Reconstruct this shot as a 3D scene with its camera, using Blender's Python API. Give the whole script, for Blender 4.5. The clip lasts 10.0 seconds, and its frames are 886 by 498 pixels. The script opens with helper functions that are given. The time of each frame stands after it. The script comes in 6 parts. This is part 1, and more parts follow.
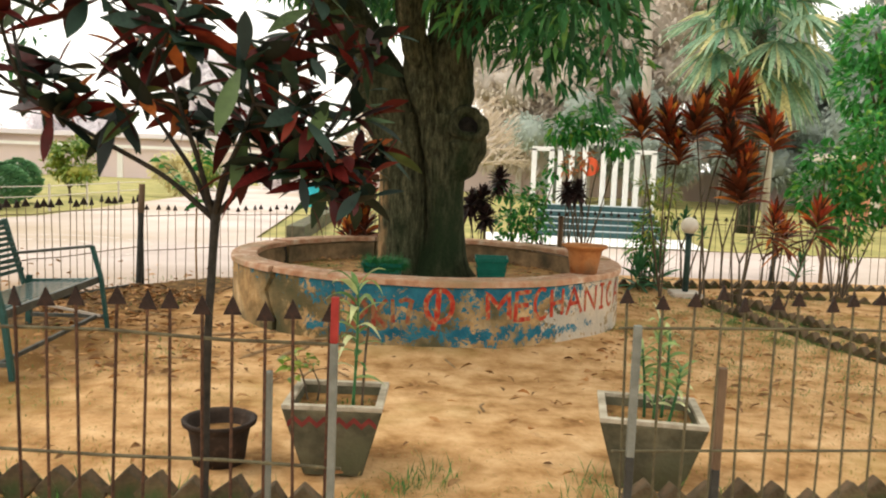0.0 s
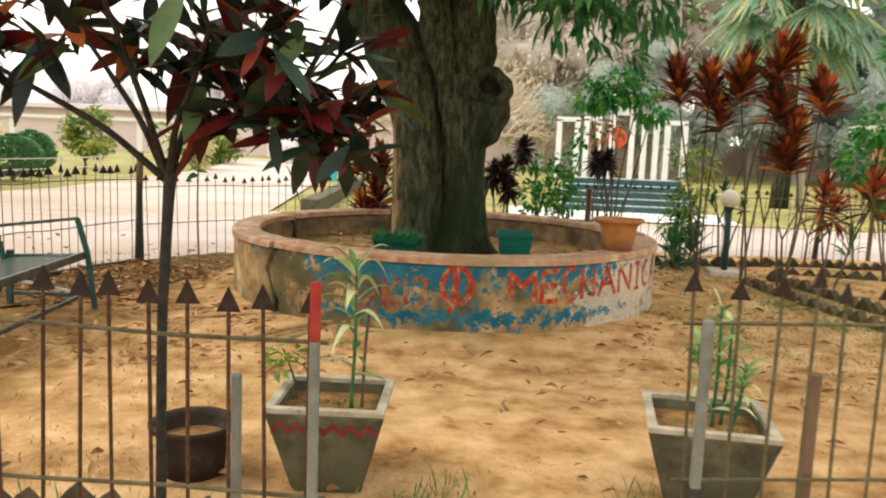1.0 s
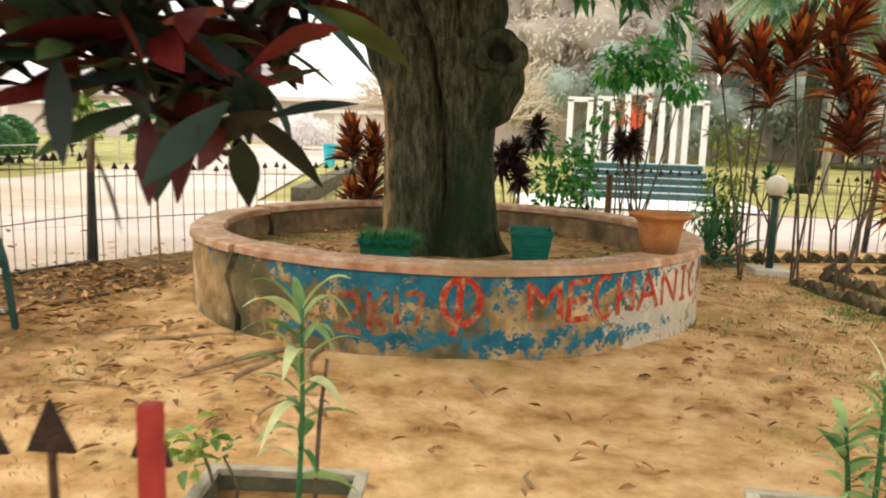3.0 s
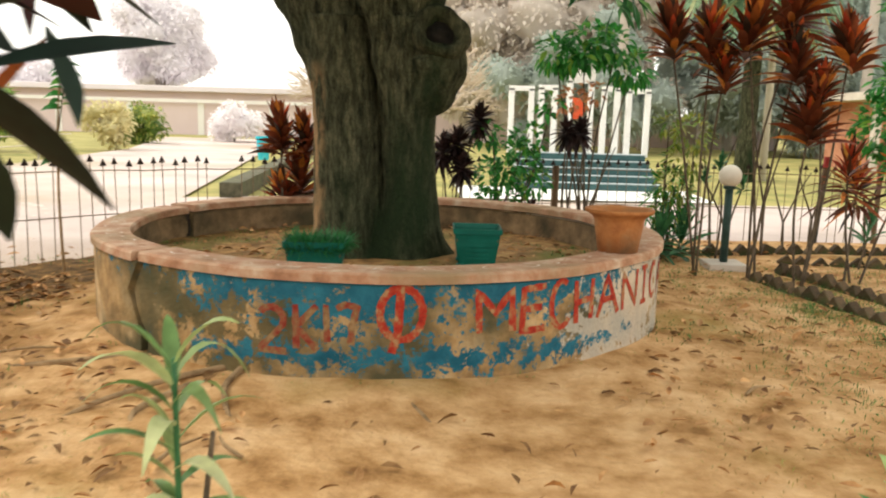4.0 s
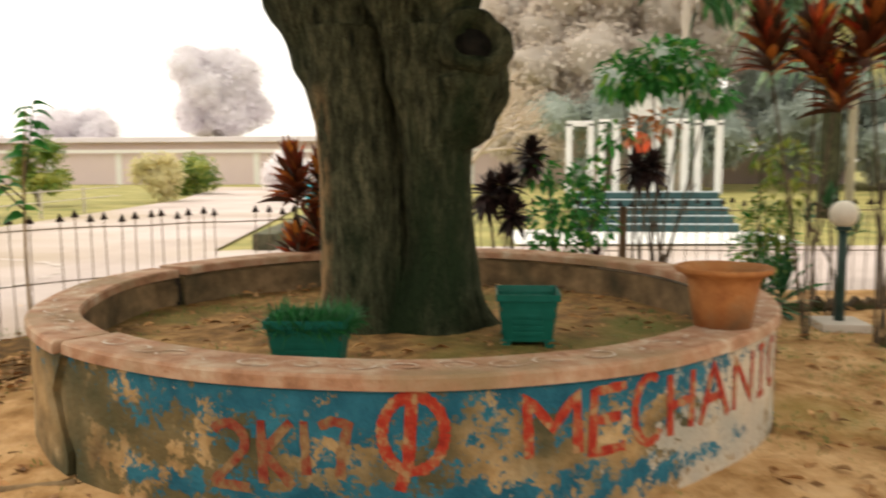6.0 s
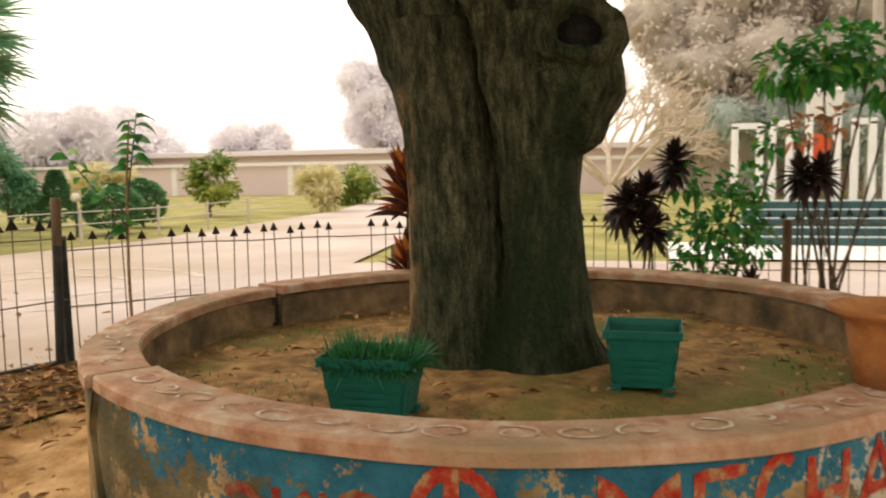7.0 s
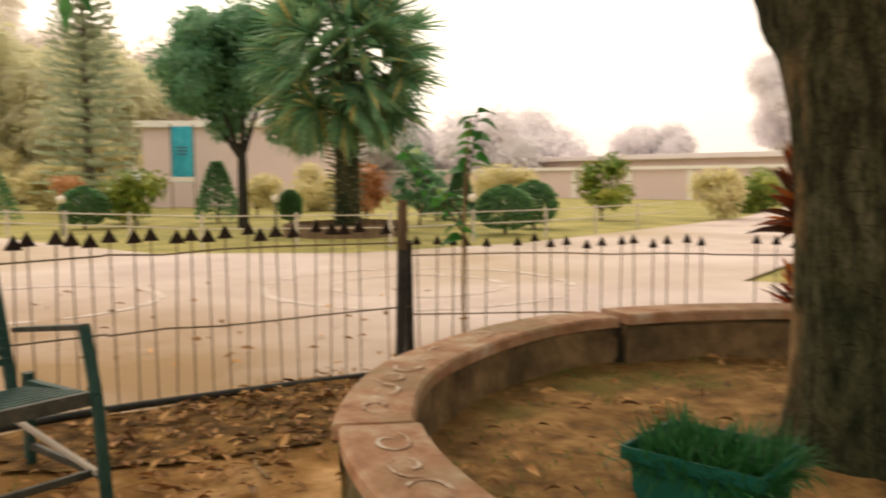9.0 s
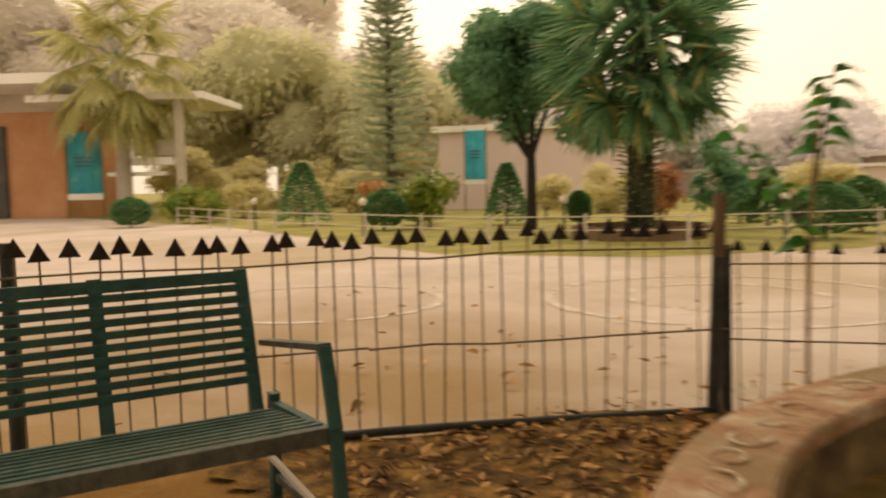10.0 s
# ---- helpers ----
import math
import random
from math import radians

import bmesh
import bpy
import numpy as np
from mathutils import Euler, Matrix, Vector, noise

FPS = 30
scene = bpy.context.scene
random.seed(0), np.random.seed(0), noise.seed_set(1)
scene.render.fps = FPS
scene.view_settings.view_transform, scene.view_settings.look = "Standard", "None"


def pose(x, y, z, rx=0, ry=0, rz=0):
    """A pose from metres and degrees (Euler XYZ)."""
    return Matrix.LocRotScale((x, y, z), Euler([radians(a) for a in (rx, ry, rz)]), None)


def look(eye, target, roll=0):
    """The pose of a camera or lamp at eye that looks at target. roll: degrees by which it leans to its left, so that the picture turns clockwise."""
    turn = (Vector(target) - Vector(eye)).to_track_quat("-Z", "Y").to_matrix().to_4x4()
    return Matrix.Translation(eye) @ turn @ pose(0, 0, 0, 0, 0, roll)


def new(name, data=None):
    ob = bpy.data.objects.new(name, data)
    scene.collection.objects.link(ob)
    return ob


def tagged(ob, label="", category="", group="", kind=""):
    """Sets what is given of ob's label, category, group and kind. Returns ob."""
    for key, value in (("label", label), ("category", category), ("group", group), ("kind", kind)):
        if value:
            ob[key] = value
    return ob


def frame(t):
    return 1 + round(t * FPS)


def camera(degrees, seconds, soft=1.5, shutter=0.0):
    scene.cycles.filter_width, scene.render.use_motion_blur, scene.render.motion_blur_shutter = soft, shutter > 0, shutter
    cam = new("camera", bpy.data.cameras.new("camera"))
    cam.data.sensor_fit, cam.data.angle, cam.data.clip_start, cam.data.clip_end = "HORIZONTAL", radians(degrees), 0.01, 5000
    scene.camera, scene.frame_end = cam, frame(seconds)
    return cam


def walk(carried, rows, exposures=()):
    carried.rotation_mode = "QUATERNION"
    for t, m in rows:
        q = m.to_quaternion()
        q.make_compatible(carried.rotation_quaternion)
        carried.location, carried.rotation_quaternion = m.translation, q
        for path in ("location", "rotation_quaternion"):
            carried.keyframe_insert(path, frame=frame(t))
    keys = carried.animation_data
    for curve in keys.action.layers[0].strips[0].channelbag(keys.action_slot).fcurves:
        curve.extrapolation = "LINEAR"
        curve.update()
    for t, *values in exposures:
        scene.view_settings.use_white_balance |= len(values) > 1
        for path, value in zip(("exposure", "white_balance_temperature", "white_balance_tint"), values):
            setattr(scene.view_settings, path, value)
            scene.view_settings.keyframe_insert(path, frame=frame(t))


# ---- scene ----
cam = camera(57.3, 10.0, soft=2.0, shutter=0.5)
PATH = [
    (0, (0.267, 1.788, 1.433), (0.162, 3.774, 1.229), 2.3),
    (0.5, (0.248, 2.109, 1.402), (0.138, 4.093, 1.174), 2.6),
    (1, (0.259, 2.425, 1.358), (0.103, 4.401, 1.091), 2.3),
    (1.5, (0.243, 2.726, 1.357), (0.041, 4.696, 1.08), 2.2),
    (2, (0.208, 3.019, 1.351), (0.004, 4.989, 1.075), 1.9),
    (3.5, (0.172, 3.873, 1.298), (0.068, 5.845, 0.98), 1.9),
    (4, (0.158, 4.143, 1.293), (0.139, 6.117, 0.973), 1.6),
    (4.5, (0.195, 4.461, 1.289), (0.237, 6.441, 1.008), 1.3),
    (5, (0.204, 4.769, 1.263), (0.31, 6.751, 1.016), 1.2),
    (5.5, (0.193, 5.065, 1.265), (0.285, 7.048, 1.025), 0.8),
    (6, (0.248, 5.364, 1.244), (0.078, 7.345, 1.027), -0.2),
    (7.5, (0.534, 6.259, 1.25), (-0.21, 8.107, 1.067), -0.4),
    (8, (0.513, 6.498, 1.258), (-0.458, 8.237, 1.074), 0.4),
    (8.5, (0.365, 6.72, 1.252), (-0.779, 8.35, 1.067), 0.0),
    (9, (0.27, 6.892, 1.242), (-1.123, 8.317, 1.069), -0.3),
    (9.5, (0.167, 7.042, 1.242), (-1.464, 8.19, 1.1), -0.4),
    (10, (-0.435, 7.396, 1.182), (-2.236, 8.251, 1.024), -1.2),
]
walk(cam, [(t, look(eye, target, roll)) for t, eye, target, roll in PATH],
     [(0, 0.44, 7000, 7), (2, 0.54, 7000, 6), (3.5, 0.56, 7000, 6), (4, 0.52, 7000, 7), (4.5, 0.27, 7100, 7), (6, 0.27, 7300, 9), (7.5, 0.1, 7900, 13), (8.5, 0.08, 8200, 14), (9.5, -0.28, 9400, 15), (10, -0.38, 10800, 14)])

# ---- light ----
world = bpy.data.worlds.new("overcast_sky")
scene.world = world
world.use_nodes = True
wn, wl = world.node_tree.nodes, world.node_tree.links
wn.clear()
sky = wn.new("ShaderNodeTexSky")
sky.sky_type = "NISHITA"
sky.sun_disc = False
sky.sun_elevation, sky.sun_rotation = radians(42), radians(-60)
sky.air_density, sky.dust_density, sky.ozone_density = 1.0, 6.0, 1.0
soft_sky = wn.new("ShaderNodeHueSaturation")
soft_sky.inputs["Saturation"].default_value = 0.12
wl.new(sky.outputs[0], soft_sky.inputs["Color"])
sky_bg = wn.new("ShaderNodeBackground")
sky_bg.inputs["Strength"].default_value = 0.05
wl.new(soft_sky.outputs[0], sky_bg.inputs["Color"])
mist_bg = wn.new("ShaderNodeBackground")
mist_bg.inputs["Color"].default_value = (1.0, 0.985, 0.97, 1)
mist_bg.inputs["Strength"].default_value = 1.1
sky_sum = wn.new("ShaderNodeAddShader")
wl.new(sky_bg.outputs[0], sky_sum.inputs[0])
wl.new(mist_bg.outputs[0], sky_sum.inputs[1])
sky_out = wn.new("ShaderNodeOutputWorld")
wl.new(sky_sum.outputs[0], sky_out.inputs[0])
sun_data = bpy.data.lights.new("sun", "SUN")
sun_data.energy, sun_data.angle, sun_data.color = 0.8, radians(14), (1.0, 0.95, 0.88)
sun = new("sun", sun_data)
sun.matrix_world = look((-14, 8, 18), (0, 9, 0))


# ---- materials ----
def material(name, stops, scale=6.0, detail=6.0, rough=0.85, bump=0.3, bump_scale=None, metal=0.0, island=0.0,
             coords="Object", stretch=(1, 1, 1), sheen=0.0, second=None, spec=0.3):
    """A node material: a noise ramp over the stops (position, colour), a second patch colour and a fine relief."""
    m = bpy.data.materials.new(name)
    m.use_nodes = True
    n, l = m.node_tree.nodes, m.node_tree.links
    b = n["Principled BSDF"]
    b.inputs["Roughness"].default_value, b.inputs["Metallic"].default_value = rough, metal
    b.inputs["Specular IOR Level"].default_value = spec
    tc = n.new("ShaderNodeTexCoord")
    mp = n.new("ShaderNodeMapping")
    mp.inputs["Scale"].default_value = stretch
    l.new(tc.outputs[coords], mp.inputs[0])
    no = n.new("ShaderNodeTexNoise")
    no.inputs["Scale"].default_value, no.inputs["Detail"].default_value = scale, detail
    no.inputs["Roughness"].default_value = 0.62
    l.new(mp.outputs[0], no.inputs["Vector"])
    ramp = n.new("ShaderNodeValToRGB")
    while len(ramp.color_ramp.elements) < len(stops):
        ramp.color_ramp.elements.new(0.5)
    for e, (p, c) in zip(ramp.color_ramp.elements, stops):
        e.position, e.color = p, (*c, 1)
    l.new(no.outputs["Fac"], ramp.inputs[0])
    colour = ramp.outputs[0]
    if second:
        tint, s2, lo, hi = second
        n2 = n.new("ShaderNodeTexNoise")
        n2.inputs["Scale"].default_value, n2.inputs["Detail"].default_value = s2, 5
        l.new(mp.outputs[0], n2.inputs["Vector"])
        r2 = n.new("ShaderNodeMapRange")
        r2.inputs["From Min"].default_value, r2.inputs["From Max"].default_value = lo, hi
        l.new(n2.outputs["Fac"], r2.inputs["Value"])
        mx = n.new("ShaderNodeMix")
        mx.data_type = "RGBA"
        l.new(r2.outputs[0], mx.inputs["Factor"])
        l.new(colour, mx.inputs["A"])
        mx.inputs["B"].default_value = (*tint, 1)
        colour = mx.outputs["Result"]
    if island:
        geo = n.new("ShaderNodeNewGeometry")
        info = n.new("ShaderNodeObjectInfo")
        add = n.new("ShaderNodeMath")
        add.operation = "ADD"
        l.new(geo.outputs["Random Per Island"], add.inputs[0])
        l.new(info.outputs["Random"], add.inputs[1])
        fr = n.new("ShaderNodeMath")
        fr.operation = "FRACT"
        l.new(add.outputs[0], fr.inputs[0])
        rng = n.new("ShaderNodeMapRange")
        rng.inputs["To Min"].default_value, rng.inputs["To Max"].default_value = 1 - island, 1 + island
        l.new(fr.outputs[0], rng.inputs["Value"])
        hs = n.new("ShaderNodeHueSaturation")
        l.new(rng.outputs[0], hs.inputs["Value"])
        l.new(colour, hs.inputs["Color"])
        colour = hs.outputs[0]
    l.new(colour, b.inputs["Base Color"])
    if bump:
        nb = n.new("ShaderNodeTexNoise")
        nb.inputs["Scale"].default_value, nb.inputs["Detail"].default_value = bump_scale or scale * 5, 6
        l.new(mp.outputs[0], nb.inputs["Vector"])
        bp = n.new("ShaderNodeBump")
        bp.inputs["Strength"].default_value, bp.inputs["Distance"].default_value = bump, 0.02
        l.new(nb.outputs["Fac"], bp.inputs["Height"])
        l.new(bp.outputs[0], b.inputs["Normal"])
    return m


def leaf_material(name, dark, light, tip=None, rough=0.45, through_light=0.25, spread=0.35):
    """Leaves: a colour for each leaf between dark and light (and tip for a few), with some light passing through."""
    m = bpy.data.materials.new(name)
    m.use_nodes = True
    n, l = m.node_tree.nodes, m.node_tree.links
    b = n["Principled BSDF"]
    b.inputs["Roughness"].default_value = rough
    b.inputs["Specular IOR Level"].default_value = 0.35
    geo, info = n.new("ShaderNodeNewGeometry"), n.new("ShaderNodeObjectInfo")
    add, fr = n.new("ShaderNodeMath"), n.new("ShaderNodeMath")
    fr.operation = "FRACT"
    l.new(geo.outputs["Random Per Island"], add.inputs[0])
    l.new(info.outputs["Random"], add.inputs[1])
    l.new(add.outputs[0], fr.inputs[0])
    ramp = n.new("ShaderNodeValToRGB")
    ramp.color_ramp.elements[0].color = (*dark, 1)
    ramp.color_ramp.elements[1].color = (*light, 1)
    ramp.color_ramp.elements[1].position = 0.8
    if tip:
        e = ramp.color_ramp.elements.new(0.97)
        e.color = (*tip, 1)
    l.new(fr.outputs[0], ramp.inputs[0])
    tc, no = n.new("ShaderNodeTexCoord"), n.new("ShaderNodeTexNoise")
    no.inputs["Scale"].default_value, no.inputs["Detail"].default_value = 14, 4
    l.new(tc.outputs["Object"], no.inputs["Vector"])
    rng = n.new("ShaderNodeMapRange")
    rng.inputs["From Min"].default_value, rng.inputs["From Max"].default_value = 0.3, 0.7
    rng.inputs["To Min"].default_value, rng.inputs["To Max"].default_value = 1 - spread, 1 + spread
    l.new(no.outputs["Fac"], rng.inputs["Value"])
    hs = n.new("ShaderNodeHueSaturation")
    l.new(rng.outputs[0], hs.inputs["Value"])
    l.new(ramp.outputs[0], hs.inputs["Color"])
    l.new(hs.outputs[0], b.inputs["Base Color"])
    tr, mix = n.new("ShaderNodeBsdfTranslucent"), n.new("ShaderNodeMixShader")
    mix.inputs[0].default_value = through_light
    l.new(hs.outputs[0], tr.inputs["Color"])
    l.new(b.outputs[0], mix.inputs[1])
    l.new(tr.outputs[0], mix.inputs[2])
    l.new(mix.outputs[0], n["Material Output"].inputs["Surface"])
    return m


SOIL = material("dry_soil", [(0.3, (0.20, 0.095, 0.034)), (0.42, (0.40, 0.22, 0.090)), (0.56, (0.57, 0.35, 0.17)), (0.70, (0.68, 0.45, 0.25))], 3.4, 12, 0.95, 0.9, 26,
                second=((0.26, 0.19, 0.05), 0.6, 0.55, 0.74), spec=0.1)
# darker ochre earth round the bench and behind the planter, mixed in by x and noise
sn, sl = SOIL.node_tree.nodes, SOIL.node_tree.links
s_tc, s_sep, s_noise = sn.new("ShaderNodeTexCoord"), sn.new("ShaderNodeSeparateXYZ"), sn.new("ShaderNodeTexNoise")
s_noise.inputs["Scale"].default_value, s_noise.inputs["Detail"].default_value = 3.2, 10
sl.new(s_tc.outputs["Object"], s_sep.inputs[0])
sl.new(s_tc.outputs["Object"], s_noise.inputs["Vector"])
s_rng, s_add, s_cut = sn.new("ShaderNodeMapRange"), sn.new("ShaderNodeMath"), sn.new("ShaderNodeMapRange")
s_rng.inputs["From Min"].default_value, s_rng.inputs["From Max"].default_value = -1.3, -3.2
s_rng.inputs["To Min"].default_value, s_rng.inputs["To Max"].default_value = 0.0, 0.5
sl.new(s_sep.outputs["X"], s_rng.inputs["Value"])
sl.new(s_rng.outputs[0], s_add.inputs[0])
sl.new(s_noise.outputs["Fac"], s_add.inputs[1])
s_cut.inputs["From Min"].default_value, s_cut.inputs["From Max"].default_value = 0.62, 0.95
sl.new(s_add.outputs[0], s_cut.inputs["Value"])
s_mix = sn.new("ShaderNodeMix")
s_mix.data_type = "RGBA"
sl.new(s_cut.outputs[0], s_mix.inputs["Factor"])
sl.new(sn["Principled BSDF"].inputs["Base Color"].links[0].from_socket, s_mix.inputs["A"])
s_mix.inputs["B"].default_value = (0.24, 0.125, 0.042, 1)
sl.new(s_mix.outputs["Result"], sn["Principled BSDF"].inputs["Base Color"])
BED_SOIL = material("bed_soil", [(0.3, (0.09, 0.045, 0.014)), (0.48, (0.26, 0.135, 0.045)), (0.66, (0.44, 0.25, 0.095))], 8, 11, 0.95, 0.8, 24,
                    second=((0.15, 0.13, 0.03), 1.4, 0.52, 0.66))
LAWN = material("lawn_ground", [(0.3, (0.16, 0.17, 0.05)), (0.5, (0.30, 0.27, 0.09)), (0.75, (0.45, 0.38, 0.15))], 0.8, 9, 0.95, 0.5, 30)
ROAD = material("worn_concrete_road", [(0.3, (0.40, 0.32, 0.29)), (0.5, (0.54, 0.45, 0.415)), (0.72, (0.64, 0.55, 0.515))], 0.35, 10, 0.8, 0.25, 18,
                second=((0.40, 0.31, 0.22), 0.16, 0.48, 0.68))
# ochre tone over the yard beside the bench, its extent fitted to the camera's view
rn, rl = ROAD.node_tree.nodes, ROAD.node_tree.links
r_tc, r_sep, r_noise = rn.new("ShaderNodeTexCoord"), rn.new("ShaderNodeSeparateXYZ"), rn.new("ShaderNodeTexNoise")
r_noise.inputs["Scale"].default_value, r_noise.inputs["Detail"].default_value = 0.9, 8
rl.new(r_tc.outputs["Object"], r_sep.inputs[0])
rl.new(r_tc.outputs["Object"], r_noise.inputs["Vector"])
r_x, r_y, r_n, r_m, r_k = (rn.new(k) for k in ("ShaderNodeMapRange", "ShaderNodeMapRange", "ShaderNodeMapRange", "ShaderNodeMath", "ShaderNodeMath"))
r_x.inputs["From Min"].default_value, r_x.inputs["From Max"].default_value = -11.5, -6.0
r_y.inputs["From Min"].default_value, r_y.inputs["From Max"].default_value = 12.5, 9.5
r_n.inputs["From Min"].default_value, r_n.inputs["From Max"].default_value = 0.25, 0.55
r_n.inputs["To Min"].default_value, r_n.inputs["To Max"].default_value = 0.55, 0.95
rl.new(r_sep.outputs["X"], r_x.inputs["Value"])
rl.new(r_sep.outputs["Y"], r_y.inputs["Value"])
rl.new(r_noise.outputs["Fac"], r_n.inputs["Value"])
r_m.operation = r_k.operation = "MULTIPLY"
rl.new(r_x.outputs[0], r_m.inputs[0])
rl.new(r_y.outputs[0], r_m.inputs[1])
rl.new(r_m.outputs[0], r_k.inputs[0])
rl.new(r_n.outputs[0], r_k.inputs[1])
r_mix = rn.new("ShaderNodeMix")
r_mix.data_type = "RGBA"
rl.new(r_k.outputs[0], r_mix.inputs["Factor"])
rl.new(rn["Principled BSDF"].inputs["Base Color"].links[0].from_socket, r_mix.inputs["A"])
r_mix.inputs["B"].default_value = (0.26, 0.155, 0.062, 1)
rl.new(r_mix.outputs["Result"], rn["Principled BSDF"].inputs["Base Color"])
RIM = material("worn_red_rim", [(0.3, (0.25, 0.12, 0.065)), (0.46, (0.42, 0.22, 0.13)), (0.6, (0.50, 0.34, 0.23)), (0.75, (0.64, 0.53, 0.42))], 7, 9, 0.85, 0.5, 40,
               second=((0.30, 0.20, 0.11), 3.0, 0.50, 0.70))
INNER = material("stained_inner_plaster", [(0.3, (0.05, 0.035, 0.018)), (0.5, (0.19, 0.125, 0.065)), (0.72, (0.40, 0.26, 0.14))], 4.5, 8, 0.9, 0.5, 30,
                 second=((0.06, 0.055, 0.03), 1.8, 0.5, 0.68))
BARK = material("mango_bark", [(0.32, (0.012, 0.013, 0.008)), (0.5, (0.060, 0.062, 0.035)), (0.66, (0.125, 0.12, 0.07)), (0.76, (0.28, 0.24, 0.16))], 24, 12, 0.95, 1.0, 60,
                stretch=(1, 1, 0.28), second=((0.018, 0.03, 0.013), 2.2, 0.46, 0.64), spec=0.1)
bn, bl = BARK.node_tree.nodes, BARK.node_tree.links
vor = bn.new("ShaderNodeTexVoronoi")
vor.feature = "DISTANCE_TO_EDGE"
vor.inputs["Scale"].default_value = 52
b_tc, b_mp, b_wob = bn.new("ShaderNodeTexCoord"), bn.new("ShaderNodeMapping"), bn.new("ShaderNodeTexNoise")
b_mp.inputs["Scale"].default_value = (1, 1, 0.30)
b_wob.inputs["Scale"].default_value = 11
b_add = bn.new("ShaderNodeVectorMath")
b_sc = bn.new("ShaderNodeVectorMath")
b_sc.operation = "SCALE"
b_sc.inputs["Scale"].default_value = 0.12
bl.new(b_tc.outputs["Object"], b_wob.inputs["Vector"])
bl.new(b_wob.outputs["Color"], b_sc.inputs[0])
bl.new(b_tc.outputs["Object"], b_add.inputs[0])
bl.new(b_sc.outputs[0], b_add.inputs[1])
bl.new(b_add.outputs[0], b_mp.inputs[0])
bl.new(b_mp.outputs[0], vor.inputs["Vector"])
b_rng = bn.new("ShaderNodeMapRange")
b_rng.inputs["From Max"].default_value, b_rng.inputs["To Min"].default_value, b_rng.inputs["To Max"].default_value = 0.13, 0.74, 1.10
bl.new(vor.outputs["Distance"], b_rng.inputs["Value"])
b_hs = bn.new("ShaderNodeHueSaturation")
b_pr = bn["Principled BSDF"]
bl.new(b_pr.inputs["Base Color"].links[0].from_socket, b_hs.inputs["Color"])
bl.new(b_rng.outputs[0], b_hs.inputs["Value"])
bl.new(b_hs.outputs[0], b_pr.inputs["Base Color"])
# tan mixed into the bark at the trunk's left edge imitates its lit side
b_sep, b_x, b_z, b_n, b_m1, b_m2 = (bn.new(k) for k in ("ShaderNodeSeparateXYZ", "ShaderNodeMapRange", "ShaderNodeMapRange", "ShaderNodeMapRange", "ShaderNodeMath", "ShaderNodeMath"))
b_pn = bn.new("ShaderNodeTexNoise")
b_pn.inputs["Scale"].default_value, b_pn.inputs["Detail"].default_value = 9, 8
bl.new(b_mp.outputs[0], b_pn.inputs["Vector"])
bl.new(b_tc.outputs["Object"], b_sep.inputs[0])
b_x.inputs["From Min"].default_value, b_x.inputs["From Max"].default_value = -0.29, -0.36
b_z.inputs["From Min"].default_value, b_z.inputs["From Max"].default_value = 1.35, 1.15
b_n.inputs["From Min"].default_value, b_n.inputs["From Max"].default_value = 0.40, 0.56
for sock, node in ((b_sep.outputs["X"], b_x), (b_sep.outputs["Z"], b_z), (b_pn.outputs["Fac"], b_n)):
    bl.new(sock, node.inputs["Value"])
b_m1.operation = b_m2.operation = "MULTIPLY"
bl.new(b_x.outputs[0], b_m1.inputs[0])
bl.new(b_z.outputs[0], b_m1.inputs[1])
bl.new(b_m1.outputs[0], b_m2.inputs[0])
bl.new(b_n.outputs[0], b_m2.inputs[1])
b_mix = bn.new("ShaderNodeMix")
b_mix.data_type = "RGBA"
bl.new(b_m2.outputs[0], b_mix.inputs["Factor"])
bl.new(b_pr.inputs["Base Color"].links[0].from_socket, b_mix.inputs["A"])
b_mix.inputs["B"].default_value = (0.36, 0.22, 0.11, 1)
bl.new(b_mix.outputs["Result"], b_pr.inputs["Base Color"])
b_bp = bn.new("ShaderNodeBump")
b_bp.inputs["Strength"].default_value, b_bp.inputs["Distance"].default_value = 0.7, 0.02
bl.new(b_rng.outputs[0], b_bp.inputs["Height"])
bl.new(b_pr.inputs["Normal"].links[0].from_socket, b_bp.inputs["Normal"])
bl.new(b_bp.outputs[0], b_pr.inputs["Normal"])
HEARTWOOD = material("dark_burl_hollow", [(0.3, (0.008, 0.007, 0.005)), (0.7, (0.035, 0.026, 0.018))], 20, 7, 0.95, 0.8)
STUB = material("grey_palm_leaf_base", [(0.3, (0.16, 0.17, 0.11)), (0.7, (0.34, 0.34, 0.23))], 8, 6, 0.9, 0.4)
HEAD = material("black_spear_head", [(0.3, (0.012, 0.007, 0.006)), (0.6, (0.030, 0.016, 0.012)), (0.78, (0.09, 0.035, 0.02))], 30, 6, 0.6, 0.3, metal=0.2)
TWIG = material("brown_twig", [(0.3, (0.05, 0.04, 0.03)), (0.7, (0.16, 0.12, 0.08))], 20, 5, 0.9, 0.4)
DARK_TWIG = material("dark_croton_bark", [(0.3, (0.012, 0.011, 0.009)), (0.7, (0.045, 0.040, 0.032))], 25, 5, 0.85, 0.4)
PALE_TWIG = material("pale_bare_bark", [(0.3, (0.50, 0.40, 0.31)), (0.7, (0.68, 0.58, 0.48))], 5, 5, 0.9, 0.2)
IRON = material("rusty_dark_iron", [(0.3, (0.030, 0.018, 0.012)), (0.55, (0.08, 0.04, 0.025)), (0.75, (0.16, 0.075, 0.04))], 30, 6, 0.7, 0.3, metal=0.3, island=0.2)
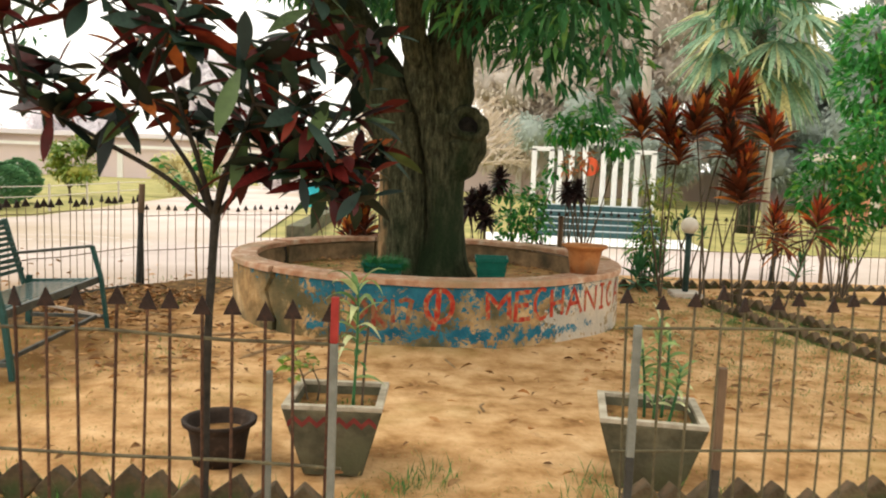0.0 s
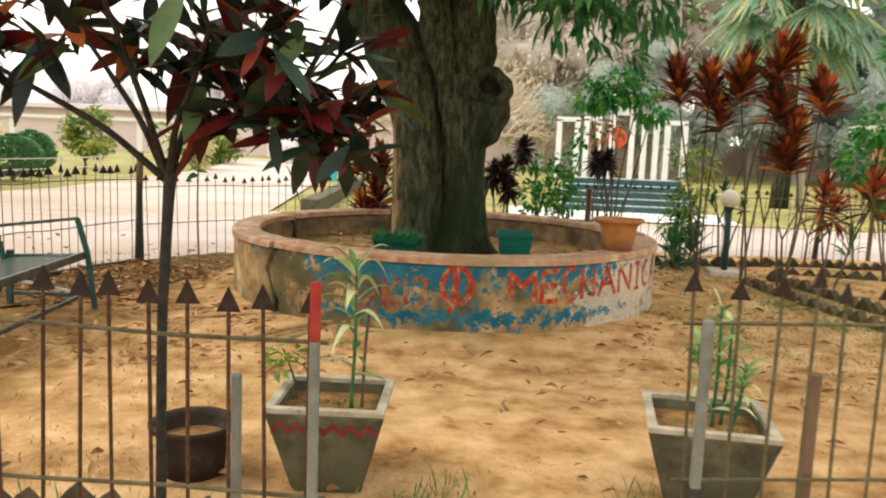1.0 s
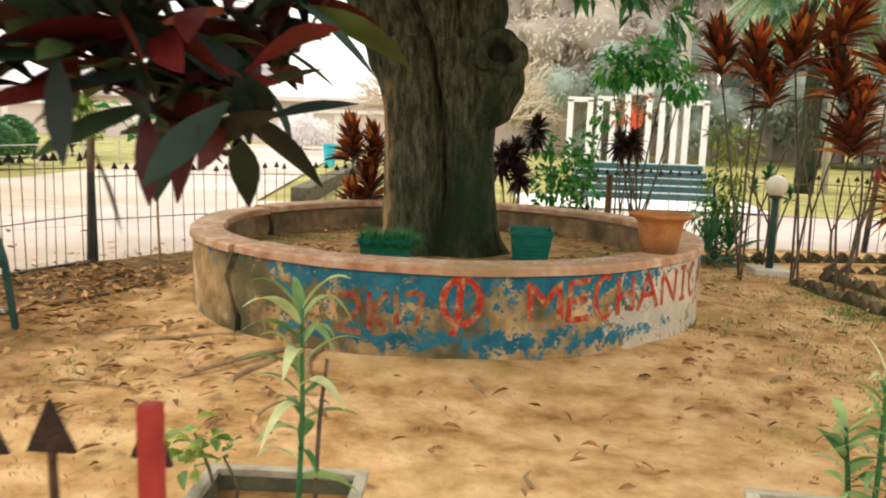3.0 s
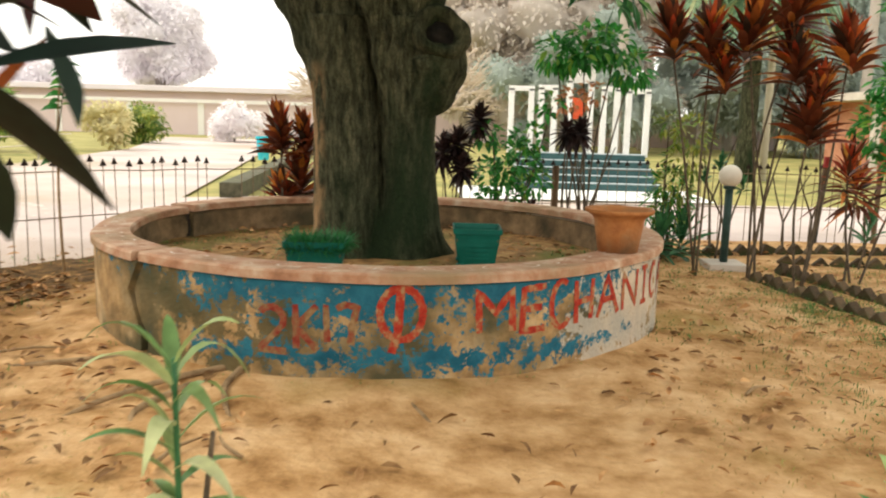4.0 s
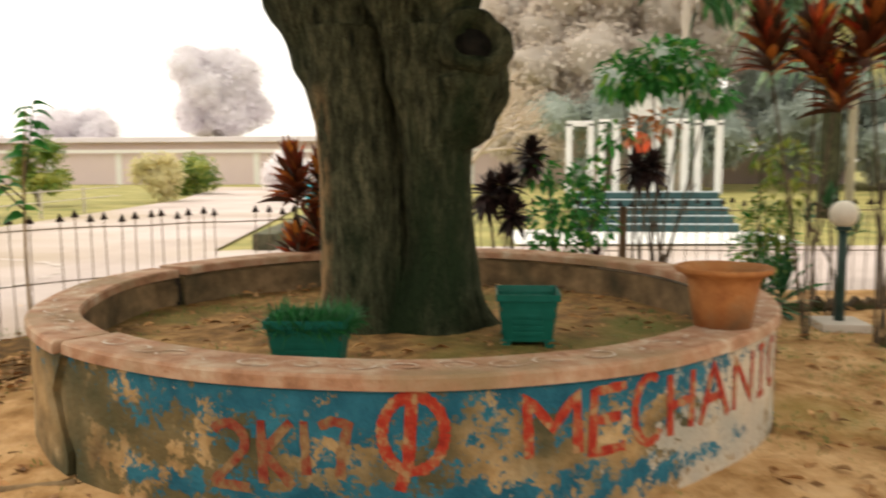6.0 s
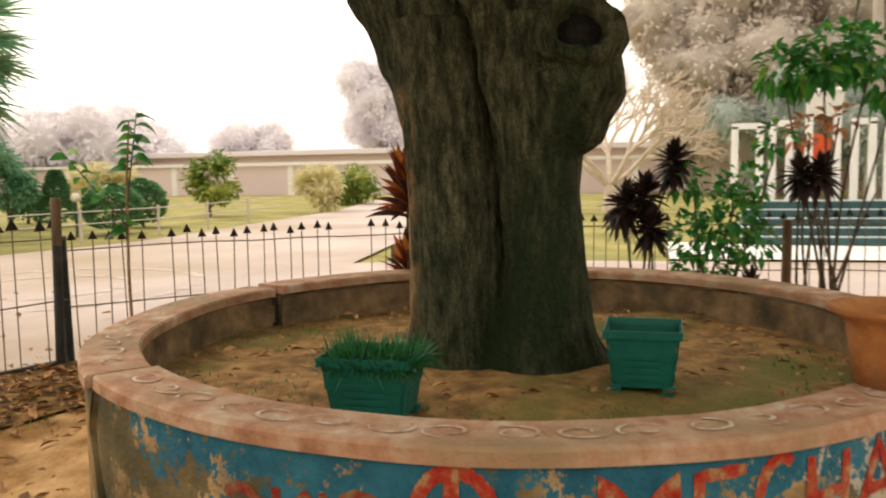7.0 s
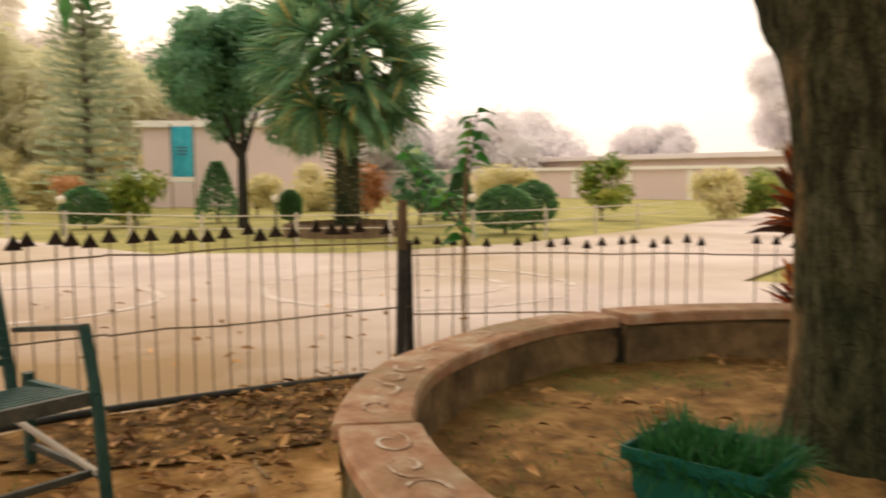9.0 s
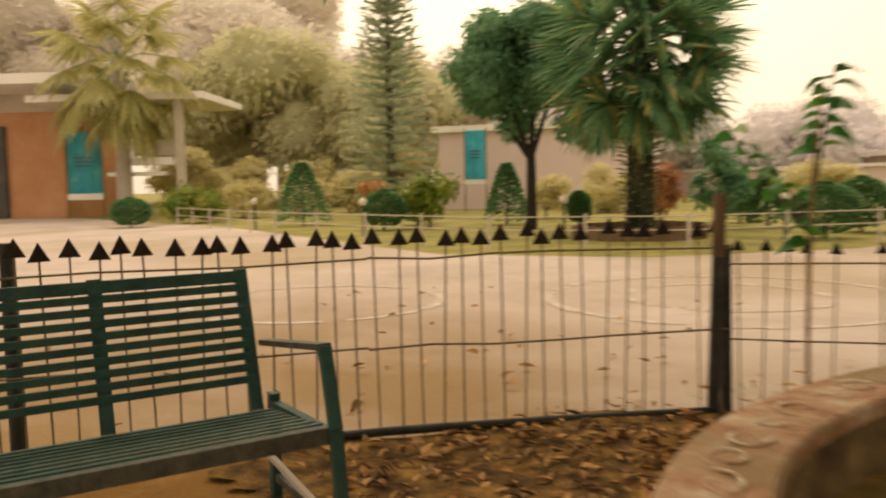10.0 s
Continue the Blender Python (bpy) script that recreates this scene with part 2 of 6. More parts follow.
RAIL = material("old_painted_rail", [(0.3, (0.055, 0.042, 0.025)), (0.6, (0.13, 0.115, 0.065)), (0.75, (0.22, 0.16, 0.09))], 18, 6, 0.7, 0.3, metal=0.2)
WIRE = material("thin_weathered_rod", [(0.3, (0.10, 0.07, 0.042)), (0.6, (0.21, 0.155, 0.10))], 18, 6, 0.7, 0.2, metal=0.2, island=0.2)
POST_GREY = material("grey_painted_post", [(0.3, (0.095, 0.105, 0.09)), (0.6, (0.19, 0.20, 0.175)), (0.75, (0.13, 0.09, 0.055))], 9, 6, 0.7, 0.3)
POST_BLACK = material("tar_black_post", [(0.3, (0.012, 0.014, 0.013)), (0.7, (0.05, 0.05, 0.045))], 12, 6, 0.6, 0.3)
POST_WOOD = material("weathered_wood_post", [(0.3, (0.08, 0.05, 0.03)), (0.7, (0.24, 0.16, 0.10))], 9, 7, 0.9, 0.5, stretch=(1, 1, 0.2))
POST_RED = material("red_post_tip", [(0.3, (0.20, 0.013, 0.012)), (0.7, (0.34, 0.035, 0.028))], 14, 5, 0.6, 0.2)
BENCH = material("green_painted_steel", [(0.3, (0.010, 0.045, 0.040)), (0.6, (0.022, 0.085, 0.075)), (0.78, (0.07, 0.07, 0.05))], 10, 7, 0.5, 0.25, metal=0.1)
BENCH_EDGE = material("bare_worn_steel", [(0.3, (0.03, 0.04, 0.04)), (0.7, (0.12, 0.12, 0.10))], 14, 6, 0.55, 0.2, metal=0.3)
TUB = material("green_plastic_tub", [(0.3, (0.002, 0.085, 0.060)), (0.7, (0.006, 0.145, 0.105))], 5, 6, 0.5, 0.08, spec=0.2)
CLAY = material("terracotta", [(0.3, (0.26, 0.09, 0.028)), (0.55, (0.41, 0.165, 0.055)), (0.75, (0.52, 0.27, 0.12))], 8, 9, 0.9, 0.4, second=((0.20, 0.115, 0.06), 4, 0.50, 0.68))
OLD_CLAY = material("dark_mossy_clay", [(0.3, (0.014, 0.010, 0.008)), (0.6, (0.04, 0.025, 0.017)), (0.75, (0.12, 0.07, 0.045))], 9, 7, 0.9, 0.4)
CEMENT = material("grey_cement_pot", [(0.3, (0.040, 0.038, 0.022)), (0.5, (0.095, 0.088, 0.055)), (0.75, (0.19, 0.17, 0.11))], 6, 8, 0.9, 0.4, second=((0.09, 0.095, 0.05), 3, 0.5, 0.68))
CEMENT_RIM = material("pale_cement_rim", [(0.3, (0.22, 0.19, 0.13)), (0.5, (0.38, 0.33, 0.25)), (0.7, (0.52, 0.47, 0.37))], 9, 8, 0.9, 0.4)
RED_PAINT = material("faded_red_paint", [(0.3, (0.20, 0.012, 0.007)), (0.46, (0.36, 0.030, 0.014)), (0.54, (0.34, 0.08, 0.035)), (0.61, (0.36, 0.21, 0.10))], 19, 10, 0.85, 0.2)
OLD_RED = material("nearly_gone_red_paint", [(0.36, (0.20, 0.022, 0.014)), (0.47, (0.24, 0.06, 0.03)), (0.56, (0.22, 0.12, 0.055)), (0.66, (0.30, 0.19, 0.09))], 17, 9, 0.9, 0.2)
DULL_RED = material("dull_red_stencil", [(0.3, (0.13, 0.02, 0.018)), (0.7, (0.24, 0.05, 0.04))], 9, 6, 0.85, 0.2)
EDGE_BRICK = material("mossy_edge_brick", [(0.3, (0.045, 0.04, 0.022)), (0.55, (0.11, 0.07, 0.04)), (0.78, (0.20, 0.10, 0.055))], 12, 7, 0.95, 0.5, island=0.35, second=((0.04, 0.06, 0.02), 5, 0.48, 0.64))
GLOBE = material("opal_globe", [(0.3, (0.62, 0.56, 0.46)), (0.7, (0.80, 0.74, 0.64))], 6, 4, 0.3, 0.05)
LAMP_PIPE = material("dark_green_pipe", [(0.3, (0.012, 0.03, 0.026)), (0.7, (0.03, 0.07, 0.06))], 9, 5, 0.5, 0.15)
WHITE = material("white_lime_paint", [(0.3, (0.72, 0.71, 0.68)), (0.7, (0.84, 0.83, 0.80))], 3, 5, 0.8, 0.1)
TILE_DARK = material("dark_green_stone_step", [(0.3, (0.025, 0.07, 0.075)), (0.7, (0.05, 0.12, 0.12))], 5, 5, 0.35, 0.05)
LINE_PALE = material("pale_step_nosing", [(0.3, (0.35, 0.42, 0.44)), (0.7, (0.50, 0.56, 0.57))], 5, 5, 0.5, 0.05)
DISC_RED = material("red_disc_paint", [(0.3, (0.60, 0.07, 0.025)), (0.7, (0.72, 0.12, 0.04))], 4, 4, 0.6, 0.05)
# far wall and roofing: mist haze is put into their pale colours
FAR_WALL = material("haze_paled_mauve_wall", [(0.3, (0.68, 0.55, 0.56)), (0.7, (0.74, 0.61, 0.61))], 0.3, 5, 0.9, 0.1)
MISTY_ROOF = material("haze_paled_mauve_roofing", [(0.3, (0.78, 0.72, 0.74)), (0.7, (0.83, 0.77, 0.79))], 0.4, 5, 0.9, 0.1)
COPING = material("white_coping", [(0.3, (0.80, 0.78, 0.76)), (0.7, (0.88, 0.86, 0.84))], 0.5, 4, 0.8, 0.05)
BRICK_RED = material("red_brick_facing", [(0.3, (0.40, 0.16, 0.09)), (0.7, (0.54, 0.26, 0.16))], 2.0, 7, 0.9, 0.3)
# far brick and bark, lightened in base colour to stand for haze
HAZED_BRICK = material("haze_paled_brick", [(0.3, (0.52, 0.24, 0.13)), (0.7, (0.62, 0.34, 0.21))], 1.0, 6, 0.9, 0.2)
MISTY_BARK = material("haze_paled_bark", [(0.3, (0.38, 0.33, 0.29)), (0.7, (0.48, 0.42, 0.37))], 2, 5, 0.9, 0.2)
CONCRETE = material("pale_concrete", [(0.3, (0.48, 0.42, 0.36)), (0.7, (0.62, 0.56, 0.49))], 1.5, 6, 0.85, 0.15)
SHADE = material("doorway_shade", [(0.3, (0.06, 0.06, 0.06)), (0.7, (0.13, 0.12, 0.11))], 1.0, 4, 0.9, 0.0)
BANNER = material("cyan_banner_cloth", [(0.35, (0.02, 0.42, 0.55)), (0.6, (0.05, 0.55, 0.66)), (0.75, (0.30, 0.68, 0.70))], 1.2, 3, 0.7, 0.1)
INK = material("dark_print", [(0.3, (0.06, 0.16, 0.22)), (0.7, (0.09, 0.20, 0.26))], 6, 3, 0.7, 0.0)
DRY_LEAF = material("dry_fallen_leaf", [(0.3, (0.13, 0.05, 0.018)), (0.5, (0.32, 0.16, 0.06)), (0.75, (0.54, 0.33, 0.15))], 9, 5, 0.8, 0.2, island=0.55)
ROOT = material("dusty_root", [(0.3, (0.16, 0.10, 0.05)), (0.7, (0.42, 0.28, 0.15))], 12, 7, 0.95, 0.6)
CRACK = material("crack_shadow_fill", [(0.3, (0.015, 0.013, 0.010)), (0.7, (0.05, 0.04, 0.03))], 20, 5, 1.0, 0.4)
SCROLL = material("worn_white_scroll", [(0.42, (0.42, 0.24, 0.15)), (0.52, (0.52, 0.38, 0.28)), (0.68, (0.68, 0.60, 0.51))], 24, 8, 0.85, 0.2)
CHALK = material("faded_white_road_paint", [(0.40, (0.48, 0.40, 0.35)), (0.55, (0.56, 0.48, 0.43)), (0.72, (0.72, 0.66, 0.61))], 7, 9, 0.85, 0.1)

L_MANGO = leaf_material("mango_leaf", (0.016, 0.085, 0.034), (0.07, 0.27, 0.09), (0.16, 0.36, 0.09), through_light=0.4)
L_CROTON = leaf_material("croton_leaf", (0.004, 0.009, 0.007), (0.014, 0.040, 0.025), (0.06, 0.10, 0.028), rough=0.6, through_light=0.15)
L_CROTON_RED = leaf_material("croton_red_leaf", (0.014, 0.004, 0.004), (0.13, 0.010, 0.008), (0.36, 0.10, 0.02), rough=0.6, through_light=0.25)
L_CORDY = leaf_material("cordyline_leaf", (0.030, 0.020, 0.012), (0.22, 0.048, 0.018), (0.60, 0.20, 0.035), rough=0.45, through_light=0.35)
L_CORDY_HOT = leaf_material("cordyline_young_leaf", (0.30, 0.035, 0.018), (0.60, 0.10, 0.03), (0.70, 0.34, 0.06), rough=0.4, through_light=0.35)
L_BLACK = leaf_material("dark_purple_leaf", (0.012, 0.008, 0.009), (0.045, 0.022, 0.020), rough=0.5)
L_GREEN = leaf_material("shrub_leaf", (0.020, 0.15, 0.030), (0.055, 0.31, 0.055), (0.22, 0.40, 0.06), through_light=0.4)
L_YELLOW = leaf_material("yellow_green_leaf", (0.09, 0.19, 0.03), (0.28, 0.34, 0.06), (0.46, 0.42, 0.10))
L_STRIPE = leaf_material("variegated_leaf", (0.05, 0.18, 0.05), (0.36, 0.46, 0.18), (0.70, 0.70, 0.42), through_light=0.35)
L_STRAP = leaf_material("strap_leaf", (0.025, 0.10, 0.04), (0.05, 0.18, 0.07))
L_GRASS = leaf_material("grass_blade", (0.03, 0.11, 0.02), (0.08, 0.22, 0.04), (0.22, 0.26, 0.07))
L_DRYGRASS = leaf_material("dry_grass_blade", (0.22, 0.15, 0.04), (0.38, 0.28, 0.09), (0.30, 0.30, 0.08))
# mould tone is darkened to include shade
SHADY_MOULD = material("shade_darkened_mould", [(0.3, (0.035, 0.020, 0.008)), (0.48, (0.12, 0.066, 0.025)), (0.68, (0.32, 0.175, 0.06))], 7, 10, 0.95, 1.0, 30, spec=0.1)
L_TUBGRASS = leaf_material("tub_grass_blade", (0.010, 0.09, 0.025), (0.025, 0.18, 0.05))
# palm green is raised to include haze at its distance
L_PALM = leaf_material("palm_leaf", (0.09, 0.25, 0.14), (0.21, 0.38, 0.20), (0.50, 0.42, 0.17), through_light=0.45)
L_PALM_PALE = leaf_material("pale_palm_leaf", (0.12, 0.27, 0.18), (0.30, 0.42, 0.27), (0.58, 0.53, 0.26), through_light=0.4)
# garden tree green lightened to imitate haze
L_HAZED = leaf_material("hazed_garden_leaf", (0.10, 0.29, 0.17), (0.18, 0.38, 0.21), through_light=0.45)
# distant leaves: the mist's haze is painted into these pale base colours
L_FAR = leaf_material("hazed_olive_leaf", (0.68, 0.67, 0.46), (0.75, 0.73, 0.52), spread=0.08, rough=0.9, through_light=0.5)
L_HAZEBUSH = leaf_material("hazed_bush_leaf", (0.66, 0.60, 0.33), (0.74, 0.67, 0.40), spread=0.12, rough=0.9, through_light=0.5)
L_HILL = leaf_material("hazed_hill_leaf", (0.88, 0.83, 0.78), (0.91, 0.86, 0.81), spread=0.03, rough=0.95, through_light=0.5)
L_MIST = leaf_material("hazed_mist_leaf", (0.91, 0.88, 0.90), (0.93, 0.90, 0.92), spread=0.03, rough=0.95, through_light=0.5)
L_WOODS = leaf_material("hazed_wood_leaf", (0.39, 0.45, 0.41), (0.46, 0.52, 0.47), spread=0.10, rough=0.95, through_light=0.5)
L_BEIGE = leaf_material("hazed_beige_leaf", (0.68, 0.61, 0.55), (0.73, 0.66, 0.59), spread=0.06, rough=0.95, through_light=0.5)
L_HEDGE = leaf_material("clipped_bush_leaf", (0.09, 0.25, 0.12), (0.16, 0.34, 0.15), spread=0.2, through_light=0.4)
# tired far fronds and conifer needles, with haze mixed into their colours
L_BROWNPALM = leaf_material("hazed_tired_frond", (0.42, 0.42, 0.18), (0.58, 0.54, 0.27), through_light=0.5)
L_CONIFER = leaf_material("hazed_needle", (0.36, 0.43, 0.30), (0.44, 0.50, 0.36), spread=0.1, rough=0.9, through_light=0.45)
L_ORANGE = leaf_material("orange_bush_leaf", (0.45, 0.17, 0.07), (0.60, 0.30, 0.14))


# ---- mesh helpers ----
def part(name, bm, mat, parent=None, label="", smooth=False):
    """Links a bmesh as one mesh object, under a thing or a part."""
    me = bpy.data.meshes.new(name)
    bm.to_mesh(me)
    bm.free()
    return part_mesh(name, me, mat, parent, label, smooth)


def part_mesh(name, me, mat, parent=None, label="", smooth=False):
    if mat and not me.materials:
        me.materials.append(mat)
    if smooth:
        me.shade_smooth()
    ob = new(name, me)
    if parent:
        ob.parent = parent
    if label:
        ob["label"] = label
    return ob


def thing(name, place, label, category, group="", turn=0.0):
    ob = new(name)
    ob.empty_display_size = 0.1
    ob.matrix_basis = pose(*place, 0, 0, turn)
    return tagged(ob, label, category, group)


def box(bm, size, centre, m=None, bevel=0.0, taper=1.0):
    """A box with a taper towards its foot and bevelled edges."""
    made = bmesh.ops.create_cube(bm, size=1.0)["verts"]
    for v in made:
        k = taper if v.co.z < 0 else 1.0
        v.co = Vector((v.co.x * size[0] * k, v.co.y * size[1] * k, v.co.z * size[2]))
        if m:
            v.co = m.to_3x3() @ v.co
        v.co += Vector(centre)
    if bevel:
        edges = list({e for v in made for e in v.link_edges})
        bmesh.ops.bevel(bm, geom=edges, offset=bevel, segments=2, affect="EDGES", profile=0.6)


def tube(bm, path, radii, sides=8, cap=True, wobble=0.0, seed=0):
    """A tapered tube along a path of points."""
    pts = [Vector(p) for p in path]
    if not hasattr(radii, "__len__"):
        radii = [radii] * len(pts)
    rings = []
    side = None
    for i, p in enumerate(pts):
        d = (pts[min(i + 1, len(pts) - 1)] - pts[max(i - 1, 0)]).normalized()
        if side is None:
            side = d.cross(Vector((0.13, 0.97, 0.21)))
            if side.length < 0.05:
                side = d.cross(Vector((1, 0, 0)))
        side = (side - d * side.dot(d)).normalized()
        other = d.cross(side)
        ring = []
        for k in range(sides):
            a = 2 * math.pi * k / sides
            r = radii[i]
            if wobble:
                r *= 1 + wobble * noise.noise(Vector((math.cos(a) * 1.3 + seed, math.sin(a) * 1.3, p.z * 2 + i * 0.2)))
            ring.append(bm.verts.new(p + side * math.cos(a) * r + other * math.sin(a) * r))
        rings.append(ring)
    for a, b in zip(rings, rings[1:]):
        for k in range(sides):
            bm.faces.new((a[k], a[(k + 1) % sides], b[(k + 1) % sides], b[k]))
    if cap:
        bm.faces.new(list(reversed(rings[0])))
        bm.faces.new(rings[-1])


def lathe(bm, profile, sides=32, centre=(0, 0, 0), squash=None):
    """Turns a profile of (radius, height) round the z axis."""
    rings = []
    for r, z in profile:
        rings.append([bm.verts.new((centre[0] + r * math.cos(2 * math.pi * k / sides), centre[1] + r * math.sin(2 * math.pi * k / sides), centre[2] + z)) for k in range(sides)])
    for a, b in zip(rings, rings[1:]):
        for k in range(sides):
            bm.faces.new((a[k], a[(k + 1) % sides], b[(k + 1) % sides], b[k]))
    bm.faces.new(list(reversed(rings[0])))
    bm.faces.new(rings[-1])


def blades(name, rows, segs=3, fold=0.18, shape=0.8):
    """One mesh of many curved leaves. A row: base, direction, length, width, droop."""
    n = len(rows)
    base = np.array([r[0] for r in rows], float)
    way = np.array([r[1] for r in rows], float)
    way /= np.linalg.norm(way, axis=1)[:, None] + 1e-9
    size = np.array([r[2:5] for r in rows], float)
    up = np.tile((0.0, 0.0, 1.0), (n, 1))
    side = np.cross(way, up)
    weak = np.linalg.norm(side, axis=1) < 0.1
    spin = np.random.rand(n) * 6.283
    side[weak] = np.stack([np.cos(spin), np.sin(spin), 0 * spin], 1)[weak]
    side /= np.linalg.norm(side, axis=1)[:, None]
    lean = (np.random.rand(n) - 0.5) * 1.4
    nor = np.cross(side, way)
    side = side * np.cos(lean)[:, None] + nor * np.sin(lean)[:, None]
    nor = np.cross(side, way)
    verts = np.zeros((n, segs + 1, 3, 3))
    for j in range(segs + 1):
        u = j / segs
        w = max(0.04, math.sin(math.pi * min(0.985, u ** shape * 0.93 + 0.05)))
        c = base + way * (size[:, 0] * u * (1 - 0.12 * u * size[:, 2]))[:, None]
        c[:, 2] -= size[:, 0] * size[:, 2] * u * u
        half = side * (size[:, 1] * w * 0.5)[:, None]
        verts[:, j, 0] = c - half + nor * (size[:, 1] * w * fold)[:, None]
        verts[:, j, 1] = c
        verts[:, j, 2] = c + half + nor * (size[:, 1] * w * fold)[:, None]
    quads = []
    for j in range(segs):
        for k in range(2):
            a = j * 3 + k
            quads.append((a, a + 1, a + 4, a + 3))
    quads = np.array(quads)
    faces = (np.arange(n) * (segs + 1) * 3)[:, None, None] + quads[None]
    faces = faces.reshape(-1, 4)
    me = bpy.data.meshes.new(name)
    me.vertices.add(n * (segs + 1) * 3)
    me.vertices.foreach_set("co", verts.ravel())
    me.loops.add(faces.size)
    me.loops.foreach_set("vertex_index", faces.ravel())
    me.polygons.add(len(faces))
    me.polygons.foreach_set("loop_start", np.arange(0, faces.size, 4))
    me.update(calc_edges=True)
    me.validate()
    me.shade_smooth()
    return me


def ball_way(rng):
    v = Vector((rng.gauss(0, 1), rng.gauss(0, 1), rng.gauss(0, 1)))
    return v.normalized()


def crown_rows(rng, clumps, per, length, width, droop=0.3, flat=0.8, inner=0.55):
    """Leaf rows for a crown made of clumps (centre, radius): leaves sit near each clump's skin and point outwards."""
    rows = []
    for c, r in clumps:
        c = Vector(c)
        for _ in range(int(per * r * r)):
            d = ball_way(rng)
            p = c + Vector((d.x, d.y, d.z * flat)) * r * (inner + (1 - inner) * rng.random() ** 0.5)
            way = (d + ball_way(rng) * 0.7 + Vector((0, 0, -0.25))).normalized()
            s = 0.7 + 0.6 * rng.random()
            rows.append((p, way, length * s, width * s, droop * rng.random()))
    return rows


def rosette_rows(rng, centre, count, length, width, low=-0.4, high=1.0, droop=0.45, axis=(0, 0, 1), tall=0.5):
    """Leaves that spring from one point: the upper ones steep, the lower ones spreading."""
    rows = []
    ax = Vector(axis).normalized()
    turn = ax.to_track_quat("Z", "Y")
    for i in range(count):
        k = (i + 0.5) / count
        a = i * 2.39996 + rng.random() * 0.5
        rise = low + (high - low) * k
        d = turn @ Vector((math.cos(a) * math.cos(rise * 1.4), math.sin(a) * math.cos(rise * 1.4), math.sin(rise * 1.4)))
        s = (0.75 + 0.35 * rng.random()) * (1 - 0.15 * k)
        p = Vector(centre) + ax * (k - 0.6) * length * tall
        rows.append((p, d, length * s, width * s, droop * (1 - k) + 0.08))
    return rows


def sheet(name, outline, z, mat, label, category, cell=0.0, rough=0.0, kind="structure", heap=None):
    """A level sheet with the given outline, finely divided and uneven where cell is given."""
    bm = bmesh.new()
    f = bm.faces.new([bm.verts.new((x, y, z)) for x, y in outline])
    if cell:
        xs, ys = [p[0] for p in outline], [p[1] for p in outline]
        for lo, hi, nrm in ((min(xs), max(xs), (1, 0, 0)), (min(ys), max(ys), (0, 1, 0))):
            v = lo + cell
            while v < hi:
                at = (v, 0, 0) if nrm[0] else (0, v, 0)
                bmesh.ops.bisect_plane(bm, geom=bm.verts[:] + bm.edges[:] + bm.faces[:], plane_co=at, plane_no=nrm)
                v += cell
        for v in bm.verts:
            v.co.z += rough * (noise.noise(v.co * 0.9) + 0.6 * noise.noise(v.co * 3.1))
            if heap:
                d = math.hypot(v.co.x - heap[0], v.co.y - heap[1]) - heap[2]
                v.co.z += (0.035 + 0.05 * max(0, noise.noise(v.co * 1.1 + Vector((4, 2, 0))) + (0.5 if v.co.x < -1 else 0))) * math.exp(-(d / 0.25) ** 2)
    bmesh.ops.triangulate(bm, faces=bm.faces[:]) if not cell else None
    bmesh.ops.recalc_face_normals(bm, faces=bm.faces[:])
    for f in bm.faces:
        if f.normal.z < 0:
            f.normal_flip()
    ob = part(name, bm, mat, smooth=bool(cell))
    return tagged(ob, label, category, kind=kind)


# ---- ground ----
sheet("ground", [(-400, -300), (400, -300), (400, 500), (-400, 500)], -0.05, LAWN, "patchy dry lawn reaching into the mist", "ground")
FENCE_LINE = [(-4.35, 5.2), (-3.97, 8.68), (-3.47, 10.42), (-2.1, 11.75), (-0.4, 12.75), (1.32, 13.25), (4.3, 13.4), (9.5, 13.9)]
sheet("road", [(-3.9, 5.0), (-4.4, -20), (-45, -20), (-45, 7.4), (-27, 12.2), (-13, 13.3), (-10.4, 15.7), (-9.6, 19.3), (-10.6, 31), (-14, 44),
               (-9.0, 44), (-6.0, 30), (-3.95, 16.4), (-2.6, 17.0), (7.4, 17.8), (40, 19), (40, 12.5), (9.5, 13.5), (4.3, 13.2), (1.3, 13.1), (-0.4, 12.6),
               (-2.1, 11.6), (-3.4, 10.3), (-3.9, 8.6)], -0.012, ROAD, "worn pale concrete road and yard outside the fence", "road")
sheet("garden_ground", [(-4.38, -6), (9.5, -6), (9.5, 13.85), (4.3, 13.36), (1.32, 13.2), (-0.4, 12.7), (-2.1, 11.7), (-3.45, 10.38), (-3.95, 8.66), (-4.33, 5.2)],
      0.0, SOIL, "trodden dry brown soil with thin grass", "ground", cell=0.19, rough=0.02, heap=(-0.30, 9.72, 1.9))

# ---- round planter ----
PC, PR, PH = (-0.30, 9.72), 1.85, 0.565


def wall_bulge(s, c):
    return 0.018 * noise.noise(Vector((s * 3, c * 3, 0.5)))


def jag(z):
    """The crack's zigzag, in degrees, over the wall's height."""
    return 1.9 * math.sin(z * 13.0 + 0.4) + 0.8 * noise.noise(Vector((3.0, 1.0, z * 18)))


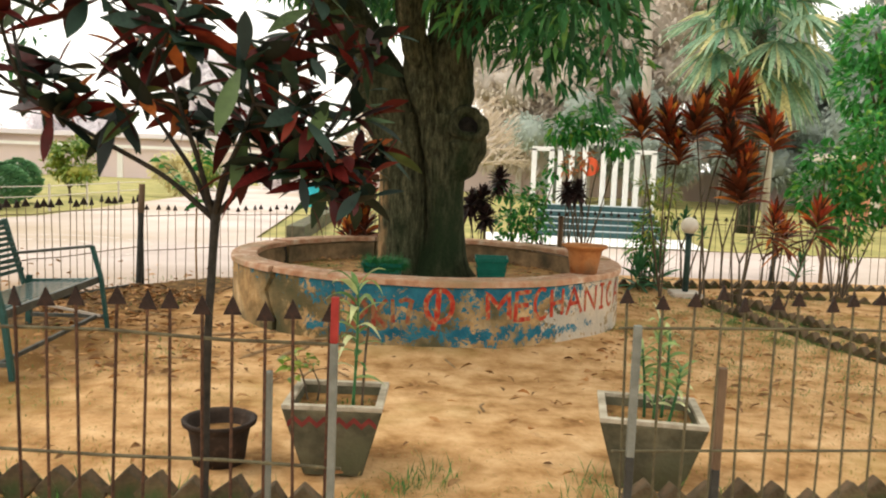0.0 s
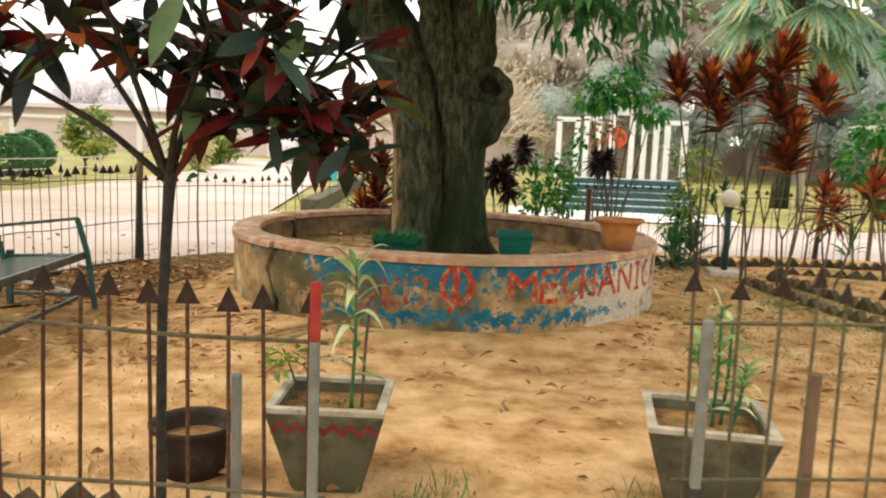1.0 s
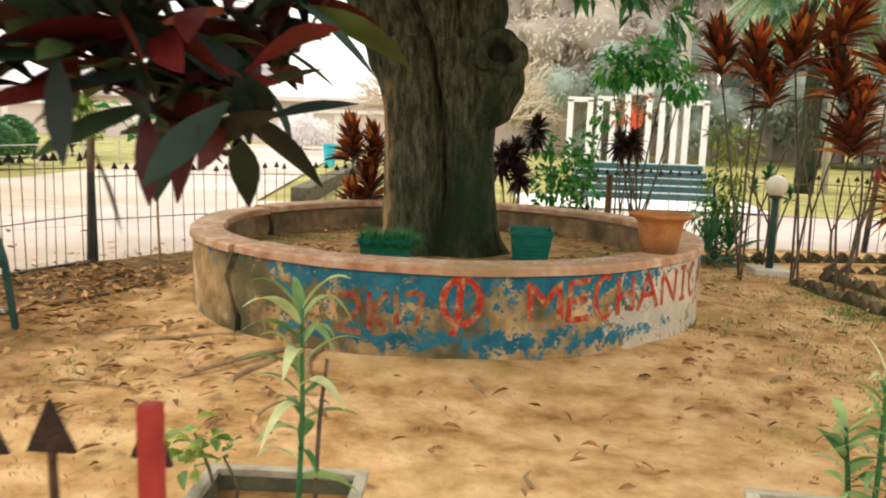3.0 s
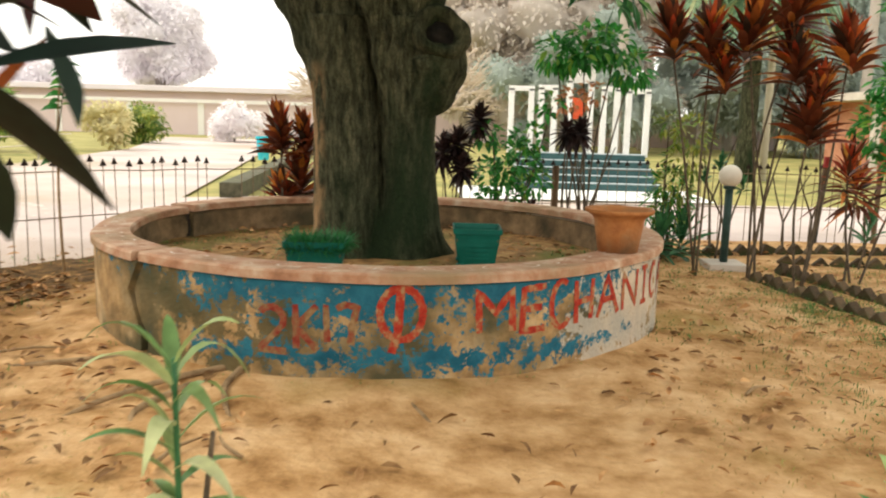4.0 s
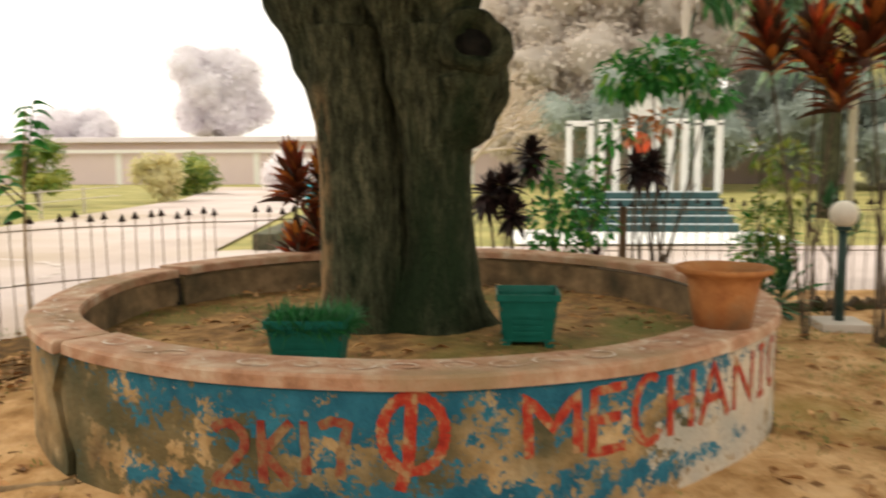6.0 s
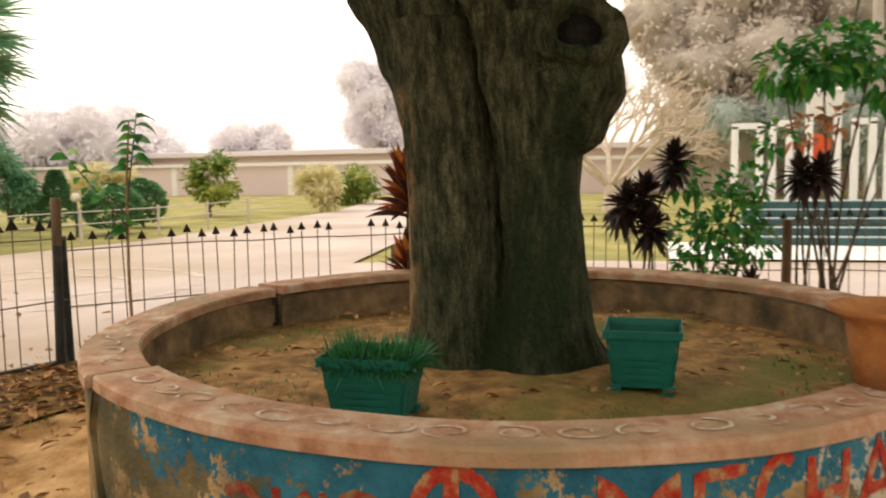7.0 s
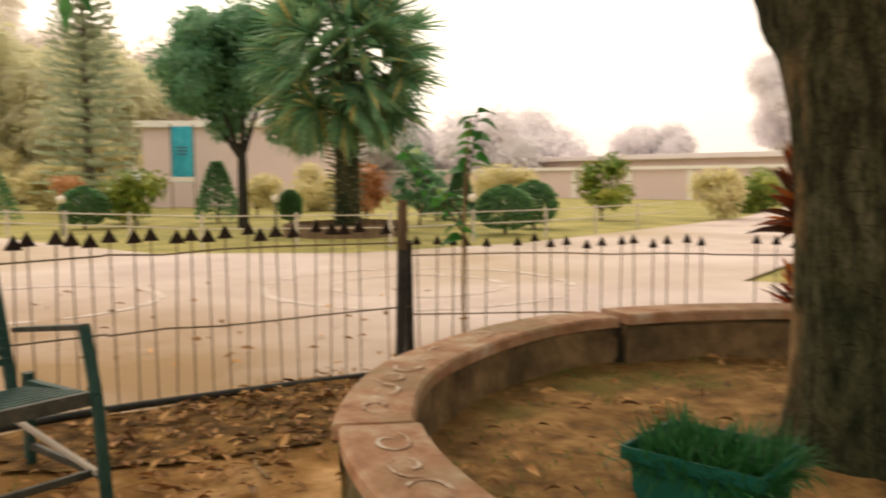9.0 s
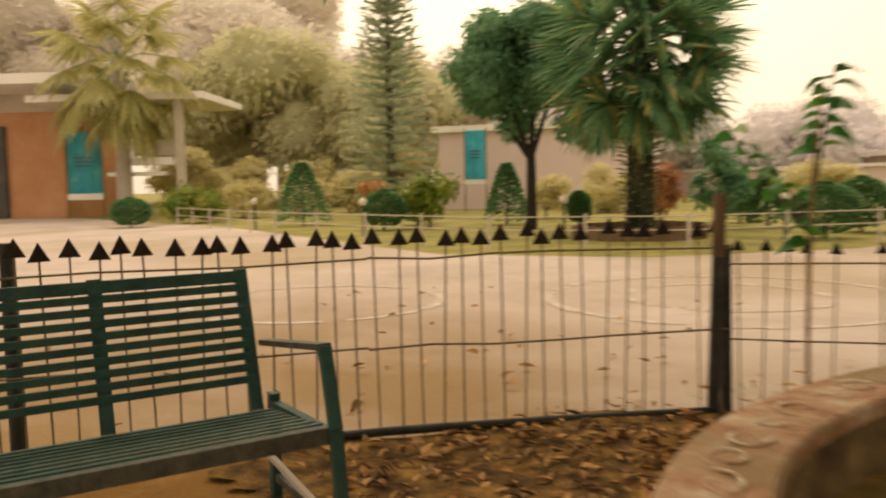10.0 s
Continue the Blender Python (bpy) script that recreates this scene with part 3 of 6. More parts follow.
def ring_wall(name, r0, r1, z0, z1, mat, parent, a0, a1, steps, label="", lift=0.0, jitter=1.0, jag0=0.0, jag1=0.0, levels=9):
    """A curved wall between two radii and two angles (degrees from the front, to the right); its ends may follow the crack."""
    bm = bmesh.new()
    rows = []
    heights = [z0 + (z1 - 0.01 - z0) * k / (levels - 1) for k in range(levels)]
    profile = [(r1, z) for z in heights] + [(r1 - 0.01, z1), (r0 + 0.01, z1)] + [(r0, z) for z in reversed(heights)]
    for i in range(steps + 1):
        ring = []
        for r, z in profile:
            a = a0 + (a1 - a0) * i / steps
            a += jag(z) * (jag0 * max(0, 1 - i / 2) + jag1 * max(0, 1 - (steps - i) / 2))
            a = radians(a)
            s, c = math.sin(a), -math.cos(a)
            rr = r + jitter * wall_bulge(s, c)
            ring.append(bm.verts.new((s * rr, c * rr, z + lift + (0.008 * noise.noise(Vector((s * 2.2, c * 2.2, 9))) if z > 0.3 else 0))))
        rows.append(ring)
    for p, q in zip(rows, rows[1:]):
        for k in range(len(profile) - 1):
            bm.faces.new((p[k], q[k], q[k + 1], p[k + 1]))
    bm.faces.new(rows[0])
    bm.faces.new(list(reversed(rows[-1])))
    bmesh.ops.recalc_face_normals(bm, faces=bm.faces[:])
    return part(name, bm, mat, parent, label)


def wall_paint():
    """Bare tan plaster under peeling blue paint: a band under the rim and one near the foot."""
    m = material("peeling_blue_plaster", [(0.3, (0.15, 0.085, 0.034)), (0.5, (0.41, 0.255, 0.11)), (0.72, (0.60, 0.44, 0.25))], 5.5, 10, 0.9, 0.45, 40,
                 second=((0.080, 0.070, 0.034), 2.2, 0.43, 0.62))
    n, l = m.node_tree.nodes, m.node_tree.links
    b = n["Principled BSDF"]
    base = b.inputs["Base Color"].links[0].from_socket
    tc = n.new("ShaderNodeTexCoord")
    sep = n.new("ShaderNodeSeparateXYZ")
    l.new(tc.outputs["Object"], sep.inputs[0])

    def math_node(op, *args):
        q = n.new("ShaderNodeMath")
        q.operation = op
        for i, v in enumerate(args):
            if isinstance(v, (int, float)):
                q.inputs[i].default_value = v
            else:
                l.new(v, q.inputs[i])
        return q.outputs[0]

    def patch(scale, detail=8, rough=0.6):
        q = n.new("ShaderNodeTexNoise")
        q.inputs["Scale"].default_value, q.inputs["Detail"].default_value, q.inputs["Roughness"].default_value = scale, detail, rough
        l.new(tc.outputs["Object"], q.inputs["Vector"])
        return q.outputs["Fac"]

    def band(v, lo, hi, edge):
        up = n.new("ShaderNodeMapRange")
        up.inputs["From Min"].default_value, up.inputs["From Max"].default_value = lo, lo + edge
        l.new(v, up.inputs["Value"])
        dn = n.new("ShaderNodeMapRange")
        dn.inputs["From Min"].default_value, dn.inputs["From Max"].default_value = hi, hi - edge
        l.new(v, dn.inputs["Value"])
        return math_node("MULTIPLY", up.outputs[0], dn.outputs[0])

    z = sep.outputs["Z"]
    big, fine = patch(2.6), patch(14, 10, 0.78)
    top = band(z, 0.25, 0.9, 0.22)
    foot = band(z, 0.05, 0.24, 0.09)
    along = band(sep.outputs["X"], -1.25, 1.75, 0.8)
    cover = math_node("MAXIMUM", math_node("MULTIPLY", top, 1.0), math_node("MULTIPLY", foot, 0.78))
    cover = math_node("ADD", math_node("MULTIPLY", cover, 0.42), math_node("MULTIPLY", math_node("SUBTRACT", big, 0.5), 1.0))
    cover = math_node("ADD", cover, math_node("MULTIPLY", math_node("SUBTRACT", fine, 0.5), 2.5))
    cover = math_node("ADD", cover, math_node("MULTIPLY", math_node("SUBTRACT", along, 1.0), 0.45))
    cover = math_node("GREATER_THAN", cover, 0.17)
    cover = math_node("MULTIPLY", cover, math_node("LESS_THAN", sep.outputs["Y"], 0.2))
    blue = n.new("ShaderNodeValToRGB")
    blue.color_ramp.elements[0].color, blue.color_ramp.elements[1].color = (0.006, 0.080, 0.125, 1), (0.025, 0.17, 0.235, 1)
    blue.color_ramp.elements[0].position, blue.color_ramp.elements[1].position = 0.35, 0.7
    l.new(patch(6), blue.inputs[0])
    # black-green algae streaks left of the letters
    algae = math_node("MULTIPLY", band(sep.outputs["X"], -1.45, 0.05, 0.5), math_node("GREATER_THAN", math_node("ADD", patch(4.0, 10, 0.7), math_node("MULTIPLY", fine, 0.4)), 0.66))
    mg = n.new("ShaderNodeMix")
    mg.data_type = "RGBA"
    l.new(math_node("MULTIPLY", algae, 0.75), mg.inputs["Factor"])
    l.new(base, mg.inputs["A"])
    mg.inputs["B"].default_value = (0.065, 0.062, 0.026, 1)
    base = mg.outputs["Result"]
    mx = n.new("ShaderNodeMix")
    mx.data_type = "RGBA"
    l.new(cover, mx.inputs["Factor"])
    l.new(base, mx.inputs["A"])
    l.new(blue.outputs[0], mx.inputs["B"])
    # white lime ground that shows on the sunny end
    lime = math_node("MULTIPLY", math_node("GREATER_THAN", math_node("ADD", math_node("MULTIPLY", band(sep.outputs["X"], 0.55, 2.4, 0.9), 0.55), math_node("MULTIPLY", patch(9, 10, 0.7), 1.3)), 1.02),
                     math_node("SUBTRACT", 1.0, cover))
    mw = n.new("ShaderNodeMix")
    mw.data_type = "RGBA"
    l.new(math_node("MULTIPLY", lime, 0.55), mw.inputs["Factor"])
    l.new(mx.outputs["Result"], mw.inputs["A"])
    mw.inputs["B"].default_value = (0.60, 0.56, 0.48, 1)
    l.new(mw.outputs["Result"], b.inputs["Base Color"])
    return m


planter = thing("round_planter", (PC[0], PC[1], 0), "round cracked plaster tree planter with peeling blue paint and red lettering", "planter")
WALL_BLUE = wall_paint()
GAP1, GAP2 = -39.0, -110.5
for a0, a1, lift, out, j0, j1 in ((GAP1 + 0.55, 97.0, 0.0, 0.0, 1, 0), (97.4, 206.0, 0.012, -0.02, 0, 0), (206.5, 248.4, 0.010, -0.012, 0, 0), (GAP2, GAP1 - 0.5, -0.004, 0.02, 0, 1)):
    steps = int(abs(a1 - a0) / 2.5)
    ring_wall("wall", PR - 0.19 + out, PR + out, -0.1, PH - 0.05, WALL_BLUE, planter, a0, a1, steps, jag0=j0, jag1=j1)
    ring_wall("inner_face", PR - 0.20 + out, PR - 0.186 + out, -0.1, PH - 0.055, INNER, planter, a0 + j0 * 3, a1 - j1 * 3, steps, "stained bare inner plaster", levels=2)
    ring_wall("rim", PR - 0.215 + out, PR + 0.018 + out, PH - 0.05, PH, RIM, planter, a0, a1, steps, "worn red-brown rim with faint white scrolls", lift, levels=3, jag0=0.3 * j0, jag1=0.3 * j1)
# dark strip painted in for the shadowed gap under the wall
ring_wall("foot_gap_strip", PR - 0.02, PR + 0.028, -0.06, 0.03, SHADY_MOULD, planter, -100, 100, 80, "dark strip standing for the shaded gap at the wall foot", levels=2)
# near-black blocks in the cracks: their shade is put into the colour
bm = bmesh.new()
for k in range(12):
    z = 0.0 + 0.5 * k / 11
    a = radians(GAP1 + jag(z))
    box(bm, (0.05, 0.05, 0.05), (math.sin(a) * (PR - 0.06), -math.cos(a) * (PR - 0.06), z))
part("crack", bm, CRACK, planter, "black fill standing for the crack's shade")
bm = bmesh.new()
for k in range(9):
    z = 0.05 + 0.44 * k / 8
    a = radians(249.0 + 0.5 * math.sin(k * 1.7))
    box(bm, (0.04, 0.05, 0.06), (math.sin(a) * (PR - 0.15), -math.cos(a) * (PR - 0.15), z), pose(0, 0, 0, 0, 0, 249))
part("crack", bm, CRACK, planter, "black fill standing for the far crack's shade")
soil_bm = bmesh.new()
rings = []
for i in range(15):
    r = (PR - 0.15) * i / 14
    rings.append([soil_bm.verts.new((r * math.cos(k * math.pi / 24), r * math.sin(k * math.pi / 24),
                                     0.33 + 0.03 * noise.noise(Vector((r * math.cos(k * math.pi / 24) * 2, r * math.sin(k * math.pi / 24) * 2, 3))) + 0.05 * max(0, 1 - r))) for k in range(48)])
for a, b in zip(rings[1:], rings[2:]):
    for k in range(48):
        soil_bm.faces.new((a[k], a[(k + 1) % 48], b[(k + 1) % 48], b[k]))
part("soil", soil_bm, BED_SOIL, planter, "dry planter soil with bits of grass", True)

# ---- mango tree ----
mango = thing("mango_tree", (-0.38, 9.70, 0.30), "old mango tree with thick furrowed double trunk and dark glossy leaves", "tree")
# (height; left lobe: x, radius; right lobe: x, radius)
LOBES = [(-0.12, -0.22, 0.30, 0.24, 0.32), (0.05, -0.20, 0.245, 0.23, 0.285), (0.25, -0.19, 0.225, 0.215, 0.245), (0.55, -0.19, 0.222, 0.20, 0.222), (0.85, -0.19, 0.228, 0.19, 0.215),
         (1.15, -0.195, 0.245, 0.20, 0.228), (1.40, -0.22, 0.262, 0.20, 0.245), (1.62, -0.25, 0.275, 0.20, 0.255)]
bm = bmesh.new()
rings = []
SIDES, RINGS = 128, 96
for i in range(RINGS):
    z = LOBES[0][0] + (LOBES[-1][0] - LOBES[0][0]) * i / (RINGS - 1)
    k = max(j for j in range(len(LOBES) - 1) if LOBES[j][0] <= z + 1e-6)
    f = (z - LOBES[k][0]) / (LOBES[k + 1][0] - LOBES[k][0])
    xl, rl, xr, rr = (LOBES[k][j] * (1 - f) + LOBES[k + 1][j] * f for j in (1, 2, 3, 4))
    groove = 0.03 + 0.03 * math.sin(z * 3.1)
    ring = []
    for j in range(SIDES):
        a = 2 * math.pi * j / SIDES
        c, s = math.cos(a), math.sin(a)
        reach = 0.05
        for px, rad in ((xl - groove, rl), (xr - groove, rr)):
            along = px * c
            disc = rad * rad - px * px + along * along
            if disc > 0:
                reach = max(reach, along + math.sqrt(disc))
        off = (a - radians(270 + 6 * math.sin(z * 2.3)) + math.pi) % (2 * math.pi) - math.pi
        reach *= 1 - 0.62 * math.exp(-(off / 0.27) ** 2) * min(1, max(0, z - 0.12) / 0.35)
        # the lobes run together near the foot
        foot = max(0.0, 0.30 - z) / 0.42
        reach = max(reach, (0.30 + 0.10 * abs(c)) * min(1, foot * 1.1))
        reach *= 1 + 0.14 * max(0, 0.16 - z) * (1 + 1.3 * math.sin(a * 6 + 0.7)) * 3
        reach *= 1 + 0.045 * noise.noise(Vector((c * 2.2, s * 2.2, z * 1.3))) + 0.035 * noise.noise(Vector((c * 7, s * 7, z * 1.6))) + 0.022 * noise.noise(Vector((c * 19, s * 19, z * 4.5)))
        ring.append(bm.verts.new((groove + reach * c, reach * s * 1.08, z)))
    rings.append(ring)
for a, b in zip(rings, rings[1:]):
    for j in range(SIDES):
        bm.faces.new((a[j], a[(j + 1) % SIDES], b[(j + 1) % SIDES], b[j]))
bm.faces.new(rings[-1])
part("trunk", bm, BARK, mango, "furrowed dark grey-green bark with a deep groove", True)


def limb(name, path, radii, sides=18, wob=0.14, mat=BARK, parent=mango):
    b = bmesh.new()
    pts, rad = [], []
    for i in range(len(path) - 1):
        for s in range(5):
            pts.append(Vector(path[i]).lerp(Vector(path[i + 1]), s / 5))
            rad.append(radii[i] + (radii[i + 1] - radii[i]) * s / 5)
    pts.append(Vector(path[-1]))
    rad.append(radii[-1])
    for _ in range(2):
        pts = [pts[0]] + [(pts[i - 1] + pts[i] * 2 + pts[i + 1]) / 4 for i in range(1, len(pts) - 1)] + [pts[-1]]
    tube(b, pts, rad, sides, True, wob, len(path) * 1.7 + path[-1][0])
    return part(name, b, mat, parent, smooth=True)


limb("limb", [(-0.19, 0.0, 0.85), (-0.21, 0.0, 1.15), (-0.25, 0.0, 1.42), (-0.335, 0.0, 1.68), (-0.50, 0.0, 2.0), (-0.74, 0.04, 2.4), (-1.15, 0.1, 3.0), (-1.6, 0.2, 3.8)], [0.17, 0.205, 0.245, 0.27, 0.27, 0.25, 0.20, 0.12], 56, 0.16)
limb("limb", [(0.24, 0.0, 0.8), (0.245, 0.0, 1.2), (0.235, 0.0, 1.55), (0.22, 0.0, 1.85), (0.22, 0.03, 2.2), (0.25, 0.1, 2.9), (0.5, 0.2, 3.9)], [0.15, 0.185, 0.215, 0.235, 0.23, 0.18, 0.12], 56, 0.16)
limb("bark_ridge", [(0.17, -0.08, 0.25), (0.15, -0.135, 0.5), (0.135, -0.16, 0.8), (0.12, -0.175, 1.1), (0.085, -0.18, 1.35), (0.04, -0.18, 1.6), (-0.01, -0.185, 1.85), (-0.09, -0.2, 2.2), (-0.16, -0.28, 2.7), (-0.1, -0.5, 3.6)], [0.04, 0.055, 0.056, 0.062, 0.085, 0.11, 0.13, 0.135, 0.12, 0.08], 40, 0.5)
limb("limb", [(-2.0, -1.3, 3.0), (-2.7, -1.25, 2.75), (-3.2, -1.2, 2.3), (-3.4, -1.25, 1.85)], [0.03, 0.02, 0.012, 0.005], 8)
limb("limb", [(0.2, 0, 2.2), (0.7, -0.1, 2.75), (1.3, -0.2, 2.8), (2.0, -0.1, 2.55)], [0.13, 0.1, 0.06, 0.025], 10)
limb("limb", [(0.2, 0, 2.4), (0.6, -0.7, 3.0), (1.0, -1.5, 3.1), (1.3, -2.2, 2.9)], [0.12, 0.09, 0.06, 0.02], 10)
limb("limb", [(-0.6, 0.1, 2.4), (-1.3, -0.6, 2.9), (-2.0, -1.3, 3.0)], [0.12, 0.08, 0.03], 10)
# stump of a lost limb: a swollen stub with a thick lip round a dark hollow
limb("burl", [(0.22, -0.06, 0.98), (0.34, -0.09, 1.16), (0.42, -0.10, 1.33), (0.43, -0.11, 1.47)], [0.12, 0.185, 0.205, 0.17], 36, 0.30)
burl_way = Vector((0.18, -0.80, 0.42)).normalized()
burl_turn = burl_way.to_track_quat("Z", "Y")
for nm, profile, mt in (("burl_lip", [(0.175, -0.10), (0.185, -0.02), (0.175, 0.05), (0.145, 0.075), (0.115, 0.055), (0.095, 0.0), (0.085, -0.06)], BARK), ("burl_hollow", [(0.10, 0.0), (0.06, -0.05), (0.012, -0.07)], HEARTWOOD)):
    b = bmesh.new()
    lathe(b, profile, 40)
    for v in b.verts:
        v.co *= 1 + 0.16 * noise.noise(v.co * 7 + Vector((3, 1, 2))) + 0.06 * noise.noise(v.co * 22)
        v.co = burl_turn @ v.co + Vector((0.435, -0.215, 1.52))
    part(nm, b, mt, mango, smooth=True)
rng = random.Random(5)
clumps = []
for x, y, z, r in ((0.6, -0.6, 2.55, 0.5), (1.1, -0.9, 2.35, 0.45), (1.5, -0.5, 2.45, 0.5), (1.75, -0.2, 2.25, 0.32), (0.9, -0.2, 2.75, 0.55), (1.3, -1.4, 2.65, 0.5), (0.4, -1.3, 2.8, 0.5),
                   (1.55, 0.1, 1.88, 0.2), (0.95, -0.35, 2.12, 0.25), (1.25, -0.6, 2.0, 0.22), (-1.2, -0.5, 3.2, 0.5), (-1.7, -0.9, 3.2, 0.5), (-0.6, -1.2, 3.4, 0.5), (-0.3, -0.5, 3.5, 0.5), (-1.0, 0.4, 2.95, 0.4)):
    clumps.append(((x, y, z), r))
# unseen upper clumps, spread wide and dense to shade the ground below
for i in range(90):
    a, rr = rng.random() * 6.283, 3.7 * math.sqrt(rng.random())
    clumps.append(((rr * math.cos(a), rr * math.sin(a), 3.45 + 1.7 * rng.random() * (1.25 - rr / 4)), 0.5 + 0.35 * rng.random()))
for x, y, z in ((-3.4, -1.25, 1.93), (-3.25, -1.1, 2.1), (-3.65, -1.45, 2.1), (-2.0, -0.9, 2.72), (-2.7, 0.1, 2.75), (-1.2, -1.9, 2.75), (-0.2, -2.0, 2.9)):
    clumps.append(((x, y, z), 0.10 if x < -3 else 0.16))
rows = crown_rows(rng, clumps, 760, 0.17, 0.056, 0.4, 0.8)
part_mesh("crown", blades("crown", rows, 2), L_MANGO, mango, "dense dark green mango leaves")


# ---- fences ----
def spear_mesh(height, head_w=0.034, head_h=0.042, r=0.0055):
    """A thin rod with a flat triangular head."""
    bm = bmesh.new()
    tube(bm, [(0, 0, -0.05), (0, 0, height - head_h)], r, 6)
    for y0, y1 in ((-0.004, 0.004),):
        first = len(bm.faces)
        a = [bm.verts.new((x, y0, z)) for x, z in ((-head_w / 2, height - head_h), (head_w / 2, height - head_h), (0, height))]
        b = [bm.verts.new((x, y1, z)) for x, z in ((-head_w / 2, height - head_h), (head_w / 2, height - head_h), (0, height))]
        bm.faces.new(a)
        bm.faces.new(list(reversed(b)))
        for i in range(3):
            bm.faces.new((a[i], b[i], b[(i + 1) % 3], a[(i + 1) % 3]))
        bm.faces.ensure_lookup_table()
        for face in bm.faces[first:]:
            face.material_index = 1
    bmesh.ops.recalc_face_normals(bm, faces=bm.faces[:])
    me = bpy.data.meshes.new("picket")
    bm.to_mesh(me)
    bm.free()
    return me


def fence(line, label, height, gap, rails, rod_mat, rail_mat, head_w, head_h, r, seed, bent=0.02, lost=0.0):
    """Rods with triangular heads along a line, tied by thin rails."""
    rg = random.Random(seed)
    f = thing("spear_fence", (line[0][0], line[0][1], 0), label, "fence", "garden fence")
    org = Vector((line[0][0], line[0][1], 0))
    meshes = [spear_mesh(height + d, head_w, head_h, r) for d in (-0.012, 0.0, 0.012)]
    for me in meshes:
        me.materials.append(rod_mat)
        me.materials.append(HEAD)
    for (x0, y0), (x1, y1) in zip(line, line[1:]):
        d = Vector((x1 - x0, y1 - y0, 0))
        count = int(d.length / gap)
        ang = math.degrees(math.atan2(d.y, d.x))
        for i in range(count):
            if rg.random() < lost:
                continue
            p = Vector((x0, y0, 0)) + d * ((i + 0.5 + 0.12 * (rg.random() - 0.5)) / count) - org
            ob = new("picket", rg.choice(meshes))
            ob.parent = f
            ob.matrix_basis = pose(p.x, p.y, 0.012 * rg.uniform(-1, 1), rg.uniform(-1, 1) * bent * 57, rg.uniform(-1, 1) * bent * 57, ang + rg.uniform(-25, 25))
        for z in rails:
            b = bmesh.new()
            pts = [Vector((x0, y0, z)) + d * (k / 6) - org + Vector((0, 0, 0.010 * rg.uniform(-1, 1))) for k in range(7)]
            tube(b, pts, r * 1.15, 6)
            part("rail", b, rail_mat, f)
    return f


NEAR_L = [(-2.776, 4.55), (-0.211, 4.55)]
NEAR_R = [(0.75, 4.64), (3.35, 5.10)]
fence(NEAR_L, "low garden fence of rusty rods with dark triangular heads", 0.952, 0.111, (0.80, 0.355), IRON, RAIL, 0.066, 0.070, 0.0062, 3)
fence(NEAR_R, "low garden fence of thin rods with small triangular heads", 1.03, 0.104, (0.89, 0.44), RAIL, RAIL, 0.055, 0.055, 0.005, 4)
fence(FENCE_LINE[:3], "thin weathered rod fence along the yard beside the bench", 0.985, 0.098, (0.845, 0.425), WIRE, WIRE, 0.088, 0.08, 0.0045, 5, 0.03, 0.05)
fence(FENCE_LINE[2:], "thin weathered rod fence round the back of the garden", 0.88, 0.105, (0.76, 0.38), WIRE, WIRE, 0.062, 0.062, 0.0045, 6, 0.025, 0.06)


def post(place, height, r, mat, label, tip=None, foot=None, lean=(0, 0), square=False):
    p = thing("fence_post", (*place, 0), label, "post")
    p.matrix_basis = pose(*place, 0, lean[0], lean[1], 0)
    cuts = [(-0.1, foot[0] if foot else 0.0, foot[1] if foot else mat), (foot[0] if foot else 0.0, height - (tip[0] if tip else 0), mat)]
    if tip:
        cuts.append((height - tip[0], height, tip[1]))
    for i, (z0, z1, mt) in enumerate(cuts):
        if z1 - z0 < 0.01:
            continue
        b = bmesh.new()
        if square:
            box(b, (r * 2, r * 2, z1 - z0), (0, 0, (z0 + z1) / 2), bevel=0.004)
        else:
            tube(b, [(0, 0, z0), (0, 0, (z0 + z1) / 2), (0, 0, z1)], [r, r * 0.98, r * 0.96], 10, True, 0.1, i)
        part(("foot", "shaft", "tip")[i], b, mt, p, smooth=False)
    return p


post((-0.235, 4.49), 0.975, 0.013, POST_GREY, "grey square fence post with a red tip", (0.16, POST_RED), (0.22, POST_BLACK), square=True)
post((-0.505, 4.66), 0.66, 0.013, POST_GREY, "short grey square fence post", None, None, square=True)
post((0.812, 4.62), 0.905, 0.014, POST_GREY, "grey square fence post with a tarred foot", None, (0.43, POST_BLACK), square=True)
post((1.15, 4.74), 0.742, 0.015, POST_WOOD, "short brown fence post with a tarred foot", None, (0.36, POST_BLACK), square=True)
post((-3.49, 10.34), 1.11, 0.032, POST_WOOD, "leaning fence post, weathered wood on a tarred foot", None, (0.8, POST_BLACK), (0, 2))
post((-3.50, 10.44), 0.85, 0.03, POST_BLACK, "short black fence post", None, None, (0, -1))
post((1.30, 13.2), 0.80, 0.04, POST_WOOD, "rough brown wooden fence post")
post((4.28, 13.33), 0.98, 0.035, POST_WOOD, "brown fence post with black back", (0.12, POST_RED), (0.3, POST_BLACK), (0, 4))
post((-4.2, 7.2), 0.98, 0.03, POST_BLACK, "black fence post behind the bench")
post((5.0, 13.42), 0.9, 0.03, POST_WOOD, "brown wooden fence post")

# ---- garden bench ----
bench = thing("garden_bench", (-2.86, 8.15, 0), "dark green steel slat bench with worn paint and flat arms", "bench", turn=6)
BL, SEAT = 1.62, 0.42


def bar(parent, name, a, b, w, h, mat=BENCH, bevel=0.003):
    """A flat bar from a to b."""
    bm = bmesh.new()
    a, b = Vector(a), Vector(b)
    d = b - a
    q = d.to_track_quat("X", "Z")
    box(bm, (d.length, w, h), (a + b) / 2, q.to_matrix().to_4x4(), bevel)
    return part(name, bm, mat, parent)


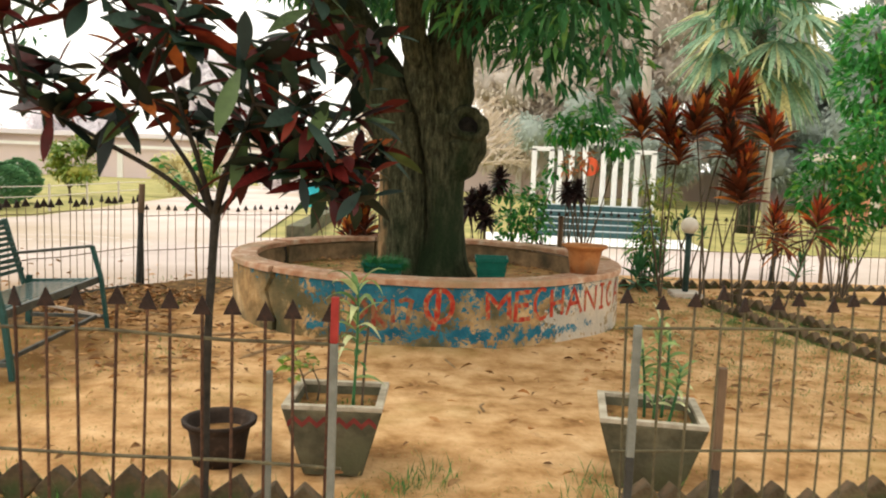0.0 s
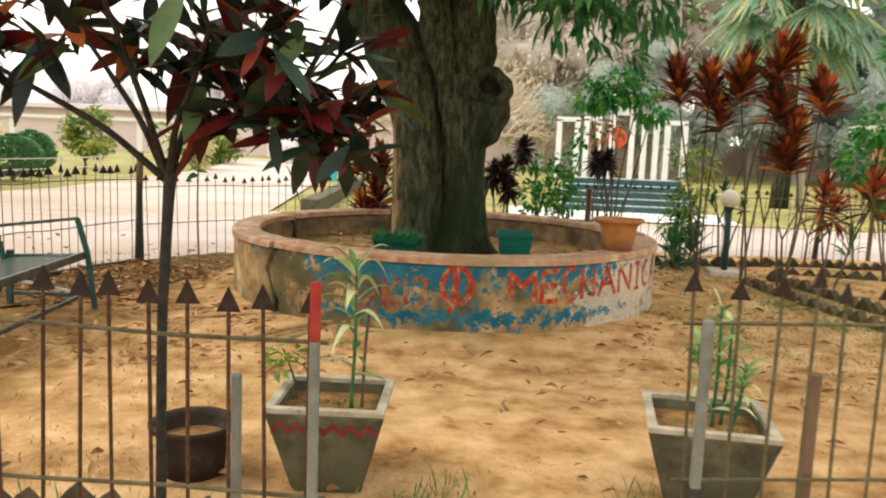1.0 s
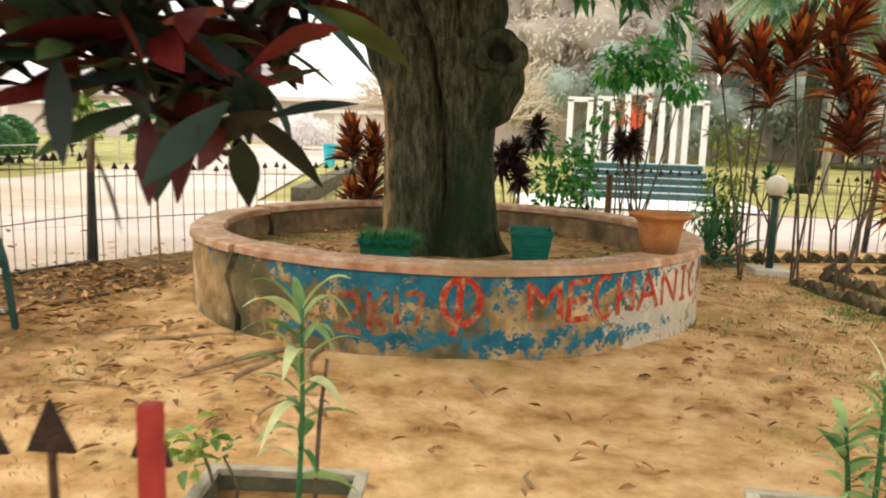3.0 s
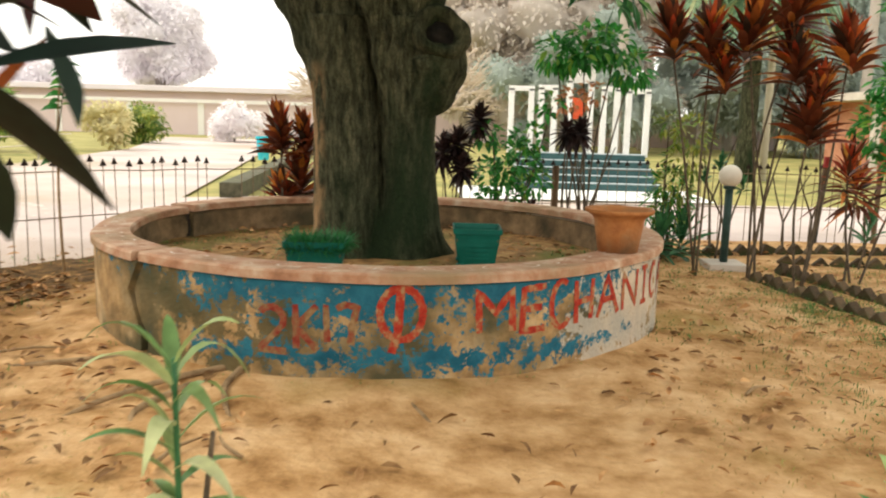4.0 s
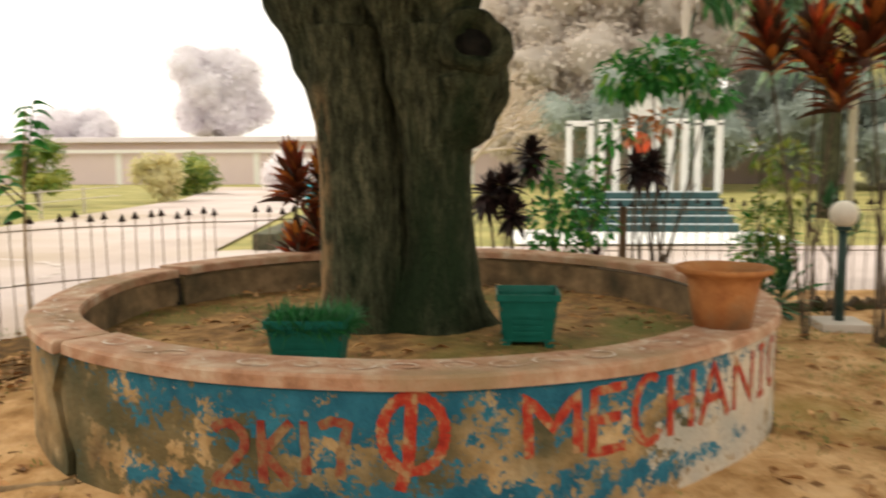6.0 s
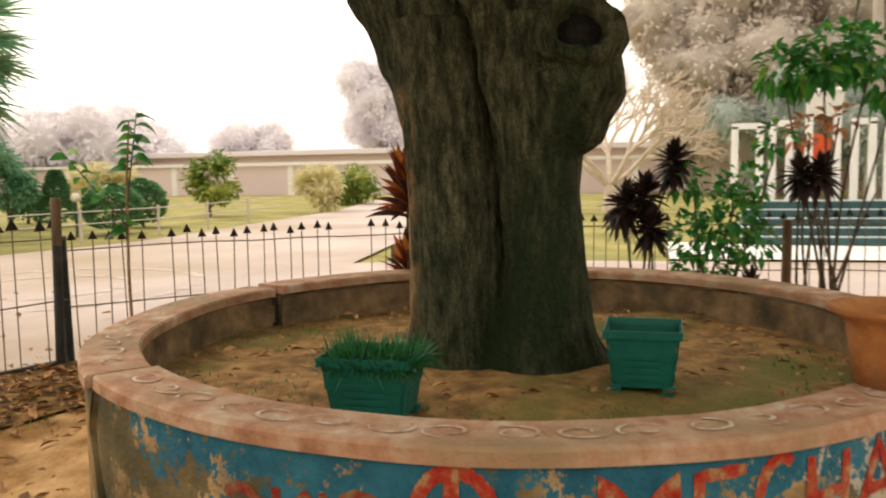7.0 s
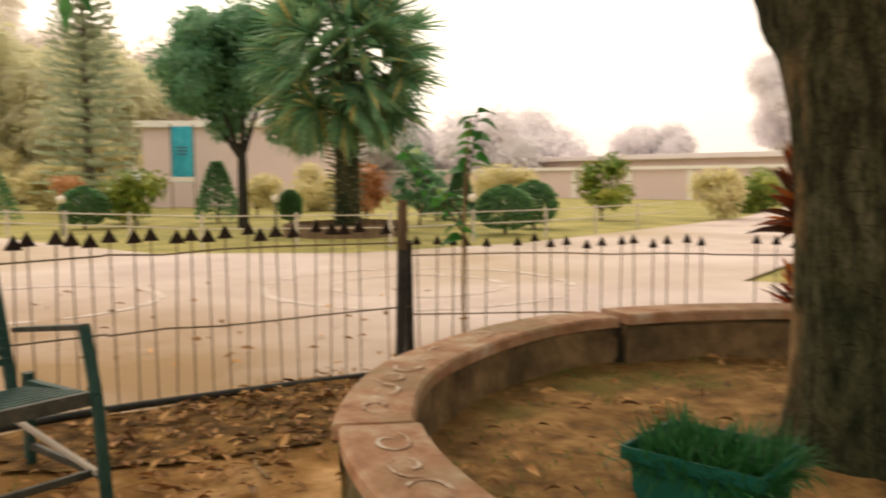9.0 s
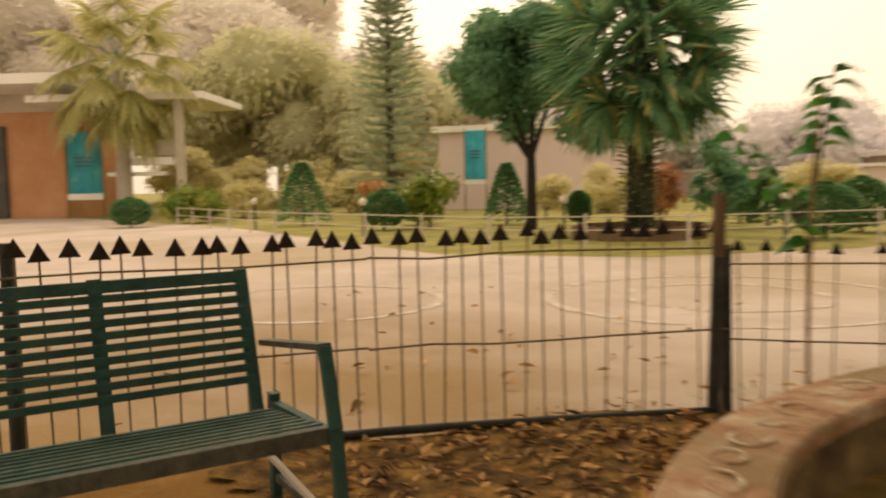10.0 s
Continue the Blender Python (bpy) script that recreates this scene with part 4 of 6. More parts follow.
for i in range(9):
    x = -0.035 - i * 0.058
    bar(bench, "seat_slat", (x, 0.0, SEAT - 0.006 * i), (x, -BL, SEAT - 0.006 * i), 0.020, 0.006, bevel=0.0015)
bar(bench, "seat_edge", (-0.01, 0.01, SEAT - 0.02), (-0.01, -BL - 0.01, SEAT - 0.02), 0.028, 0.055, BENCH_EDGE)
for i in range(10):
    k = i / 9
    x, z = -0.57 - 0.13 * k, SEAT + 0.06 + 0.37 * k
    bar(bench, "back_slat", (x, -0.06, z), (x, -BL, z), 0.014, 0.028 if i < 9 else 0.045)
for y in (-0.06, -0.58, -1.1, -BL):
    bar(bench, "back_upright", (-0.565, y, SEAT - 0.06), (-0.71, y, SEAT + 0.455), 0.045, 0.018)
for y in (0.0, -BL):
    bar(bench, "arm", (-0.63, y, 0.60), (-0.05, y, 0.675), 0.05, 0.022, BENCH_EDGE)
    bar(bench, "front_leg", (-0.05, y, 0.675), (0.02, y, 0.42), 0.04, 0.03)
    bar(bench, "front_leg", (0.02, y, 0.42), (0.07, y, 0.0), 0.04, 0.03)
    bar(bench, "back_leg", (-0.55, y, SEAT), (-0.56, y, 0.0), 0.035, 0.035)
    bar(bench, "seat_bearer", (-0.55, y, SEAT - 0.04), (0.0, y, SEAT - 0.02), 0.035, 0.025)
    bar(bench, "foot_rail", (-0.56, y, 0.10), (0.04, y, 0.10), 0.022, 0.03, BENCH_EDGE)
bar(bench, "brace", (-0.02, 0.0, 0.1), (-0.02, -BL, 0.1), 0.022, 0.03, BENCH_EDGE)
bar(bench, "brace", (-0.55, -0.05, 0.22), (0.03, 0.0, 0.10), 0.02, 0.02, CONCRETE)

# ---- pots and tubs ----


def tub(place, turn, size, grass, label):
    t = thing("plant_tub", place, label, "plant tub", "green tubs in the planter", turn)
    w, d, h = size
    bm = bmesh.new()
    lo = 0.80
    outer0 = [(-w * lo / 2, -d * lo / 2), (w * lo / 2, -d * lo / 2), (w * lo / 2, d * lo / 2), (-w * lo / 2, d * lo / 2)]
    top = 1.0

    def loop(k, z, inset=0.0):
        return [bm.verts.new((sx * (w * k / 2 - inset), sy * (d * k / 2 - inset), z)) for sx, sy in ((-1, -1), (1, -1), (1, 1), (-1, 1))]
    loops = [loop(lo, 0.03), loop(0.985, h - 0.035), loop(1.05, h - 0.033), loop(1.06, h), loop(1.02, h), loop(0.97, h - 0.03), loop(0.93, h - 0.12)]
    for a, b in zip(loops, loops[1:]):
        for k in range(4):
            bm.faces.new((a[k], a[(k + 1) % 4], b[(k + 1) % 4], b[k]))
    bm.faces.new(list(reversed(loops[0])))
    bm.faces.new(loops[-1])
    bmesh.ops.bevel(bm, geom=[e for e in bm.edges if abs(e.verts[0].co.z - e.verts[1].co.z) > 0.05], offset=0.012, segments=2, affect="EDGES")
    part("body", bm, TUB, t)
    for sx, sy, sw, sd in ((0, -1, w * 0.5, 0.012), (0, 1, w * 0.5, 0.012), (-1, 0, 0.012, d * 0.5), (1, 0, 0.012, d * 0.5)):
        b = bmesh.new()
        tilt = pose(0, 0, 0, -sy * 6.5, sx * 6.5, 0)
        for k in range(4):
            zz = 0.07 + k * (h - 0.15) / 4
            kk = 0.5 * (lo + (0.985 - lo) * (zz - 0.03) / (h - 0.065))
            box(b, (sw, sd, 0.022), (sx * (w * kk - 0.002), sy * (d * kk - 0.002), zz), tilt, 0.003)
        part("ribbed_panel", b, TUB, t)
    for sx in (-1, 1):
        for sy in (-1, 1):
            b = bmesh.new()
            box(b, (0.05, 0.05, 0.06), (sx * w * 0.36, sy * d * 0.36, 0.01), bevel=0.006, taper=0.85)
            part("foot", b, TUB, t)
    b = bmesh.new()
    box(b, (w * 0.9, d * 0.9, 0.02), (0, 0, h - 0.075))
    part("soil", b, BED_SOIL, t)
    if grass:
        rg = random.Random(int(w * 1000))
        rows = []
        for _ in range(2600):
            x, y = rg.uniform(-0.46, 0.46) * w, rg.uniform(-0.46, 0.46) * d
            rows.append(((x, y, h - 0.07), (x * 2.0 + rg.gauss(0, 0.5) + 0.25, y * 2 + rg.gauss(0, 0.5), 1.1), rg.uniform(0.09, 0.2), 0.006, rg.uniform(0.1, 0.8)))
        ob = part_mesh("grass", blades("grass", rows, 3), L_TUBGRASS, t, "bushy fresh green grass")
        ob["kind"] = "stuff"
    return t


tub((-0.615, 8.74, 0.325), 3, (0.33, 0.27, 0.26), True, "green plastic tub of bushy grass on the planter soil")
tub((0.325, 9.40, 0.330), 1, (0.295, 0.30, 0.268), False, "tall green plastic tub, nearly empty, beside the trunk")


def round_pot(name, place, r_top, r_foot, h, mat, label, lip=0.03):
    t = thing(name, place, label, "flower pot")
    bm = bmesh.new()
    lathe(bm, [(r_foot * 0.6, 0.0), (r_foot, 0.0), (r_foot + (r_top - r_foot) * 0.28, h * 0.5), (r_foot + (r_top - r_foot) * 0.40, h - lip * 1.9), (r_foot + (r_top - r_foot) * 0.50, h - lip * 1.3), (r_top * 0.92, h - lip * 0.85), (r_top * 1.04, h - lip * 0.55), (r_top * 1.06, h - lip * 0.1), (r_top * 1.03, h),
               (r_top * 0.90, h - 0.006), (r_foot * 1.18, h - 0.03), (r_foot * 1.1, h - 0.08), (0.02, h - 0.085)], 40)
    for v in bm.verts:
        v.co *= 1 + 0.012 * noise.noise(v.co * 9)
    part("body", bm, mat, t, smooth=True)
    b = bmesh.new()
    lathe(b, [(0.01, h - 0.09), (r_foot * 1.12, h - 0.09), (r_foot * 1.12, h - 0.07), (0.01, h - 0.06)], 24)
    part("soil", b, BED_SOIL, t)
    return t


round_pot("flower_pot", (1.11, 8.73, PH + 0.002), 0.185, 0.112, 0.245, CLAY, "wide-lipped orange terracotta pot on the planter rim", 0.035)
round_pot("flower_pot", (-0.95, 5.45, 0.0), 0.165, 0.12, 0.21, OLD_CLAY, "old dark clay pot with a flared lip on the soil", 0.04)


def square_pot(place, turn, w, h, label):
    t = thing("square_planter", place, label, "planter pot", "cement pots at the garden entrance", turn)
    bm = bmesh.new()

    def loop(k, z):
        return [bm.verts.new((sx * k / 2, sy * k / 2, z)) for sx, sy in ((-1, -1), (1, -1), (1, 1), (-1, 1))]
    loops = [loop(w * 0.60, 0.0), loop(w * 0.985, h - 0.02), loop(w * 0.985, h - 0.004), loop(w * 0.86, h - 0.004), loop(w * 0.80, h - 0.10)]
    for a, b in zip(loops, loops[1:]):
        for k in range(4):
            bm.faces.new((a[k], a[(k + 1) % 4], b[(k + 1) % 4], b[k]))
    bm.faces.new(list(reversed(loops[0])))
    bm.faces.new(loops[-1])
    bmesh.ops.bevel(bm, geom=[e for e in bm.edges if abs(e.verts[0].co.z - e.verts[1].co.z) > 0.08], offset=0.008, segments=2, affect="EDGES")
    part("body", bm, CEMENT, t)
    bm = bmesh.new()
    for sx, sy, a, b in ((0, -1, w, 0.035), (0, 1, w, 0.035), (-1, 0, 0.035, w - 0.07), (1, 0, 0.035, w - 0.07)):
        box(bm, (a, b, 0.022), (sx * (w / 2 - 0.0175), sy * (w / 2 - 0.0175), h), bevel=0.004)
    part("rim", bm, CEMENT_RIM, t, "pale chipped rim")
    bm = bmesh.new()
    box(bm, (w * 0.86, w * 0.86, 0.02), (0, 0, h - 0.06))
    part("soil", bm, BED_SOIL, t, "dry potting soil")
    return t


pot_l = square_pot((-0.395, 5.49, 0.0), 3, 0.45, 0.34, "tapered grey cement pot with a red zigzag band")
pot_r = square_pot((1.065, 5.53, 0.0), -6, 0.47, 0.34, "tapered grey cement pot with a faded red mark")


# ---- red lettering on the planter ----
def stroke(name, lines, a0, a1, z0, z1, width, parent=planter, mat=RED_PAINT):
    """Brush strokes on the round wall: polylines in a unit box, laid between two angles and two heights."""
    bm = bmesh.new()
    rg = random.Random(name)
    for line in lines:
        pts = []
        for (x0, y0), (x1, y1) in zip(line, line[1:]):
            for k in range(5):
                pts.append((x0 + (x1 - x0) * k / 5, y0 + (y1 - y0) * k / 5))
        pts.append(line[-1])
        flat = [Vector((radians(a0 + (a1 - a0) * x) * PR, z0 + (z1 - z0) * y)) for x, y in pts]
        prev = None
        for i, p in enumerate(flat):
            d = (flat[min(i + 1, len(flat) - 1)] - flat[max(i - 1, 0)]).normalized()
            nrm = Vector((-d.y, d.x)) * width * 0.5 * (0.8 + 0.4 * rg.random())
            pair = []
            for q in (p + nrm, p - nrm):
                a = q.x / PR
                s, c = math.sin(a), -math.cos(a)
                r = PR + wall_bulge(s, c) + 0.003
                pair.append(bm.verts.new((s * r, c * r, q.y)))
            if prev:
                bm.faces.new((prev[0], prev[1], pair[1], pair[0]))
            prev = pair
    return part(name, bm, mat, parent, "red brush-painted letter")


def arc(cx, cy, rx, ry, a0, a1, n=10):
    return [(cx + rx * math.cos(radians(a0 + (a1 - a0) * i / n)), cy + ry * math.sin(radians(a0 + (a1 - a0) * i / n))) for i in range(n + 1)]


stroke("letter", [arc(0.45, 0.72, 0.45, 0.28, 150, -30) + [(0.0, 0.0)], [(0.0, 0.02), (1.0, 0.0)]], -14.2, -9.8, 0.165, 0.38, 0.033, mat=OLD_RED)
stroke("letter", [[(0.05, 1.0), (0.1, 0.0)], [(0.95, 1.0), (0.1, 0.5), (1.0, -0.02)]], -8.6, -5.0, 0.185, 0.40, 0.033, mat=OLD_RED)
stroke("letter", [[(0.3, 1.0), (0.5, 0.0)]], -4.2, -2.9, 0.225, 0.405, 0.030, mat=OLD_RED)
stroke("letter", [[(0.0, 0.9), (0.45, 1.0), (1.0, 0.95), (0.75, 0.45), (0.7, 0.0)]], -2.2, 0.8, 0.215, 0.41, 0.033, mat=OLD_RED)
stroke("letter", [arc(0.5, 0.58, 0.5, 0.38, 0, 360, 20), [(0.48, 0.95), (0.42, 0.3), (0.28, 0.0)]], 4.1, 10.4, 0.18, 0.51, 0.037)
stroke("letter", [[(0.05, 0.0), (0.0, 1.0), (0.5, 0.45), (0.95, 1.0), (1.0, 0.0)]], 18.8, 24.6, 0.265, 0.475, 0.035)
stroke("letter", [[(1.0, 1.0), (0.05, 0.95), (0.0, 0.0), (1.0, 0.05)], [(0.0, 0.5), (0.85, 0.53)]], 26.2, 30.4, 0.255, 0.48, 0.034)
stroke("letter", [arc(0.55, 0.5, 0.5, 0.5, 60, 320, 14)], 31.4, 35.6, 0.255, 0.495, 0.031)
stroke("letter", [[(0.0, 1.0), (0.05, 0.0)], [(1.0, 1.0), (0.95, 0.05)], [(0.05, 0.48), (0.95, 0.54)]], 36.8, 40.8, 0.26, 0.485, 0.033)
stroke("letter", [[(0.0, 0.0), (0.42, 1.0), (1.0, 0.02)], [(0.2, 0.4), (0.78, 0.44)]], 42.4, 48.4, 0.265, 0.485, 0.033)
stroke("letter", [[(0.0, 0.0), (0.0, 1.0), (0.95, 0.05), (1.0, 1.02)]], 50.0, 55.2, 0.27, 0.475, 0.031)
stroke("letter", [[(0.5, 0.0), (0.5, 1.0)], [(0.0, 1.0), (1.0, 1.0)], [(0.0, 0.0), (1.0, 0.0)]], 57.4, 60.2, 0.275, 0.475, 0.029)
stroke("letter", [arc(0.55, 0.5, 0.5, 0.5, 60, 310, 14)], 62.0, 66.6, 0.275, 0.475, 0.031)
stroke("letter", [[(0.0, 0.0), (0.45, 1.0), (1.0, 0.0)], [(0.2, 0.4), (0.8, 0.42)]], 68.4, 73.6, 0.27, 0.475, 0.031)
# scrolls of white paint on the rim
for i in range(34):
    a = radians(-100 + i * 5.6)
    bm = bmesh.new()
    prev = None
    for k in range(22):
        u = k / 21
        r = 0.075 * (1 - 0.7 * u)
        x, y = 1.15 * r * math.cos(u * 6.5 + i * 2.4), 0.75 * r * math.sin(u * 6.5 + i * 2.4)
        pair = []
        for w in (0.0075, -0.0075):
            rr = PR - 0.10 + (y + w * math.sin(u * 9.0 + i))
            aa = a + (x + w * math.cos(u * 9 + i)) / PR
            s, c = math.sin(aa), -math.cos(aa)
            out = 0.02 if math.degrees(aa) < GAP1 else 0.0
            rr += wall_bulge(s, c) + out
            pair.append(bm.verts.new((s * rr, c * rr, PH + 0.0035 + 0.008 * noise.noise(Vector((s * 2.2, c * 2.2, 9))))))
        if prev:
            bm.faces.new((prev[0], prev[1], pair[1], pair[0]))
        prev = pair
    if abs(math.degrees(a) - GAP1) > 2.5:
        part("scroll", bm, SCROLL, planter)


# ---- plants near the entrance ----
def stem_part(name, path, radii, mat, parent, sides=7, wob=0.08):
    return limb(name, path, radii, sides, wob, mat, parent)


croton = thing("croton_tree", (-0.835, 4.72, 0.0), "small croton tree with big dark green and red leaves", "tree")
stem_part("trunk", [(0.07, 0.0, -0.1), (0.07, 0.01, 0.4), (0.08, 0.0, 0.8), (0.09, 0.02, 1.1), (0.09, 0.05, 1.27)], [0.018, 0.016, 0.015, 0.016, 0.020], DARK_TWIG, croton, 10)
rng = random.Random(11)
arms = [(-0.55, -0.1, 1.62), (-0.3, 0.2, 1.7), (-0.05, -0.15, 1.8), (0.25, 0.2, 1.72), (0.3, -0.2, 1.62), (0.5, 0.02, 1.52)]
for x, y, z in arms:
    stem_part("branch", [(0.08, 0.05, 1.2), (0.07 + x * 0.25, y * 0.3, 1.24 + (z - 1.24) * 0.3), (0.04 + x * 0.65, y * 0.7, 1.24 + (z - 1.24) * 0.65), (x, y, z)], [0.012, 0.010, 0.008, 0.006], DARK_TWIG, croton, 7)
tips = [(-0.82, -0.15, 1.72), (-0.62, 0.15, 1.72), (-0.55, -0.3, 1.95), (-0.75, 0.1, 2.1), (-0.92, -0.1, 1.95), (-0.3, 0.25, 1.85), (-0.25, -0.25, 2.0), (-0.32, 0.05, 2.25), (-0.42, -0.05, 1.58),
        (-0.05, 0.1, 2.0), (0.05, -0.3, 1.85), (-0.1, 0.3, 1.6), (0.12, -0.1, 2.2), (0.22, 0.32, 1.75), (0.4, 0.2, 1.95), (0.3, -0.28, 1.75), (0.38, -0.1, 1.55), (0.52, -0.25, 1.62),
        (0.6, 0.1, 1.62), (0.66, 0.0, 1.85), (0.55, -0.1, 1.42), (0.64, 0.06, 1.44), (0.45, 0.14, 1.4), (0.62, -0.06, 1.33), (0.5, -0.12, 1.34), (0.3, -0.05, 1.4), (0.5, 0.0, 2.1), (0.2, 0.0, 1.56), (-0.15, -0.1, 1.6), (0.6, 0.16, 1.42)]
crown = new("crown")
crown.parent = croton
leaf_me = []
for mt in (L_CROTON, L_CROTON, L_CROTON, L_CROTON_RED, L_CROTON_RED):
    for dr in (0.05, 0.22):
        me = blades("leaf", [((0, 0, 0), (1, 0, 0.0), 1.0, 0.31, dr)], 7, 0.10, 1.15)
        me.materials.append(mt)
        leaf_me.append(me)
for i, tip in enumerate(tips):
    arm = min(arms, key=lambda q: (Vector(q) - Vector(tip)).length)
    mid = Vector(arm).lerp(Vector(tip), 0.5) + Vector((0, 0, -0.03))
    stem_part("twig", [arm, mid, tip], [0.008, 0.007, 0.005], DARK_TWIG, croton, 6)
    for k in range(11):
        a = k * 2.4 + rng.random()
        rise = rng.uniform(-0.45, 0.8)
        s = rng.uniform(0.15, 0.25) * (0.8 if tip[0] > 0.4 else 1.0)
        ob = new("leaf", rng.choice(leaf_me))
        ob.parent = crown
        p = Vector(tip).lerp(mid, rng.random() * 0.7)
        ob.matrix_basis = pose(p.x, p.y, p.z, rng.uniform(-50, 50), -math.degrees(rise), math.degrees(a)) @ Matrix.Diagonal((s, s, s, 1))
for mt, share in ((L_CROTON, 9), (L_CROTON_RED, 5)):
    rows = []
    for tip in tips:
        for _ in range(share):
            p = Vector(tip) + ball_way(rng) * 0.07
            ln = rng.uniform(0.13, 0.24) * (0.8 if tip[0] > 0.4 else 1.0)
            rows.append((p, ball_way(rng) + Vector((0, 0, 0.1)), ln, ln * 0.29, rng.uniform(0.05, 0.25)))
    ob = part_mesh("foliage", blades("foliage", rows, 6, 0.10, 1.15), mt, croton)
    ob["kind"] = "stuff"
crown["label"] = "large glossy dark green leaves with some red ones"


def cane_plant(parent, foot, height, mat, rg, n=26, lean=(0.0, 0.0), leaf=0.16, width=0.028):
    """A thin cane with alternate arching striped leaves, thicker at the head."""
    top = Vector((foot[0] + lean[0], foot[1] + lean[1], foot[2] + height))
    ft = Vector(foot)
    stem_part("cane", [ft, ft.lerp(top, 0.5) + Vector((0.008, 0, 0)), top], [0.008, 0.007, 0.005], L_STRAP, parent, 6)
    rows = []
    for k in range(n):
        u = 0.25 + 0.75 * (k / n) ** 0.7
        p = ft.lerp(top, u)
        a = k * 2.4 + rg.random()
        up = 0.4 + 1.1 * (k / n)
        s = leaf * rg.uniform(0.75, 1.15) * (0.7 + 0.5 * (k / n))
        rows.append((p, (math.cos(a), math.sin(a), up), s, width * rg.uniform(0.8, 1.2), rg.uniform(0.3, 0.85)))
    part_mesh("leaves", blades("leaves", rows, 7), mat, parent)


rng = random.Random(21)
p1 = thing("dracaena_plant", (-0.385, 5.49, 0.27), "tall dracaena with green-white striped leaves in a cement pot", "potted plant")
cane_plant(p1, (0.06, 0.0, 0), 0.60, L_STRIPE, rng, 24, (0.01, 0.0), 0.25, 0.034)
stem_part("bare_cane", [(0.1, 0.02, 0), (0.11, 0.02, 0.3), (0.13, 0.02, 0.46)], [0.007, 0.006, 0.005], TWIG, p1, 6)
p2 = thing("dracaena_plant", (1.09, 5.55, 0.27), "bushy young dracaena with pale striped leaves in a cement pot", "potted plant")
for x, y, h in ((0.0, 0.0, 0.50), (0.04, 0.03, 0.42), (-0.04, 0.02, 0.34), (0.06, -0.03, 0.28)):
    cane_plant(p2, (x, y, 0), h, L_STRIPE, rng, 20, (x * 0.6, y), 0.14, 0.024)
p3 = thing("yellowing_shrub", (-0.55, 5.55, 0.27), "small yellowing leafy shrub with twigs in a cement pot", "potted plant")
stem_part("twig", [(0, 0, 0), (-0.03, 0.02, 0.12), (-0.08, 0.02, 0.24)], [0.006, 0.005, 0.003], TWIG, p3, 6)
stem_part("twig", [(0.04, 0, 0), (0.06, -0.02, 0.1), (0.02, -0.02, 0.18)], [0.006, 0.005, 0.003], TWIG, p3, 6)
rows = [((rng.gauss(-0.04, 0.05), rng.gauss(0.0, 0.04), rng.uniform(0.12, 0.26)), (rng.gauss(0, 1), rng.gauss(0, 1), 0.3), rng.uniform(0.05, 0.1), 0.032, 0.4) for _ in range(34)]
part_mesh("leaves", blades("leaves", rows, 3), L_YELLOW, p3)
# painted marks on the cement pots
zig = bmesh.new()
prev = None
for k in range(13):
    x = -0.20 + 0.40 * k / 12
    z = 0.268 + (0.022 if k % 2 else -0.012)
    pair = [zig.verts.new((x, -(0.135 + 0.271 * (z + w)) - 0.004, z + w)) for w in (0.014, -0.014)]
    if prev:
        zig.faces.new((prev[0], prev[1], pair[1], pair[0]))
    prev = pair
part("zigzag_band", zig, DULL_RED, pot_l, "faded red zigzag band")
mk = bmesh.new()
for cx, cz, rx, rz in ((-0.05, 0.16, 0.05, 0.09), (0.07, 0.17, 0.04, 0.10)):
    prev = None
    for k in range(13):
        u = k / 12 * 5.2 + cx * 30
        pair = []
        for w in (1.0, 0.62):
            x, z = cx + rx * w * math.cos(u), cz + rz * w * math.sin(u)
            pair.append(mk.verts.new((x, -(0.135 + 0.271 * z) - 0.004, z)))
        if prev:
            mk.faces.new((prev[0], prev[1], pair[1], pair[0]))
        prev = pair
part("painted_mark", mk, DULL_RED, pot_r, "faded dark red painted mark")

# ---- lamp ----
lamp = thing("garden_lamp", (2.66, 11.5, 0.0), "short dark garden lamp post with an opal globe", "garden lamp")
b = bmesh.new()
box(b, (0.34, 0.34, 0.07), (0, 0, 0.025), bevel=0.01)
part("base_slab", b, CONCRETE, lamp, "small concrete slab")
b = bmesh.new()
tube(b, [(0, 0, 0.03), (0, 0, 0.4), (0, 0, 0.74)], 0.036, 14)
part("pole", b, LAMP_PIPE, lamp, smooth=True)
b = bmesh.new()
lathe(b, [(0.03, 0.72), (0.055, 0.73), (0.055, 0.755), (0.04, 0.76)], 20)
part("collar", b, LAMP_PIPE, lamp)
b = bmesh.new()
lathe(b, [(0.10 * math.cos(radians(-80 + 160 * i / 14)) + 0.001, 0.845 + 0.10 * math.sin(radians(-80 + 160 * i / 14))) for i in range(15)], 28)
part("globe", b, GLOBE, lamp, "opal white globe", True)


# ---- brick edging, set on edge at a slant ----
def brick_mesh():
    bm = bmesh.new()
    box(bm, (0.125, 0.075, 0.125), (0, 0, 0), pose(0, 0, 0, 0, 45, 0), 0.008)
    me = bpy.data.meshes.new("brick")
    bm.to_mesh(me)
    bm.free()
    me.materials.append(EDGE_BRICK)
    return me


BRICK = brick_mesh()


